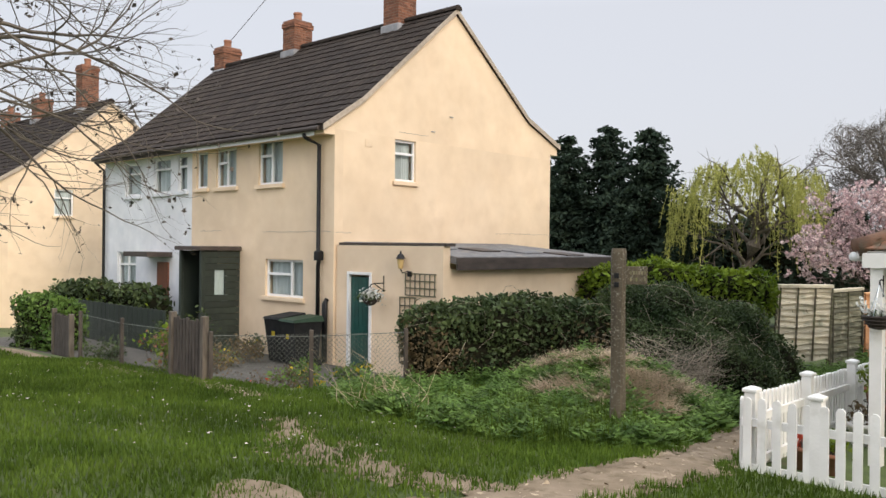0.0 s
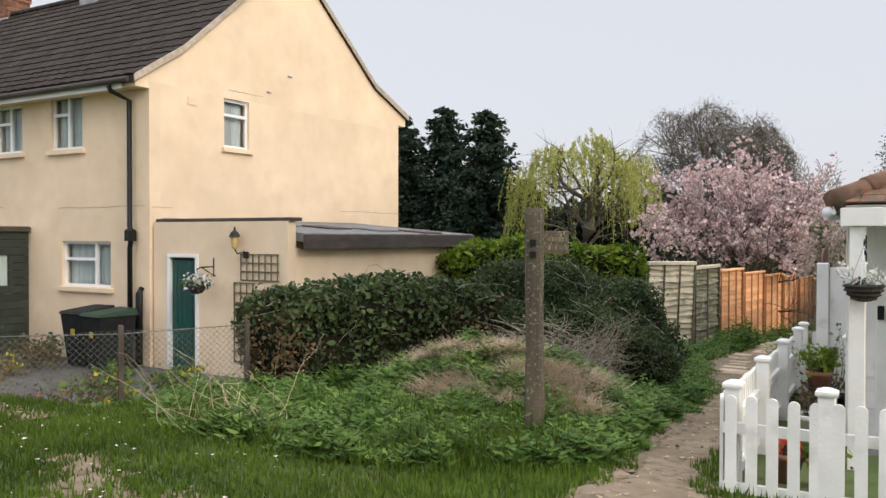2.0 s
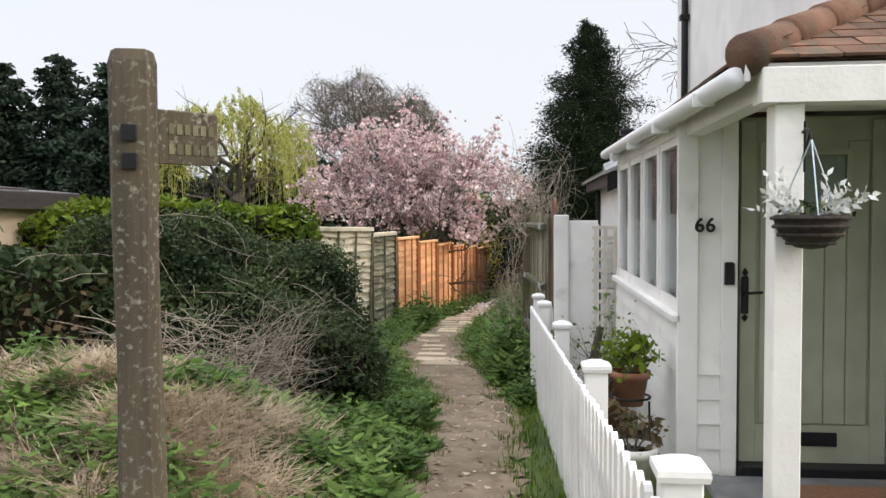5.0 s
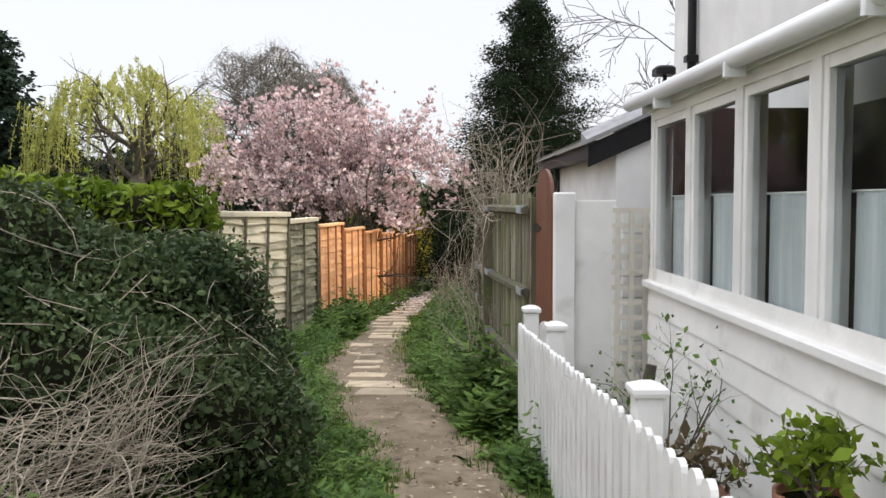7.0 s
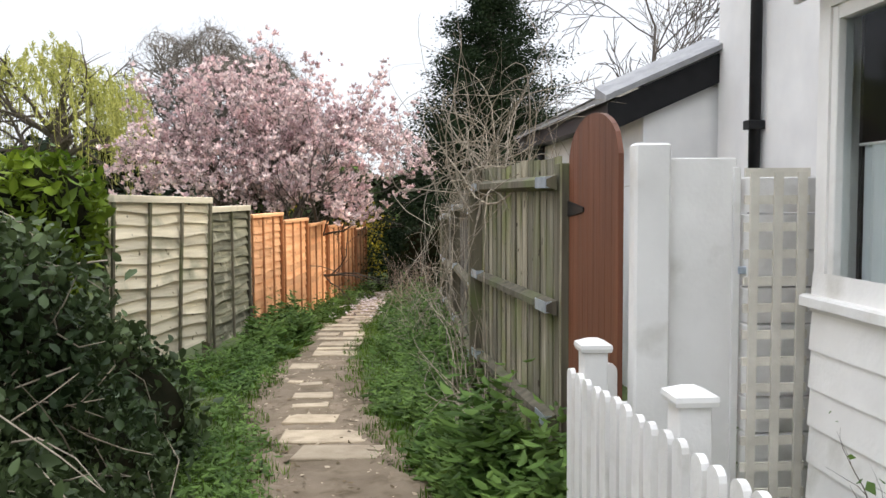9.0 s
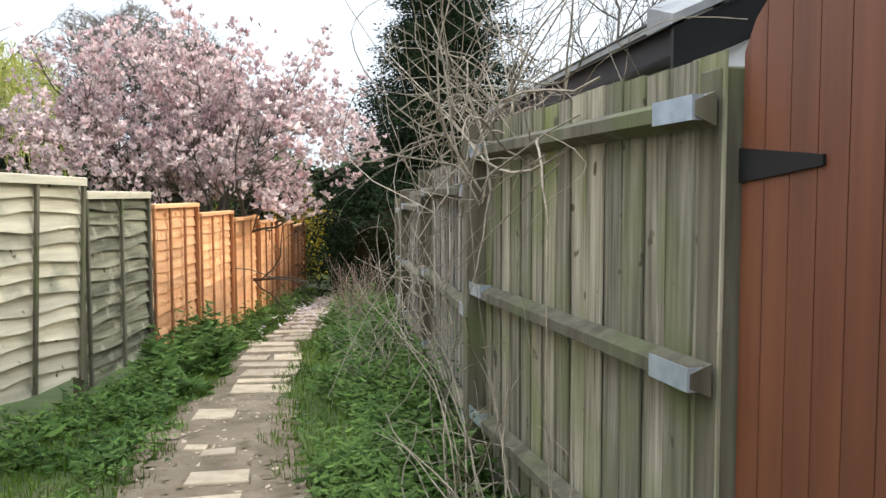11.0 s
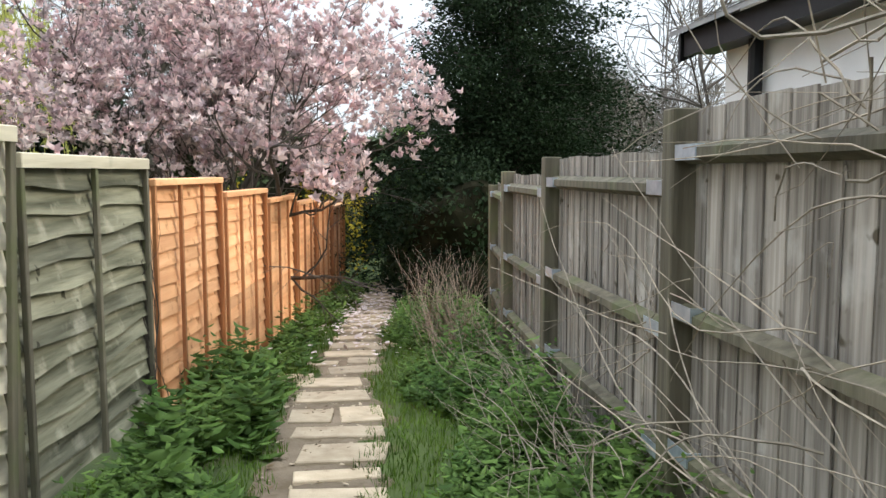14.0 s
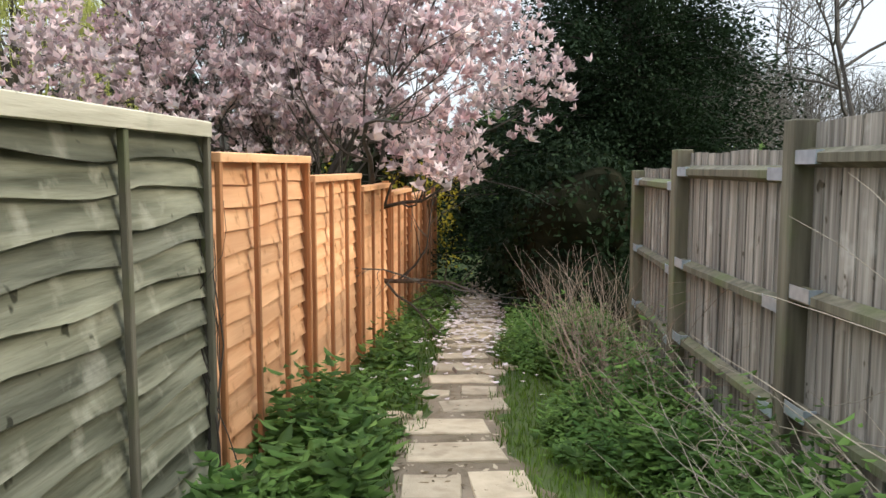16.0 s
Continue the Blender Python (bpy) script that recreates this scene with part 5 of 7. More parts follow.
def turf():
    r = RNG
    x, y = scatter(r, 190000, -15.5, 0.3, 1.6, 9.4, lambda x, y: off_path(x, y, 1.05) & (in_mound(x, y) > 0.55) & (np.abs(x) < 2.9 * y + 1.8) & ((x < -2.95) | (y < 7.0)) & ~((x < -9.2) & (y > 7.0)) & ~(worn(x, y) & (r.random(len(x)) < 0.75)))
    stuff("lawn_grass", blades("lawn_grass", r, x, y, 0.075, 0.0065, "grass", 0.6), "short rough green lawn grass with bare patches", "grass")
    x, y = scatter(r, 26000, -19.0, -9.0, 3.6, 6.6, lambda x, y: y < 6.1)
    stuff("far_lawn_grass", blades("far_lawn_grass", r, x, y, 0.09, 0.012, "grass", 0.6), "lawn grass before the gardens", "grass")
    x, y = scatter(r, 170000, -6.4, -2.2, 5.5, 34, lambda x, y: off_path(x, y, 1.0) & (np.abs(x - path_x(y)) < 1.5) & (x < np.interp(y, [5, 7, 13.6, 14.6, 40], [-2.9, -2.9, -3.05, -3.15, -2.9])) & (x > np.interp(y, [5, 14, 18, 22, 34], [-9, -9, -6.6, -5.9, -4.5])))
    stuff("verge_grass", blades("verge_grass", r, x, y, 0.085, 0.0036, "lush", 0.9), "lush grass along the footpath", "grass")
    x, y = scatter(r, 6000, -7.6, -4.0, 5.4, 8.2, lambda x, y: (in_mound(x, y) < 1.7) & off_path(x, y, 1.3) & (wavy(x, y) > -0.6))
    stuff("long_grass", blades("long_grass", r, x, y, 0.26, 0.0055, "grass", 0.8), "long tufted grass on the bank", "grass")


def worn_patch():
    """Bare trodden soil where the lawn meets the footpath, and ragged soil along the path's edges."""
    r = np.random.default_rng(14)
    n = 800
    f = r.random(n)
    x = -6.9 + 3.5 * f + r.normal(0, 0.10, n)
    y = 5.2 - 1.3 * np.sin(f * 2.4) + 0.5 * f + r.normal(0, 0.5, n) * (0.10 + 0.30 * np.sin(np.pi * f))
    stuff("worn_earth", leaves("worn_earth", r, np.stack([x, y, ground_z(x, y) + 0.014], 1), 0.13, M["dirt"], flat=0.97, aspect=0.7), "bare trodden earth in the lawn", "ground")
    n = 1300
    y = r.uniform(5, 20, n)
    x = path_x(y) + r.choice((-1, 1), n) * path_w(y) * r.uniform(0.75, 1.35, n)
    stuff("edge_soil", leaves("edge_soil", r, np.stack([x, y, ground_z(x, y) + 0.02], 1), 0.15, M["dirt"], flat=0.97, aspect=0.7), "ragged crumbling soil at the path edge", "ground")


worn_patch()


def worn(x, y):
    f = (x + 6.9) / 3.5
    cy = 5.2 - 1.3 * np.sin(f * 2.4) + 0.5 * f
    return (f > 0) & (f < 1) & (np.sin(x * 9 + y * 7) > -0.35) & (np.abs(y - cy) < 0.05 + 0.17 * np.sin(np.pi * np.clip(f, 0, 1)) + 0.06 * np.sin(x * 13))


turf()
bank_x, bank_y = scatter(RNG, 34000, -9.0, -3.9, 6.2, 12.4, lambda x, y: (in_mound(x, y) < 1.9) & off_path(x, y, 1.2))
stuff("bank_grass", blades("bank_grass", RNG, bank_x, bank_y, 0.12, 0.006, "grass", 0.7), "rough grass on the overgrown bank", "grass")


def weeds(name, r, x, y, tall, size, label, per=7, material="weed"):
    """Leafy weeds: each plant a short stem with leaves in whorls."""
    n = len(x)
    h = tall * (0.4 + 0.8 * r.random(n)) * (1 + 0.38 * np.sin(x * 6.3 + 2 * np.sin(y * 2.9)) + 0.3 * np.sin(y * 7.1 + x * 2.0))
    base = np.stack([x, y, ground_z(x, y)], 1)
    lean = r.normal(0, 0.18, (n, 2))
    out = []
    ax = []
    for k in range(per):
        f = (k + 1) / per
        az = r.uniform(0, 2 * np.pi, n)
        rad = size * (0.5 + 0.7 * r.random(n)) * (1.15 - 0.6 * f)
        d = np.stack([np.cos(az), np.sin(az), r.uniform(-0.25, 0.5, n)], 1)
        c = base + np.stack([lean[:, 0] * h * f, lean[:, 1] * h * f, h * f], 1) + d * rad[:, None] * 0.7
        out.append(c)
        ax.append(d * rad[:, None] * 0.62)
    c, a = np.concatenate(out), np.concatenate(ax)
    up = np.array([0, 0, 1.0])
    s = np.cross(a, up + r.normal(0, 0.35, a.shape))
    s = s / (np.linalg.norm(s, axis=1, keepdims=True) + 1e-9) * np.linalg.norm(a, axis=1, keepdims=True) * 0.42
    stuff(name, quads(name, c, a, s, M[material], 0.2, True), label, "weeds")


def undergrowth():
    r = RNG
    x, y = scatter(r, 12500, -9.0, -3.75, 5.9, 12.6, lambda x, y: (in_mound(x, y) < 1.75) & off_path(x, y, 1.5) & (wavy(x * 2.1, y * 2.1) > -0.75) & (~straw_zone(x, y) | (r.random(len(x)) < 0.2)))
    weeds("bank_weeds", r, x, y, 0.18, 0.115, "nettles and leafy weeds on the bank")
    x, y = scatter(r, 2600, -5.4, -3.7, 9.5, 19.5, lambda x, y: off_path(x, y, 1.35) & (x < path_x(y)) & (x > path_x(y) - 1.0))
    weeds("verge_weeds", r, x, y, 0.16, 0.07, "leafy weeds between bush and path")
    x, y = scatter(r, 3000, -6.2, -4.0, 16.5, 34, lambda x, y: (x < path_x(y) - path_w(y) * 1.05) & (x > np.interp(y, [17, 22, 34], [-6.6, -5.85, -4.45])) & (x < np.interp(y, [17, 22, 34], [-6.6, -5.85, -4.45]) + 0.62 + 0.24 * np.sin(y * 1.9)) & (wavy(x * 2.2, y * 1.7) > -0.25))
    weeds("fence_weeds", r, x, y, 0.28, 0.12, "dark leafy nettles along the lap fence")
    x, y = scatter(r, 11000, -4.2, -2.5, 12.2, 30, lambda x, y: (x > path_x(y) + path_w(y) * 1.25) & (x < np.interp(y, [12, 13.6, 14.6, 30], [-3.02, -3.02, -3.15, -2.4])) & (x > -3.85 + 0.2 * np.sin(y * 2.1)) & (wavy(x * 1.4, y * 1.2) > -0.9))
    dock = scatter(r, 300, -5.85, -5.12, 20.4, 24.4, lambda x, y: wavy(x * 2, y * 1.6) > -0.3)
    weeds("dock_leaves", r, *dock, 0.36, 0.16, "broad dock leaves below the orange fence", 9)
    nx, ny = scatter(r, 900, -6.5, -5.25, 17.8, 20.9, lambda x, y: (x > np.interp(y, [17.8, 18.4, 20.2, 22], [-6.75, -6.6, -6.0, -5.85]) + 0.08) & (x < path_x(y) - path_w(y) - 0.15) & (wavy(x * 2.2, y * 1.9) > -0.5))
    weeds("corner_weeds", r, nx, ny, 0.2, 0.085, "fresh green nettles by the old fence panels")
    fx, fy = scatter(r, 2300, -3.62, -3.12, 16.6, 25.5, lambda x, y: wavy(x * 2.6, y * 1.5) > -0.7)
    weeds("fence_nettles", r, fx, fy, 0.46, 0.10, "tall dark nettles against the foot of the board fence", 10)
    weeds("nettle_bank", r, x, y, 0.27, 0.085, "nettles and bramble leaves below the board fence")
    x, y = scatter(r, 420, -3.45, -3.05, 13.7, 15.0)
    weeds("fern_clump", r, x, y, 0.40, 0.16, "glossy dark leaves at the gate foot")


undergrowth()


def straw():
    r = RNG
    x, y = scatter(r, 52000, -7.6, -4.0, 8.2, 10.4, straw_zone)
    stuff("dead_grass", blades("dead_grass", r, x, y, 0.25, 0.0027, "straw", (1.1, 1.65), 0.09), "matted pale dead grass on the mound", "grass")


straw()


def canes(name, r, n, root, tip, rad, material, label, category, jitter=0.25, sides=4, segs=13, sag=0.3, kind="stuff"):
    """Loose stems: each a bent tube from a root to a tip, both drawn by functions."""
    b = Buf()
    for _ in range(n):
        p, q = Vector(root()), Vector(tip())
        mid = (p + q) / 2 + Vector(r.normal(0, jitter, 3)) + Vector((0, 0, sag))
        wob, turn = Vector(r.normal(0, 0.05 + 0.025 * (category == "climber"), 3)), r.uniform(3, 8)
        pts = []
        for k in range(segs):
            t = k / (segs - 1)
            w = p * (1 - t) ** 2 + mid * 2 * t * (1 - t) + q * t * t
            pts.append(w + wob * math.sin(t * turn + len(b.v)) + Vector(r.normal(0, 0.004, 3)))
        k = rad * r.uniform(0.5, 1.4)
        b.tube(pts, [k * (1 - 0.75 * i / segs) for i in range(segs)], sides, cap=False)
    return tagged(new(name, b.mesh(name, M[material])), label, category, kind=kind)


# ---- hedges and bushes ----
def hedge(name, at, rz, ln, deep, z0, z1, r, count, size, material, label, second=None, twigs=0, rough=0.12, e=5.0, aspect=0.62):
    """A clipped hedge: near-black core painted as inner shade, leaf skin with hollows, and some twigs. Local x along, y
    deep.
    """
    o = thing(name, (*at, z0), rz, label, "hedge")
    tall = z1 - z0

    def skin(u, v, w):
        """Push points of the unit box out to the rounded, uneven surface."""
        p = np.stack([u * 2 - 1, v * 2 - 1, w * 2 - 1], 1)
        p = p / ((np.abs(p) ** e).sum(1, keepdims=True) ** (1 / e)) * np.abs(p).max(1, keepdims=True)
        s = np.array([ln / 2, deep / 2, tall / 2])
        q = p * s
        k = rough * (np.sin(q[:, 0] * 2.3 + 3 * np.sin(q[:, 2] * 1.9)) + np.sin(q[:, 1] * 3.1 + q[:, 2] * 2.7) + 0.7 * np.sin(q[:, 0] * 6.1 + q[:, 2] * 5.3) * np.sin(q[:, 1] * 5.7)) * 0.5
        d = p / np.linalg.norm(p, axis=1, keepdims=True)
        return q + d * k[:, None] + np.array([ln / 2, deep / 2, tall / 2])

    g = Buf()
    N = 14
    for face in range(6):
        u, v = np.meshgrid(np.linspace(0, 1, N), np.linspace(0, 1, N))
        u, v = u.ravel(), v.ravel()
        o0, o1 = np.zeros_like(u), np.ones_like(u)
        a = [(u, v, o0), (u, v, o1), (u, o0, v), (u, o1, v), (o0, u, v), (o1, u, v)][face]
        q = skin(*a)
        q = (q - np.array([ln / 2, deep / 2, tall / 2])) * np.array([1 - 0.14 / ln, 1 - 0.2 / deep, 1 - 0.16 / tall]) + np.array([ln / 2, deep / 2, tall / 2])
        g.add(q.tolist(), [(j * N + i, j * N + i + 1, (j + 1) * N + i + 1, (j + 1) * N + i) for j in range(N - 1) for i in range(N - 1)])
    # the core's near-black colour stands in for shade between the leaves
    part("core", g, M["backing"], o, "near-black core with inner shade put into its colour")
    areas = np.array([ln * deep * 0.02, ln * deep, ln * tall, ln * tall, deep * tall, deep * tall])
    cnt = (areas / areas.sum() * count).astype(int)
    pts = []
    for face in range(6):
        u, v = r.random(cnt[face]), r.random(cnt[face])
        o0, o1 = np.zeros_like(u), np.ones_like(u)
        pts.append(skin(*[(u, v, o0), (u, v, o1), (u, o0, v), (u, o1, v), (o0, u, v), (o1, u, v)][face]))
    pts = np.concatenate(pts)
    hole = np.sin(pts[:, 0] * 4.7 + pts[:, 2] * 3.3) * np.sin(pts[:, 2] * 6.1 + pts[:, 1] * 4.0)
    pts = pts[(hole > -0.62) | (r.random(len(pts)) < 0.35)]
    pts += r.normal(0, 0.045, pts.shape)
    cut = len(pts)
    if second:
        sel = (np.sin(pts[:, 0] * 1.7 + 2) + np.sin(pts[:, 2] * 2.9 + pts[:, 1]) + r.normal(0, 0.5, cut)) > second[1]
        part("withered_leaf", leaves("withered_leaf", r, pts[sel], size * 0.85, M[second[0]], aspect=aspect), None, o, "brown withered leaves")
        pts = pts[~sel]
    part("foliage", leaves("foliage", r, pts, size, M[material], aspect=aspect, leaf=True), None, o)
    if twigs:
        b = Buf()
        for _ in range(twigs):
            p = Vector(pts[r.integers(0, len(pts))])
            q = Vector(pts[np.argmin(np.linalg.norm(pts - np.array(p + Vector(r.normal(0, 0.3, 3))), axis=1))])
            mid = (p + q) / 2 + Vector(r.normal(0, 0.06, 3))
            b.tube([p, p.lerp(mid, 0.6), mid.lerp(q, 0.4), q], [0.0035, 0.003, 0.0025, 0.0015], 4, cap=False)
        part("twig", b, M["twig"], o, "bare brown twigs")
    return o


R2 = np.random.default_rng(5)
hedge("ivy_hedge", (-8.75, 8.85), 47, 5.0, 1.7, -0.75, 0.66, R2, 19000, 0.075, "ivy", "thick dark ivy hedge with brown withered patches", ("ivy_brown", 0.55), 320)
hedge("ivy_bush", (-6.7, 10.75), 28, 2.7, 2.7, -1.05, 0.74, R2, 88000, 0.038, "ivy", "rounded dark ivy bush beside the path", ("ivy_brown", 1.9), 420, rough=0.3, e=3.2)
hedge("ivy_bank", (-7.2, 13.2), 12, 2.3, 2.6, -1.2, 0.12, R2, 14000, 0.065, "ivy", "low ivy bank beside the pale fence panel", None, 0, rough=0.25, e=2.6)
hedge("laurel_hedge", (-10.45, 15.9), 20, 4.2, 1.4, -1.2, 1.16, R2, 12000, 0.12, "laurel", "tall glossy bright green laurel hedge", None, 0, rough=0.2, aspect=0.45)
hedge("privet_hedge", (-25.8, 10.3), 0, 6.6, 0.6, -1.3, 0.40, R2, 6000, 0.12, "ivy", "clipped green privet hedge in front garden", ("laurel", 0.6))
hedge("garden_hedge", (-21.4, 7.6), 8, 2.0, 0.9, -1.1, 0.2, R2, 3500, 0.10, "weed", "small clipped hedge by the garden gate", ("ivy", 0.3))
hedge("evergreen_hedge", (-18.2, 47.5), -6, 5.0, 2.4, -2.4, 3.6, R2, 6000, 0.32, "pine", "tall dark evergreen hedge in the distance", rough=0.5)
hedge("evergreen_hedge", (-34.0, 47.0), 0, 19.0, 2.5, -2.5, 3.0, R2, 6000, 0.42, "pine", "long dark evergreen hedge behind the houses", rough=0.6)
hedge("ivy_thicket", (-5.2, 34.2), 78, 4.5, 1.7, -2.0, 1.5, R2, 5000, 0.11, "ivy", "dark ivy thicket where the fence ends", rough=0.35)
hedge("ivy_thicket", (-1.95, 28.4), 84, 7.0, 1.7, -1.9, 0.45, R2, 20000, 0.08, "conifer", "dark evergreen thicket under the cypress", rough=0.35)
hedge("back_thicket", (-9.5, 41.0), -3, 11.0, 3.0, -2.4, 1.5, R2, 9000, 0.26, "ivy", "dense green thicket closing the end of path", ("weed", 0.4), rough=0.6)


def loose_stems():
    r = np.random.default_rng(21)
    u = r.uniform

    def on_spot(x0, x1, y0, y1, lo, hi):
        x, y = u(x0, x1), u(y0, y1)
        return x, y, gz(x, y) + u(lo, hi)

    canes("dead_stems", r, 150, lambda: (u(-5.6, -4.95), u(10.8, 11.25), u(-0.5, 0.0)), lambda: (u(-5.2, -4.68), u(11.1, 11.6), u(-0.3, 0.42)), 0.0030, "twig", "bleached dead stems fallen against the bush", "stems", 0.10, sag=0.04)
    canes("dead_stems", r, 120, lambda: (u(-6.4, -5.2), u(9.9, 10.8), u(-0.2, 0.4)), lambda: (u(-5.6, -4.6), u(9.4, 11.0), u(-0.5, 0.3)), 0.0026, "twig", "grey fallen twigs on the bank", "stems", 0.12, sag=0.06)
    canes("dry_stalks", r, 30, lambda: on_spot(-7.3, -6.2, 6.2, 7.0, 0.0, 0.05), lambda: on_spot(-7.9, -6.1, 6.0, 7.2, 0.15, 0.85), 0.0032, "straw", "tall dry leaning grass stalks", "grass", 0.06, sag=0.12)
    canes("dead_stems", r, 120, lambda: (u(-6.2, -5.0), u(10.0, 10.9), u(-0.45, -0.05)), lambda: (u(-5.7, -4.5), u(10.2, 12.0), u(-0.65, 0.0)), 0.0036, "twig", "tangle of bleached fallen stems below the bush", "stems", 0.14, sag=0.08)
    # climber on the board fence
    canes("climber_stems", r, 125, lambda: (u(-3.35, -2.7), u(15.9, 18.6), u(0.55, 1.25)), lambda: (u(-3.75, -2.3), u(15.2, 19.6), u(0.6, 2.2)), 0.0046, "twig", "tangled bare climber stems over the fence top", "climber", 0.38, sag=0.2)
    canes("climber_trails", r, 24, lambda: (u(-3.3, -3.05), u(15.0, 18.4), u(0.7, 1.15)), lambda: (u(-3.9, -3.22), u(14.9, 18.6), u(-0.8, 0.9)), 0.0036, "twig", "hanging bare climber stems on the fence", "climber", 0.22, sag=0.25)
    canes("climber_canes", r, 4, lambda: (u(-3.3, -2.9), u(14.9, 17.4), u(0.8, 1.25)), lambda: (u(-3.6, -2.6), u(16.0, 19.4), u(0.2, 1.6)), 0.0085, "twig", "thick pale climber canes along the rail", "climber", 0.2, sag=0.12)
    canes("climber_trails", r, 26, lambda: (u(-3.35, -3.1), u(17.2, 20.4), u(-0.8, 0.3)), lambda: (u(-3.75, -3.2), u(17.0, 21.8), u(-1.0, 0.6)), 0.004, "twig", "bare bramble stems along the fence foot", "climber", 0.2, sag=0.2)
    canes("climber_coils", r, 22, lambda: (u(-3.3, -3.15), u(16.6, 18.8), u(-0.7, 0.6)), lambda: (u(-3.5, -3.15), u(16.4, 19.0), u(-0.9, 0.7)), 0.0038, "twig", "coiled climber stems on the boards", "climber", 0.3, sag=0.0)
    canes("ivy_stems", r, 14, lambda: (u(-6.0, -5.85), u(22.08, 22.16), u(-1.3, -1.1)), lambda: (u(-6.02, -5.86), u(22.06, 22.12), u(-0.4, 0.5)), 0.006, "bark_dark", "dark ivy stems climbing the fence post", "ivy", 0.05, sag=0.0)
    # dry bramble clump
    canes("dry_bramble", r, 260, lambda: (u(-3.65, -3.2), u(22.8, 26.2), u(-1.5, -1.3)), lambda: (u(-3.95, -2.95), u(22.4, 26.6), u(-0.95, -0.22)), 0.0034, "bramble", "dry brown bramble clump below the fence", "bramble", 0.12, sag=0.1)
    canes("dry_bramble", r, 95, lambda: (u(-3.5, -3.15), u(19.0, 22.4), u(-1.25, -1.1)), lambda: (u(-4.0, -3.1), u(18.6, 22.8), u(-1.1, -0.35)), 0.0042, "twig", "arching dry bramble stems", "bramble", 0.15, sag=0.18)
    canes("dry_bramble", r, 40, lambda: (u(-3.4, -3.2), u(15.0, 17.2), u(-0.95, -0.8)), lambda: (u(-3.8, -3.1), u(14.8, 17.6), u(-0.8, 0.1)), 0.0045, "twig", "dry stems at the fence foot", "bramble", 0.15, sag=0.18)


loose_stems()


# ---- trees ----
def grow(b, r, p, d, ln, rad, level, spec, tips, tops, trunk=None):
    """One limb and its side limbs. spec: per level (side limbs, spread in degrees, length ratio, upward pull)."""
    segs = 5 if level < 2 else 4
    pts, q, dirn = [p.copy()], p.copy(), d.normalized()
    kids, spread, ratio, up = spec[min(level, len(spec) - 1)]
    for k in range(segs):
        dirn = (dirn + Vector(r.normal(0, 0.16, 3)) + Vector((0, 0, up))).normalized()
        q = q + dirn * (ln / segs)
        pts.append(q.copy())
    last = level >= len(spec) - 1
    (trunk or b).tube(pts, [rad * (1 - (0.55 if not last else 0.8) * i / segs) for i in range(segs + 1)], 8 if level == 0 else (5 if level < 3 else 3), cap=False)
    if last:
        tips.append(pts[-1])
        tops.append((pts[-2], pts[-1]))
        tips.append(pts[-3])
        return
    for k in range(kids):
        f = 0.35 + 0.65 * (k + r.random() * 0.8) / kids
        i = min(int(f * segs), segs - 1)
        base = pts[i].lerp(pts[i + 1], f * segs - i)
        axis = (pts[i + 1] - pts[i]).normalized()
        side = axis.cross(Vector(r.normal(0, 1, 3))).normalized()
        a = radians(spread * r.uniform(0.6, 1.3))
        nd = axis * math.cos(a) + side * math.sin(a)
        grow(b, r, base, nd, ln * ratio * r.uniform(0.75, 1.2), rad * (1 - 0.5 * f) * 0.62, level + 1, spec, tips, tops)
    grow(b, r, pts[-1], dirn, ln * ratio, rad * 0.45, level + 1, spec, tips, tops)


def bare_tree(name, at, height, seed, spec, label, material="twig_far", rad=0.2, lean=(0, 0, 1), stems=1, fine=0.014, crown=None):
    r = np.random.default_rng(seed)
    o = thing(name, at, 0, label, "tree", "bare trees")
    b, trunk, tips, tops = Buf(fine), Buf(fine), [], []
    for k in range(stems):
        d = Vector(lean) + Vector((r.normal(0, 0.35), r.normal(0, 0.35), 0)) * (1 if stems > 1 else 0.1)
        grow(b, r, Vector((0, 0, -0.1)), d, height, rad, 0, spec, tips, tops, trunk)
    if crown:
        # spread the limbs to the crown's half width and height, and end them in fine twigs
        half, top, n = crown
        t = np.array([tuple(p) for p in tips])

        def dome(p):
            """Hold the crown inside a low uneven dome."""
            mid, size = np.array([0, 0, 0.56 * top]), np.array([half, half, 0.44 * top])
            k = np.linalg.norm((p - mid) / size, axis=1, keepdims=True) / (1 + 0.07 * np.sin(p[:, :1] * 1.7) + 0.05 * np.sin(p[:, 1:2] * 2.3 + p[:, 2:]))
            k = np.where(p[:, 2:] < 0.4 * top, 1.0, k)
            return mid + (p - mid) / np.where(k > 1, k ** 0.9, 1.0)

        sx, sz = half / np.percentile(np.abs(t[:, :2]), 88), top / np.percentile(t[:, 2], 90)
        for q in (b, trunk):
            q.v = [tuple(p) for p in dome(np.array(q.v) * np.array([sx, sx, sz]))]
        t = dome(t * np.array([sx, sx, sz]))
        d = unit(r, n) + np.array([0, 0, 0.5])
        c = t[r.integers(0, len(t), n)] + r.normal(0, 0.22, (n, 3))
        s = np.cross(d, unit(r, n))
        s /= np.linalg.norm(s, axis=1, keepdims=True)
        part("twig", quads("twig", c, d * r.uniform(0.12, 0.34, (n, 1)), s * 0.007, M[material]), None, o, "fine bare twigs")
    part("trunk", trunk, M[material], o)
    part("branchwood", b, M[material], o)
    return o, tips


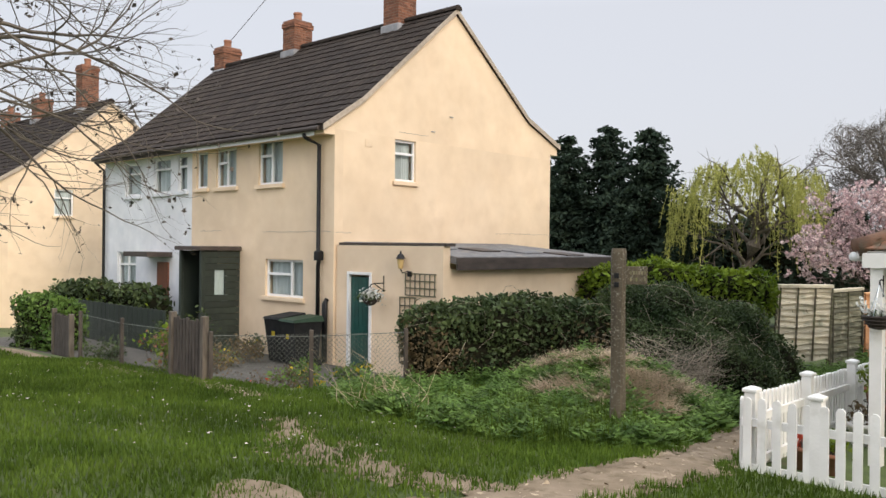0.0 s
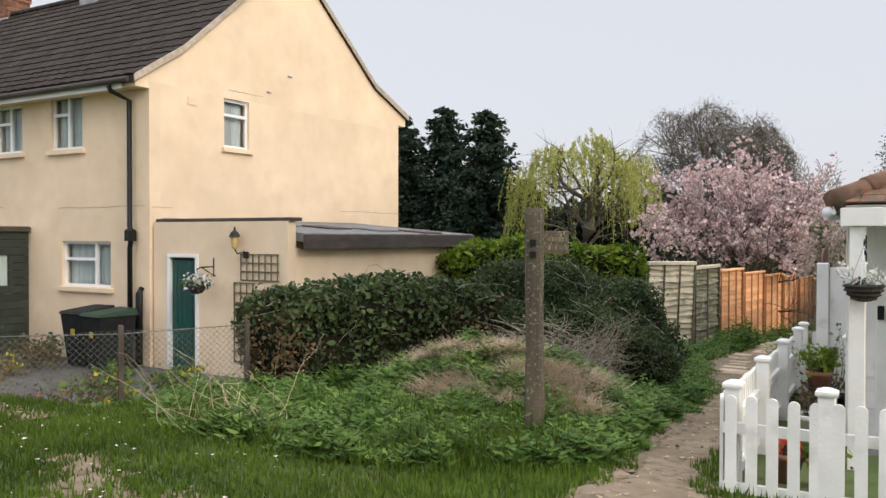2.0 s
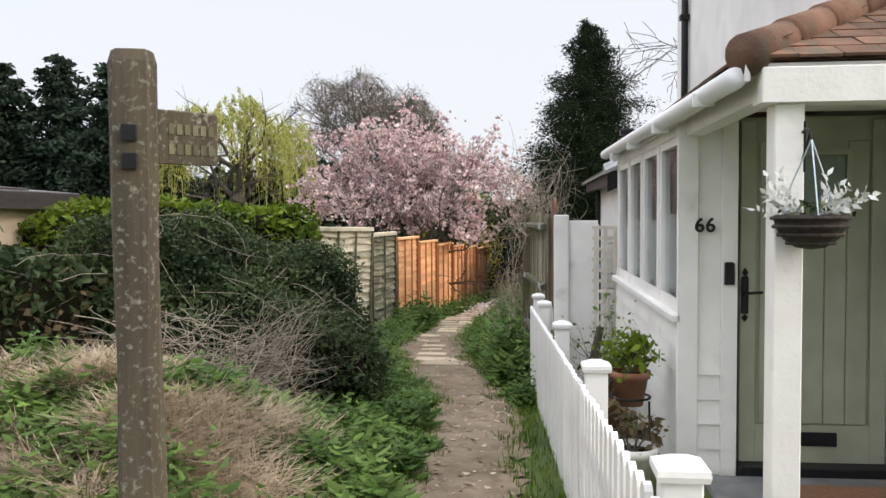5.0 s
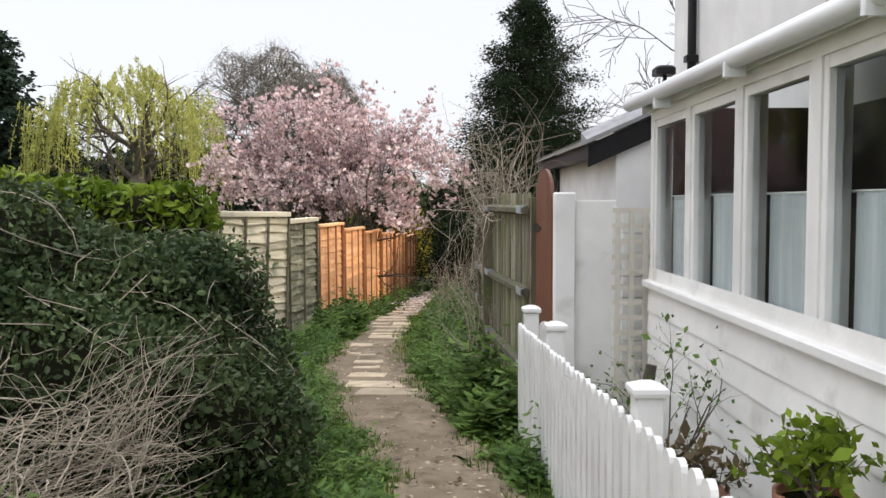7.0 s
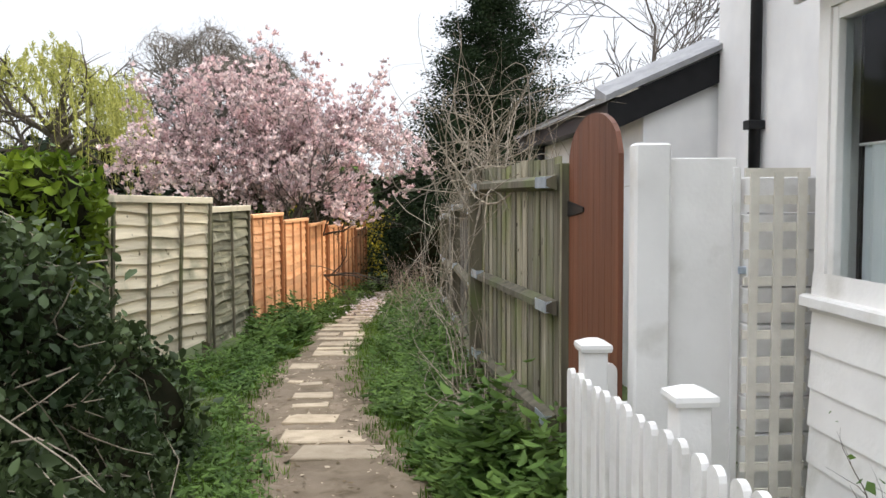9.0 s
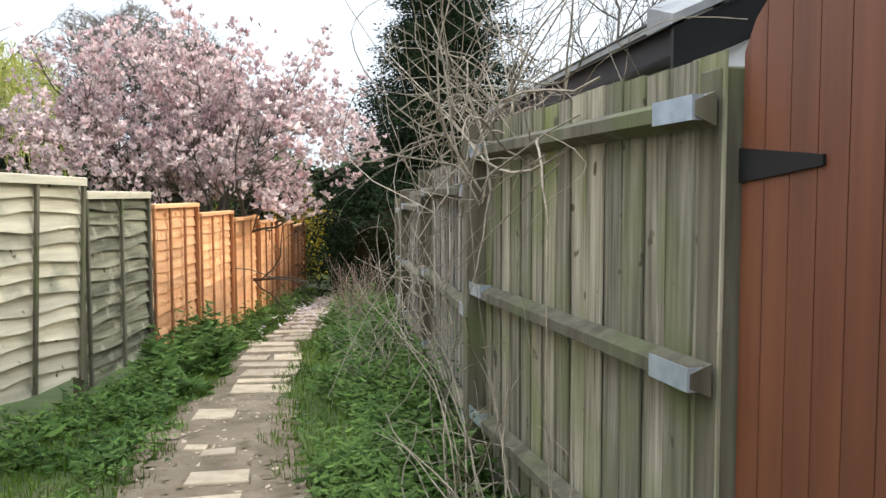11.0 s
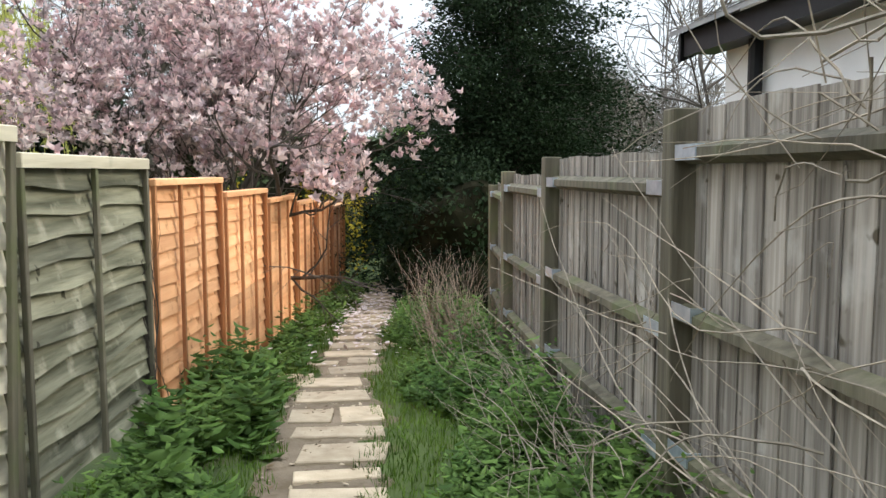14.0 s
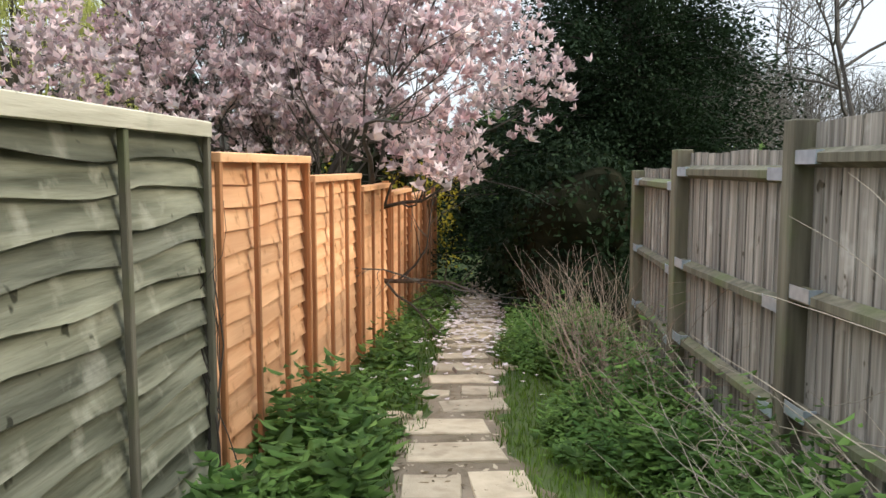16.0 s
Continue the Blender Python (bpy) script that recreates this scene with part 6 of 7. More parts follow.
def magnolia():
    r = np.random.default_rng(8)
    x, y = -6.5, 29.3
    o = thing("magnolia_tree", (x, y, gz(x, y)), 0, "broad magnolia tree covered in pink blossom", "tree")
    b, tips, tops = Buf(), [], []
    for k in range(7):
        a = 2 * math.pi * k / 7 + 0.3
        grow(b, r, Vector((0.12 * math.cos(a), 0.12 * math.sin(a), 0)), Vector((0.55 * math.cos(a) * (0.45 if math.cos(a) > 0 else 1), 0.55 * math.sin(a), 1.0)), 2.8, 0.085, 0,
             [(4, 42, 0.62, 0.05), (4, 46, 0.62, 0.05), (4, 46, 0.62, 0.03), (0, 40, 0.6, 0.05)], tips, tops)
    part("branchwood", b, M["bark_dark"], o, "dark branching limbs")
    t = np.array([tuple(p) for p in tips])
    c = np.array([0.05, -0.2, 3.6])
    rad = np.array([3.75, 3.4, 3.15])
    s = ((t - c) / rad)
    t = t[((s ** 2).sum(1) < 1.25) & (t[:, 2] > 1.9)]
    # blossom sits at the twig ends, thickest on the outer shell
    pick = t[r.integers(0, len(t), 8000)] + r.normal(0, 0.06, (8000, 3))
    d = unit(r, 4600)
    d[:, 2] = np.abs(d[:, 2]) * 1.1 - 0.42
    shell = c + d * rad * r.uniform(0.55, 1.0, (4600, 1)) ** 0.6
    lump = np.sin(shell[:, 0] * 2.6 + 1) * np.sin(shell[:, 1] * 2.3) + np.sin(shell[:, 2] * 3.1 + shell[:, 0]) * 0.8
    shell = shell[lump > 0.25]
    f = np.concatenate([pick, shell])
    f = f[f[:, 2] > 1.85 + 0.35 * r.random(len(f)) + 0.3 * np.sin(f[:, 0] * 2.1)]
    n, per = len(f), 5
    up = unit(r, n) * 0.7 + np.array([0, 0, 0.75])
    up /= np.linalg.norm(up, axis=1, keepdims=True)
    e1 = np.cross(up, unit(r, n))
    e1 /= np.linalg.norm(e1, axis=1, keepdims=True)
    e2 = np.cross(up, e1)
    cs, al, ac = [], [], []
    size = 0.054 * r.uniform(0.6, 1.4, (n, 1))
    for k in range(per):
        a = 2 * np.pi * k / per + r.uniform(0, 0.8, (n, 1))
        out = e1 * np.cos(a) + e2 * np.sin(a)
        tilt = r.uniform(0.35, 1.1, (n, 1))
        ax = out * np.sin(tilt) + up * np.cos(tilt)
        cs.append(f + ax * size * 0.9)
        al.append(ax * size)
        ac.append(np.cross(ax, out - ax * (ax * out).sum(1, keepdims=True)) / (np.linalg.norm(np.cross(ax, out), axis=1, keepdims=True) + 1e-6) * size * 0.5)
    part("blossom", quads("blossom", np.concatenate(cs), np.concatenate(al), np.concatenate(ac), M["petal"], 0.2), None, o, "pale pink and white blossom")


magnolia()


def willow():
    r = np.random.default_rng(4)
    at = (-17.0, 42.0, -2.4)
    o = thing("willow_tree", at, 0, "weeping willow in fresh yellow-green leaf", "tree")
    b, tips, tops = Buf(), [], []
    trunk = [Vector(p) for p in ((0, 0, 0), (0.15, 0, 1.6), (0.1, 0, 2.9), (0.55, 0, 4.2), (1.0, 0, 5.4), (0.8, 0, 6.6))]
    b.tube(trunk, [0.52, 0.44, 0.40, 0.38, 0.30, 0.2], 10)
    for k in range(14):
        a = 2 * math.pi * k / 14 + r.normal(0, 0.2)
        start = trunk[2].lerp(trunk[5], r.random())
        grow(b, r, start, Vector((1.25 * math.cos(a), math.sin(a), 0.75)), 2.2, 0.12, 0, [(3, 45, 0.7, 0.02), (3, 45, 0.7, -0.02), (0, 45, 0.7, -0.05)], tips, tops)
    for k in range(4):
        a = 2.5 + 0.5 * k
        grow(b, r, trunk[1], Vector((1.2 * math.cos(a), 0.5 * math.sin(a), 0.5)), 1.7, 0.10, 0, [(3, 45, 0.6, 0.08), (2, 45, 0.6, 0.05), (0, 45, 0.6, 0)], [], [])
    part("branchwood", b, M["bark"], o)
    b2, cen = Buf(), []
    for k in range(440):
        a, q = r.uniform(0, 2 * math.pi), math.sqrt(r.random())
        x, y = 4.1 * q * math.cos(a) + 0.1, 3.4 * q * math.sin(a)
        z = 8.6 - 1.7 * q ** 2.2 + 0.5 * math.sin(x * 2.1) * math.cos(y * 1.7) + r.normal(0, 0.2)
        drop = (0.9 + 2.9 * q ** 1.5) * r.uniform(0.55, 1.15)
        if -0.6 < x < 1.6 and y < 0:
            drop *= 0.45
        pts = [Vector((x, y, z))]
        for s in range(6):
            pts.append(pts[-1] + Vector((r.normal(0, 0.04) + 0.05 * math.cos(a), r.normal(0, 0.04) + 0.05 * math.sin(a), -drop / 6)))
        b2.tube(pts, 0.012, 3, cap=False)
        for s in range(34):
            f = r.random() * 5.99
            cen.append(tuple(pts[int(f)].lerp(pts[int(f) + 1], f % 1) + Vector(r.normal(0, 0.05, 3))))
    part("shoot", b2, M["willow"], o, "hanging yellow shoots")
    part("foliage", leaves("foliage", r, np.array(cen), 0.17, M["willow"], aspect=0.28, droop=0.9), None, o)


willow()


def conifer(name, at, height, radius, seed, count, size, material, label, group, power=0.75, low=0.05, droop=0.25, tiers=26, wob=0.35, aspect=0.45):
    """A dense evergreen: trunk, tiers of side limbs, sprays of foliage on the limbs with gaps between."""
    r = np.random.default_rng(seed)
    o = thing(name, at, 0, label, "tree", group)
    b = Buf().tube([(0, 0, 0), (0, 0, height * 0.5), (0.05, 0, height * 0.97)], [radius * 0.11, radius * 0.075, 0.02], 8)
    cen, dirs = [], []
    for k in range(tiers):
        f = low + (1 - low) * (k + 0.5) / tiers
        lim = radius * (1 - f) ** power + 0.05 * radius
        limbs = 8
        for j in range(limbs):
            a = 2 * math.pi * (j + r.random()) / limbs
            ln = lim * (1 + wob * r.normal())
            if ln < 0.08:
                continue
            z0 = height * f + r.normal(0, height * 0.01)
            tip = Vector((ln * math.cos(a), ln * math.sin(a), z0 - ln * droop + r.normal(0, 0.1)))
            if j % 2 == 0:
                b.tube([(0, 0, z0), tip], [0.025, 0.008], 3, cap=False)
            m = int(count / tiers / limbs * (0.25 + 1.5 * (1 - f)))
            q = r.random(m) ** 0.55
            base = np.array([0, 0, z0]) * (1 - q[:, None]) + np.array(tip) * q[:, None]
            cen.append(base + r.normal(0, 0.11 * lim + 0.04, (m, 3)) * np.array([1, 1, 0.75]))
            dirs.append(np.tile(np.array([math.cos(a), math.sin(a), -droop]), (m, 1)))
    part("branchwood", b, M["bark_dark"], o)
    c, d = np.concatenate(cen), np.concatenate(dirs) + r.normal(0, 0.55, (sum(len(x) for x in cen), 3))
    d /= np.linalg.norm(d, axis=1, keepdims=True)
    s = np.cross(d, unit(r, len(c)))
    s /= np.linalg.norm(s, axis=1, keepdims=True) + 1e-9
    k = size * r.uniform(0.6, 1.4, (len(c), 1))
    part("foliage", quads("foliage", c, d * k * 0.5, s * k * 0.5 * aspect, M[material], 0.15), None, o)
    return o


conifer("cypress_tree", (-1.0, 33.0, -1.8), 9.2, 2.75, 31, 210000, 0.08, "conifer", "large dense dark green cypress beside the path", "evergreens", 0.66, 0.02, 0.05, 40, 0.22)
for k, (x, y, h, rr) in enumerate(((-28.2, 42.5, 10.9, 2.7), (-25.9, 43.4, 11.4, 2.6), (-23.0, 43.0, 11.0, 2.8), (-30.8, 43.5, 9.6, 2.4), (-21.2, 44.8, 7.0, 2.0))):
    conifer("pine_tree", (x, y, -2.4), h, rr, 40 + k, 30000, 0.30, "pine", "tall dark conifer behind the house", "far evergreens", 0.55, 0.02, 0.15, 24, 0.3)

FAR = [(6, 58, 0.95, 0.05), (5, 48, 0.62, 0.02), (5, 44, 0.62, 0.02), (4, 44, 0.6, 0.02), (3, 42, 0.6, 0.0), (0, 40, 0.6, 0)]
OAK = [(7, 62, 0.95, 0.05), (6, 50, 0.64, 0.03), (5, 46, 0.62, 0.02), (4, 46, 0.6, 0.02), (2, 42, 0.6, 0.0), (0, 40, 0.6, 0)]
bare_tree("oak_tree", (-13.4, 55.0, -2.3), 3.4, 71, OAK, "wide leafless oak behind the magnolia", rad=0.34, crown=(5.6, 11.6, 26000))
bare_tree("oak_tree", (-8.5, 62.0, -2.3), 3.2, 73, FAR, "leafless oak in the distance", rad=0.3)
THIN = [(9, 46, 0.40, 0.05), (6, 40, 0.52, 0.05), (5, 40, 0.55, 0.04), (0, 40, 0.6, 0)]
bare_tree("birch_tree", (5.35, 36.0, -2.0), 9.5, 81, THIN, "slender leafless tree behind the extension", "bark_dark", 0.09)
bare_tree("birch_tree", (9.5, 50.0, -2.2), 9.0, 83, THIN, "slender leafless tree in the distance", "twig_far", 0.075)
bare_tree("birch_tree", (2.6, 52.0, -2.2), 8.0, 85, THIN, "slender leafless tree beyond the gardens", "twig_far", 0.075)
bare_tree("alder_bush", (1.6, 38.0, -2.0), 2.0, 87, [(5, 36, 0.7, 0.05), (4, 36, 0.7, 0.04), (4, 36, 0.65, 0.03), (0, 40, 0.6, 0)], "bushy leafless tree beyond the fence", "twig_far", 0.07, stems=5, crown=(2.6, 5.2, 7000))
for bx, by, sd in ((4.2, 46.0, 88), (9.0, 47.0, 89), (-0.4, 50.0, 91), (13.5, 48.0, 92)):
    bare_tree("alder_bush", (bx, by, -2.2), 2.6, sd, [(5, 36, 0.7, 0.05), (4, 36, 0.7, 0.04), (4, 36, 0.65, 0.03), (0, 40, 0.6, 0)], "bushy leafless tree in the distance", "twig_far", 0.07, stems=5, fine=0.012, crown=(3.0, 6.2, 6000))


def far_woods():
    r = np.random.default_rng(61)
    n = 26000
    x = r.uniform(-70, 90, n)
    top = 1.6 + 1.6 * np.sin(x * 0.21) + 1.0 * np.sin(x * 0.57 + 1) + 0.8 * np.sin(x * 1.3)
    z = -2.4 + (top + 2.4) * r.random(n) ** 0.8
    y = 84 + 6 * np.sin(x * 0.1) + r.normal(0, 2.0, n)
    stuff("far_woods", leaves("far_woods", r, np.stack([x, y, z], 1), 0.95, M["wood_far"], aspect=0.5), "distant brown and green winter woods", "woods")
    n = 5000
    x = r.uniform(-1.5, 16, n)
    y = 36 + 0.25 * x + r.normal(0, 1.0, n)
    z = -2.2 + (2.4 + 0.8 * np.sin(x * 1.1)) * r.random(n) ** 0.7
    stuff("scrub", leaves("scrub", r, np.stack([x, y, z], 1), 0.32, M["weed"], aspect=0.5), "green and brown scrub behind the fence", "scrub")


far_woods()


def forsythia():
    r = np.random.default_rng(62)
    o = thing("forsythia_bush", (-5.6, 35.2, gz(-5.6, 35.2)), 0, "yellow flowering forsythia bush", "bush")
    b, tips, tops = Buf(), [], []
    for k in range(10):
        grow(b, r, Vector((0, 0, 0)), Vector((r.normal(0, 0.5), r.normal(0, 0.5), 1)), 1.5, 0.02, 0, [(4, 30, 0.6, 0.02), (3, 30, 0.6, 0), (0, 30, 0.6, 0)], tips, tops)
    part("stem", b, M["bark"], o)
    t = np.array([tuple(p) for p in tips])
    t = t[r.integers(0, len(t), 3500)] + r.normal(0, 0.12, (3500, 3))
    part("blossom", leaves("blossom", r, t, 0.075, M["forsythia"], aspect=0.7), None, o)


forsythia()


def overhanging_tree():
    r = np.random.default_rng(90)
    x, y = -7.4, 0.9
    o = thing("alder_tree", (x, y, gz(x, y)), 0, "leafless tree with dark buds overhanging the lawn", "tree")
    b, tips, tops = Buf(), [], []
    b.tube([(0, 0, -0.2), (0.05, 0.1, 1.5), (0.0, 0.2, 3.2), (0.1, 0.3, 5.5)], [0.16, 0.14, 0.11, 0.06], 10)
    for z, d, ln in ((2.35, (0.7, 1.0, 0.14), 1.6), (2.9, (0.5, 1.1, 0.18), 1.7), (2.65, (0.15, 1.2, 0.0), 1.7), (3.4, (0.6, 1.0, 0.0), 1.6), (3.2, (-0.2, 1.0, -0.1), 1.6), (3.9, (0.7, 0.9, -0.2), 1.5)):
        grow(b, r, Vector((0, 0.2, z)), Vector(d), ln, 0.035, 0, [(4, 38, 0.62, 0.0), (4, 40, 0.62, 0.01), (3, 42, 0.6, 0.03), (0, 40, 0.6, 0.05)], tips, tops)
    part("branchwood", b, M["bark"], o)
    t = np.array([tuple(p) for p in tips])
    t = t[r.integers(0, len(t), 900)] + r.normal(0, 0.012, (900, 3))
    part("bud", leaves("bud", r, t, 0.035, M["bark_dark"], aspect=0.6), None, o, "dark hanging buds")


overhanging_tree()


# ---- stepping stones ----
def stones():
    r = random.Random(17)
    spec = [(-4.22, 15.58, 0.62, 0.34), (-4.38, 16.08, 0.62, 0.40), (-4.52, 16.65, 0.42, 0.30), (-4.57, 17.12, 0.32, 0.18), (-4.59, 17.52, 0.36, 0.26), (-4.82, 18.20, 0.15, 0.14), (-4.66, 18.07, 0.22, 0.16),
            (-4.86, 19.40, 0.32, 0.40), (-4.58, 20.60, 0.56, 0.42), (-4.60, 21.05, 0.52, 0.2), (-4.56, 21.48, 0.58, 0.42), (-4.58, 21.95, 0.66, 0.26), (-4.80, 22.38, 0.32, 0.40), (-4.42, 22.42, 0.34, 0.44),
            (-4.66, 23.00, 0.62, 0.38), (-4.68, 23.60, 0.58, 0.40), (-5.02, 23.9, 0.34, 0.3), (-4.44, 24.25, 0.54, 0.38), (-4.76, 24.72, 0.38, 0.32), (-4.36, 24.78, 0.30, 0.32), (-4.48, 25.28, 0.56, 0.34), (-4.16, 25.5, 0.25, 0.3)]
    y = 25.8
    while y < 33:
        x = float(path_x(y))
        spec.append((x + r.uniform(-0.1, 0.06), y, r.uniform(0.42, 0.6), r.uniform(0.26, 0.38)))
        if r.random() < 0.55:
            spec.append((x + r.choice((-0.42, 0.42)), y + r.uniform(-0.1, 0.1), r.uniform(0.18, 0.3), r.uniform(0.18, 0.28)))
        y += r.uniform(0.44, 0.54)
    o = thing("stepping_stones", (0, 0, 0), 0, "row of irregular buff stepping stones in the path", "paving", kind="structure")
    for x, y, w, d in spec:
        n = r.choice((4, 4, 4, 4, 5))
        ang = [2 * math.pi * (k + 0.5) / n for k in range(n)] if n == 5 else [math.pi * (k + 0.5) / 2 for k in range(4)]
        k = 0.5 if n == 5 else 0.70
        ring = [(w * k * math.cos(a) * r.uniform(0.94, 1.06), d * k * math.sin(a) * r.uniform(0.92, 1.08)) for a in ang]
        v = [(px, py, -0.04) for px, py in ring] + [(px, py, 0.022) for px, py in ring] + [(px * 0.965, py * 0.95, 0.03) for px, py in ring]
        f = [(j, (j + 1) % n, n + (j + 1) % n, n + j) for j in range(n)] + [(n + j, n + (j + 1) % n, 2 * n + (j + 1) % n, 2 * n + j) for j in range(n)] + [tuple(range(2 * n, 3 * n))]
        part("stone", Buf().add(v, f), M["stone"], o, m=pose(x, y, gz(x, y), -3.4 + r.uniform(-1, 1), r.uniform(-1.5, 1.5), r.uniform(-5, 5)))
    rr = np.random.default_rng(18)
    n = 800
    y = rr.normal(28.6, 1.5, n)
    x = path_x(y) + rr.normal(0, 0.45, n)
    c = np.stack([x, y, ground_z(x, y) + 0.055], 1)
    stuff("fallen_petals", leaves("fallen_petals", rr, c, 0.075, M["petal_white"], flat=0.9, aspect=0.6), "fallen pale petals on the path", "petals")
    n = 1100
    y = rr.uniform(4, 30, n)
    x = path_x(y) + rr.uniform(-1, 1, n) * path_w(y) * 1.2
    stuff("path_grit", leaves("path_grit", rr, np.stack([x, y, ground_z(x, y) + 0.024], 1), 0.03, M["stone"], flat=0.8, aspect=0.7, spread=0.6), "small stones and grit in the path", "grit")
    n = 500
    y = rr.uniform(7, 30, n)
    x = path_x(y) + rr.uniform(-1, 1, n) * path_w(y) * 1.1
    stuff("path_litter", leaves("path_litter", rr, np.stack([x, y, ground_z(x, y) + 0.03], 1), 0.035, M["ivy_brown"], flat=0.9, aspect=0.6), "dead leaves and grit on the path", "litter")
    n = 260
    x, y = rr.uniform(-14, -5, n), rr.uniform(3.2, 6.5, n)
    stuff("daisies", leaves("daisies", rr, np.stack([x, y, ground_z(x, y) + 0.07], 1), 0.022, M["petal_white"], flat=0.9, aspect=0.9), "small white daisies in the lawn", "flowers")


stones()
doorstone = solid("sunken_stone", Buf().add([(0.38 * math.cos(a) * (1 + 0.1 * math.sin(3 * a)), 0.26 * math.sin(a), z) for z in (-0.05, 0.045) for a in [2 * math.pi * k / 12 for k in range(12)]],
                  [tuple(range(12, 24))] + [(k, (k + 1) % 12, 12 + (k + 1) % 12, 12 + k) for k in range(12)]), M["dirt"], "flat worn brown stone sunk in the grass", "stone", at=(-4.35, 3.02, gz(-4.35, 3.02) - 0.01))


# ---- pots and baskets ----
def pot_shape(rad, tall):
    return Buf().lathe([(0.0, 0), (rad * 0.68, 0), (rad * 0.94, tall * 0.8), (rad * 1.06, tall * 0.8), (rad * 1.08, tall), (rad * 0.96, tall), (rad * 0.92, tall * 0.86), (0.0, tall * 0.86)], 20)


def potted(at, rad, tall, pot, plant, label, seed, high=0.4, wide=0.25, count=240, leaf=0.05, woody=5, stand=False):
    r = np.random.default_rng(seed)
    o = thing("potted_plant", at, 0, label, "plant", "porch pots")
    part("pot", pot_shape(rad, tall), M[pot], o, smooth=True)
    part("soil", Buf().lathe([(0.0, tall * 0.87), (rad * 0.9, tall * 0.87)], 16), M["backing"], o)
    b, tips, tops = Buf(), [], []
    for k in range(woody):
        a = 2 * math.pi * k / woody
        grow(b, r, Vector((0, 0, tall * 0.8)), Vector((0.6 * math.cos(a), 0.6 * math.sin(a), 1)), high * 0.5, 0.008, 0, [(3, 40, 0.6, 0.03), (3, 40, 0.6, 0), (0, 40, 0.6, 0)], tips, tops)
    part("stem", b, M["bark"], o)
    t = np.array([tuple(p) for p in tips])
    part("foliage", leaves("foliage", r, t[r.integers(0, len(t), count)] + r.normal(0, 0.03, (count, 3)), leaf, M[plant], aspect=0.55), None, o)
    if stand:
        for k in range(3):
            a = 2 * math.pi * k / 3
            part("stand_leg", Buf().tube([(rad * math.cos(a), rad * math.sin(a), 0.02), (rad * 1.1 * math.cos(a), rad * 1.1 * math.sin(a), -stand)], 0.007, 6), M["black"], o)
        part("stand_ring", Buf().tube([(rad * 1.05 * math.cos(2 * math.pi * k / 16), rad * 1.05 * math.sin(2 * math.pi * k / 16), 0.05) for k in range(17)], 0.007, 6), M["black"], o)
    return o


potted((-2.56, 10.15, -0.16), 0.115, 0.21, "terracotta", "laurel", "variegated shrub in terracotta pot on wire stand", 1, 0.30, 0.3, 420, 0.05, 6, stand=0.42)
potted((-2.60, 9.72, gz(-2.6, 9.72)), 0.13, 0.24, "white", "ivy_brown", "withered plant in cream glazed pot", 2, 0.3, 0.2, 160, 0.05, 5)
potted((-2.60, 11.2, gz(-2.6, 11.2)), 0.14, 0.30, "terracotta", "ivy_brown", "dry red-twigged plant in terracotta pot", 3, 0.35, 0.2, 200, 0.05, 6)
potted((-2.52, 11.8, gz(-2.5, 11.8)), 0.13, 0.22, "black", "weed", "sparse leafless azalea in dark pot", 4, 0.95, 0.4, 230, 0.036, 4)
potted((-2.55, 7.75, gz(-2.55, 7.75)), 0.115, 0.22, "terracotta", "red", "red-leaved shrub in terracotta pot behind pickets", 5, 0.2, 0.2, 130, 0.05, 6)
potted((-2.30, 7.70, gz(-2.3, 7.7)), 0.11, 0.20, "terracotta", "laurel", "green plant in terracotta pot behind pickets", 6, 0.2, 0.2, 200, 0.05, 6)
potted((-2.50, 12.15, gz(-2.5, 12.2)), 0.10, 0.16, "black", "weed", "thin climbing rose against the wall", 7, 0.8, 0.4, 30, 0.026, 3)
solid("stump_post", Buf().tube([(0, 0, 0), (0.02, -0.04, 0.35), (0.10, -0.02, 0.75)], [0.05, 0.045, 0.03], 8), M["bark_dark"], "dark gnarled stem in the cottage border", "stem", at=(-2.66, 12.1, gz(-2.66, 12.1)))


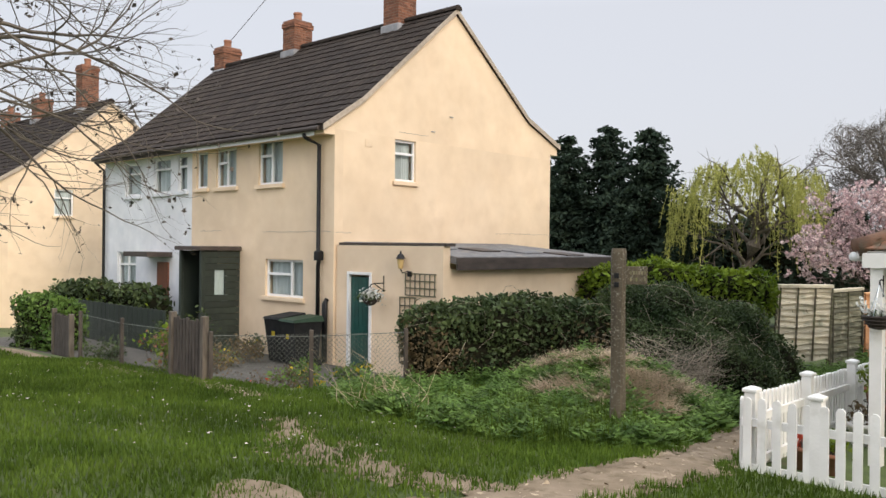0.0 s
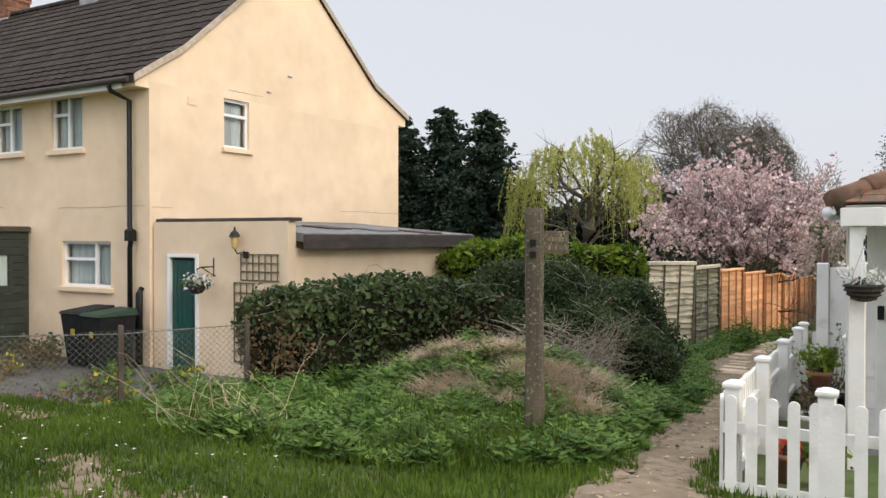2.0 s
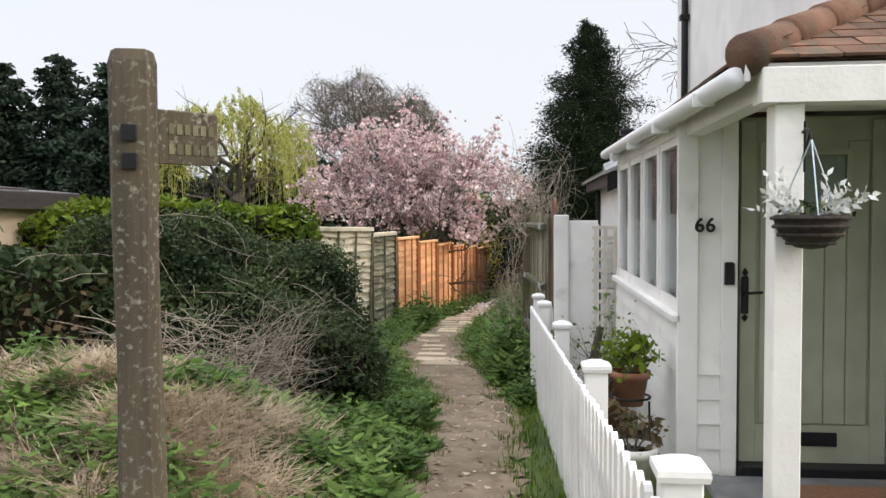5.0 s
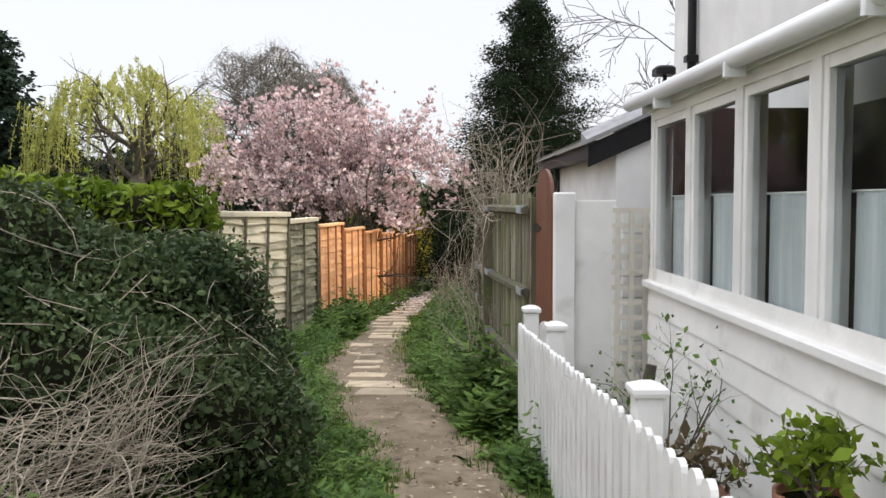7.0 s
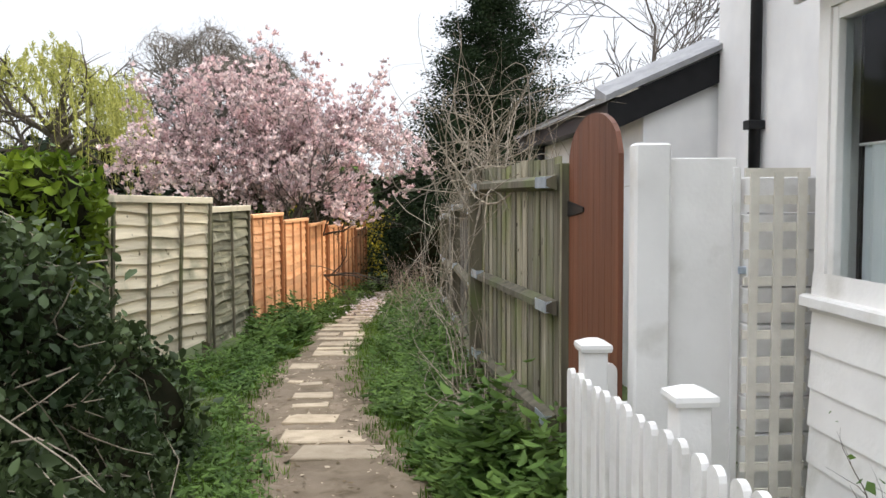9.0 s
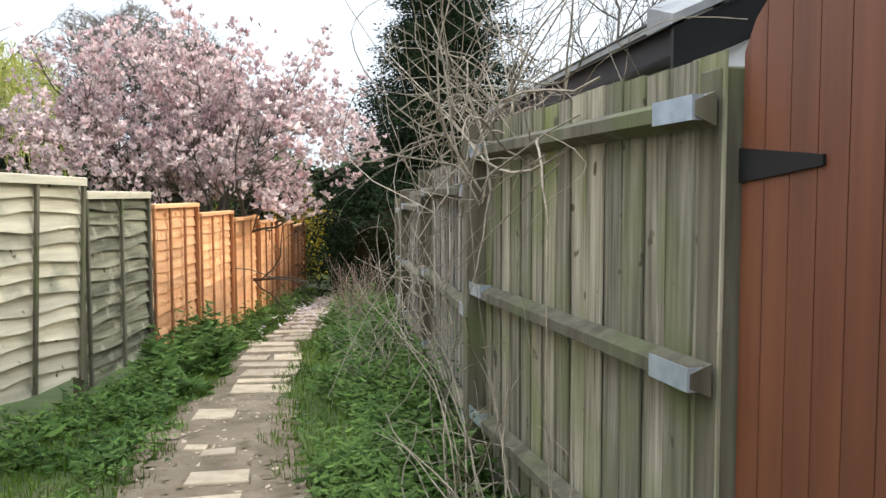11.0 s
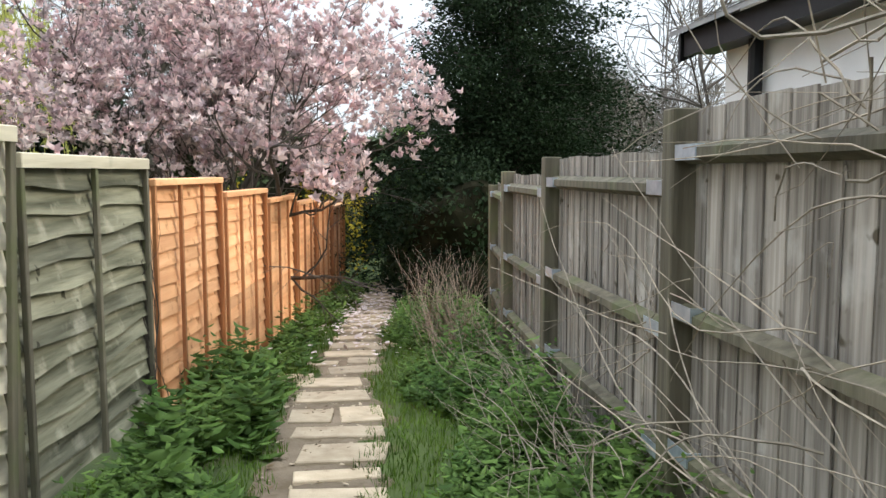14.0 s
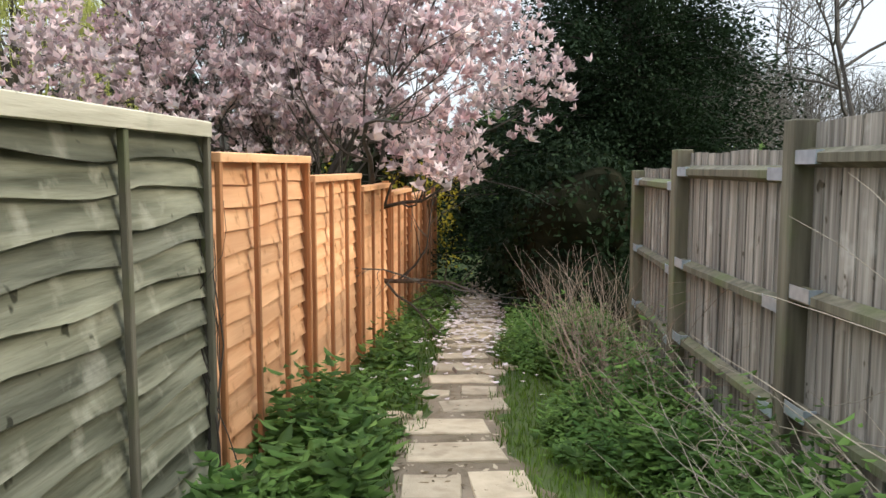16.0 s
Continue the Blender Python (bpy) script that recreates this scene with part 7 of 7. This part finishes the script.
def hanging_basket():
    o = thing("hanging_basket", (-2.10, 8.40, 0.86), 0, "dark wicker hanging basket with silver foliage", "basket")
    part("bowl", Buf().lathe([(0.0, 0), (0.07, 0.01), (0.13, 0.05), (0.165, 0.11), (0.175, 0.155), (0.16, 0.16), (0.12, 0.12), (0, 0.11)], 24), M["wicker"], o, smooth=True)
    for k in range(4):
        z = 0.03 + 0.038 * k
        rr = (0.105, 0.145, 0.168, 0.178)[k]
        part("woven_band", Buf().tube([((rr + 0.006 * (j % 2)) * math.cos(2 * math.pi * j / 28), (rr + 0.006 * (j % 2)) * math.sin(2 * math.pi * j / 28), z) for j in range(29)], 0.009, 5), M["wicker"], o)
    for k in range(3):
        a = 2 * math.pi * k / 3 + 0.4
        part("chain", Buf().tube([(0.165 * math.cos(a), 0.165 * math.sin(a), 0.155), (0, 0.0, 0.50)], 0.004, 5), M["steel"], o)
    part("bracket", Buf().tube([(0, 0, 0.50), (0, 0.02, 0.54), (0, 0.08, 0.555), (0, 0.135, 0.545)], 0.008, 6).bbox(-0.018, 0.018, 0.132, 0.14, 0.36, 0.60, 0.003).tube([(0, 0.132, 0.42), (0, 0.07, 0.48), (0, 0.03, 0.53)], 0.006, 6), M["black"], o, "black iron bracket")
    r = np.random.default_rng(77)
    c, a = [], []
    for k in range(26):
        az, el = r.uniform(0, 2 * math.pi), r.uniform(0.15, 1.2)
        d = np.array([math.cos(az) * math.cos(el), math.sin(az) * math.cos(el), math.sin(el)])
        ln = r.uniform(0.14, 0.26)
        for s in range(9):
            f = (s + 1) / 9
            p = np.array([0.09 * math.cos(az), 0.09 * math.sin(az), 0.15]) + d * ln * f
            side = np.cross(d, unit(r, 1)[0])
            c.append(p + side * 0.015)
            a.append((side * 0.7 + d * 0.5) * 0.034)
    c, a = np.array(c), np.array(a)
    s = np.cross(a, unit(r, len(a)))
    s = s / np.linalg.norm(s, axis=1, keepdims=True) * 0.013
    part("silver_leaf", quads("silver_leaf", c, a, s, M["silver"]), None, o, "silvery felted leaves")
    part("ivy_leaf", leaves("ivy_leaf", r, r.normal(0, 0.06, (90, 3)) * np.array([1.2, 1.2, 0.4]) + np.array([0, 0, 0.17]), 0.04, M["ivy"], aspect=0.6), None, o)
    o.scale = (0.78, 0.78, 0.85)


hanging_basket()


def door_basket():
    o = thing("hanging_basket", (-12.12, 11.15, HZ + 1.40), 0, "dark hanging basket with trailing plant by green door", "basket")
    part("bowl", Buf().lathe([(0.0, 0), (0.08, 0.02), (0.14, 0.08), (0.16, 0.14), (0.0, 0.13)], 16), M["wicker"], o, smooth=True)
    for k in range(3):
        a = 2 * math.pi * k / 3
        part("chain", Buf().tube([(0.15 * math.cos(a), 0.15 * math.sin(a), 0.14), (0, 0, 0.42)], 0.004, 4), M["black"], o)
    part("bracket", Buf().tube([(0, 0, 0.42), (0.0, 0.1, 0.45), (0.0, 0.375, 0.45), (0, 0.375, 0.6), (0, 0.375, 0.3), (0, 0.1, 0.45)], 0.012, 5), M["black"], o)
    r = np.random.default_rng(78)
    part("foliage", leaves("foliage", r, r.normal(0, 0.09, (240, 3)) * np.array([1.3, 1.2, 0.7]) + np.array([0, 0, 0.2]), 0.07, M["silver"], aspect=0.5), None, o)
    part("dark_leaf", leaves("dark_leaf", r, r.normal(0, 0.1, (200, 3)) * np.array([1.3, 1.2, 0.6]) + np.array([0, 0, 0.18]), 0.07, M["ivy"], aspect=0.5), None, o)


door_basket()


# ---- front gardens ----
def chain_link(a, b, tall, posts):
    dx, dy = b[0] - a[0], b[1] - a[1]
    ln, ang = math.hypot(dx, dy), math.degrees(math.atan2(dy, dx))
    z0 = min(gz(*a), gz(*b)) + 0.02
    o = thing("wire_fence", (*a, z0), ang, "sagging chain-link garden fence on timber posts", "fence", "wire fences")
    w = Buf()
    s, t = 0.075, 0.0017
    for way in (1, -1):
        u = -tall
        while u < ln:
            ua, ub = (u, u + tall)
            c0, c1 = max(ua, 0), min(ub, ln)
            if c1 > c0 + 0.01:
                za, zb = (c0 - ua), (c1 - ua)
                if way < 0:
                    za, zb = tall - za, tall - zb
                w.add([(c0, -t + 0.004 * way, za - t), (c0, -t + 0.004 * way, za + t * 2), (c1, -t + 0.004 * way, zb + t * 2), (c1, -t + 0.004 * way, zb - t)], [(0, 1, 2, 3)])
            u += s
    part("wire_mesh", w, M["wire"], o)
    part("top_wire", Buf().tube([(0, 0, tall), (ln * 0.5, 0, tall - 0.04), (ln, 0, tall)], 0.005, 4), M["wire"], o)
    for k in range(posts):
        x = ln * k / max(1, posts - 1)
        part("stake", Buf().bbox(x - 0.03, x + 0.03, -0.03, 0.03, -0.2, tall + 0.06, 0.006), M["bark_dark"], o)
    return o


chain_link((-10.55, 6.55), (-8.95, 9.0), 0.80, 3)
chain_link((-15.6, 6.85), (-11.85, 6.65), 0.85, 3)


def garden_gate(at, rz, wide, tall, label):
    o = thing("wooden_gate", at, rz, label, "gate", "garden gates")
    n = int(wide / 0.11)
    for k in range(n):
        part("pale", Buf().bbox(k * wide / n, k * wide / n + 0.085, -0.012, 0.012, 0.05, tall + 0.02 * math.sin(k * 2), 0.004), M["bark_dark"], o)
    for z in (0.2, tall - 0.2):
        part("rail", Buf().box(0, wide, 0.014, 0.05, z - 0.04, z + 0.04), M["bark"], o)
    part("brace", Buf().add([(0, 0.052, 0.2), (0, 0.052, 0.28), (wide, 0.052, tall - 0.2), (wide, 0.052, tall - 0.28), (0, 0.08, 0.2), (0, 0.08, 0.28), (wide, 0.08, tall - 0.2), (wide, 0.08, tall - 0.28)],
                            [(0, 1, 2, 3), (7, 6, 5, 4), (0, 4, 5, 1), (1, 5, 6, 2), (2, 6, 7, 3), (3, 7, 4, 0)]), M["bark"], o)
    for x in (-0.06, wide + 0.06):
        part("gate_post", Buf().bbox(x - 0.05, x + 0.05, -0.05, 0.05, -0.2, tall + 0.08, 0.008), M["bark"], o)


garden_gate((-11.72, 6.62, gz(-11.2, 6.6)), -6, 1.0, 0.92, "weathered low picket garden gate")
garden_gate((-18.0, 7.35, gz(-17.5, 7.3)), -12, 1.6, 0.95, "dark boarded double garden gate")
def boundary_fence():
    o = thing("boundary_fence", (-25.0, 9.9, gz(-20, 9.9) - 0.1), -2, "long dark green close-boarded boundary fence", "fence")
    me = Buf().bbox(0, 0.125, -0.012, 0.012, 0, 1.52, 0.003).mesh("board", M["green_dark"])
    for k in range(58):
        part("board", me, None, o, m=pose(0.13 * k, 0.006 * (k % 2), 0.008 * math.sin(k * 3.3)))
    for z in (0.3, 1.25):
        part("rail", Buf().box(0, 7.55, 0.02, 0.07, z - 0.04, z + 0.04), M["green_dark"], o)


boundary_fence()
setting("garden_path", Buf().box(-23.6, -9.9, 7.35, 11.4, -1.3, -0.99), M["concrete"], "grey concrete yard before the house", "pavement")
setting("lane", Buf().add([(x, y, gz(x, y) + 0.02) for x in np.arange(-26, -8.9, 0.5).tolist() for y in (6.0, 6.3, 6.55)], [(3 * i + j, 3 * i + j + 3, 3 * i + j + 4, 3 * i + j + 1) for i in range(34) for j in range(2)]), M["dirt"], "worn earth strip along the garden fences", "path")


def shrub(at, seed, wide, tall, material, label, count=500, leaf=0.07, bloom=None, bark="bark"):
    r = np.random.default_rng(seed)
    o = thing("garden_shrub", at, 0, label, "shrub", "garden shrubs")
    b, tips, tops = Buf(), [], []
    for k in range(7):
        a = 2 * math.pi * k / 7
        grow(b, r, Vector((0, 0, -0.05)), Vector((wide * math.cos(a), wide * math.sin(a), tall)), tall * 0.5, 0.014, 0, [(3, 38, 0.6, 0.02), (3, 40, 0.6, 0), (0, 40, 0.6, 0)], tips, tops)
    part("stem", b, M[bark], o)
    t = np.array([tuple(p) for p in tips])
    part("foliage", leaves("foliage", r, t[r.integers(0, len(t), count)] + r.normal(0, 0.06, (count, 3)), leaf, M[material], aspect=0.5), None, o)
    if bloom:
        part("bloom", leaves("bloom", r, t[r.integers(0, len(t), bloom[1])] + r.normal(0, 0.05, (bloom[1], 3)), bloom[2], M[bloom[0]], aspect=0.8), None, o)


shrub((-12.6, 7.1, gz(-12.6, 7.1)), 101, 0.45, 1.0, "laurel", "mixed green and rust-red garden shrub", 700, 0.08, ("terracotta", 220, 0.07))
shrub((-12.1, 7.4, gz(-12.1, 7.4)), 102, 0.4, 0.85, "ivy_brown", "russet twiggy garden shrub", 500, 0.06, None)
shrub((-16.6, 9.7, gz(-16.6, 9.7)), 103, 0.6, 1.5, "ivy", "dark evergreen shrub by the porch", 900, 0.08)
shrub((-15.2, 10.3, HZ), 104, 0.35, 0.7, "ivy_brown", "brown withered hydrangea by the wall", 500, 0.07)
shrub((-14.9, 9.6, HZ), 105, 0.25, 0.5, "ivy", "low green plant with yellow flowers", 300, 0.06, ("forsythia", 60, 0.07))
shrub((-10.6, 8.4, gz(-10.6, 8.4)), 106, 0.35, 0.55, "weed", "daffodil clump with yellow flowers by the fence", 420, 0.08, ("forsythia", 26, 0.09))
shrub((-11.3, 7.9, gz(-11.3, 7.9)), 107, 0.5, 0.55, "ivy_brown", "bare rose bushes behind the wire fence", 160, 0.05, ("red", 6, 0.07))
shrub((-9.7, 8.6, gz(-9.7, 8.6)), 108, 0.3, 0.5, "weed", "bright daffodils beside the ivy hedge", 300, 0.08, ("forsythia", 18, 0.09))
shrub((-15.9, 11.0, HZ), 110, 0.3, 0.6, "ivy", "low dark green plant with yellow flowers by the porch", 380, 0.07, ("forsythia", 30, 0.07))
shrub((-13.1, 7.7, gz(-13.1, 7.7)), 111, 0.4, 0.6, "ivy_brown", "brown leggy border shrub behind the wire fence", 420, 0.06)
shrub((-10.2, 7.6, gz(-10.2, 7.6)), 112, 0.45, 0.6, "ivy_brown", "tangled brown rose bush behind the wire fence", 380, 0.05, ("weed", 160, 0.06))
shrub((-12.6, 9.9, HZ + 0.03), 113, 0.3, 0.45, "weed", "green daffodil leaves with yellow flowers by the wall", 420, 0.08, ("forsythia", 22, 0.09))
shrub((-17.6, 8.4, gz(-17.6, 8.4)), 114, 0.45, 0.9, "ivy", "dark garden shrub behind the wire fence", 600, 0.08)
shrub((-14.3, 8.0, gz(-14.3, 8.0)), 109, 0.18, 0.7, "laurel", "small upright golden conifer in the garden", 500, 0.05)


def wire_line():
    o = solid("telephone_wire", Buf().tube([(-24.2 + 6.2 * k, 15.7 - 2.0 * k, 8.6 + 0.35 * k * k + 0.35 * k) for k in range(5)], 0.012, 4), M["black"], "thin black overhead telephone wire", "wire")
    return o


wire_line()
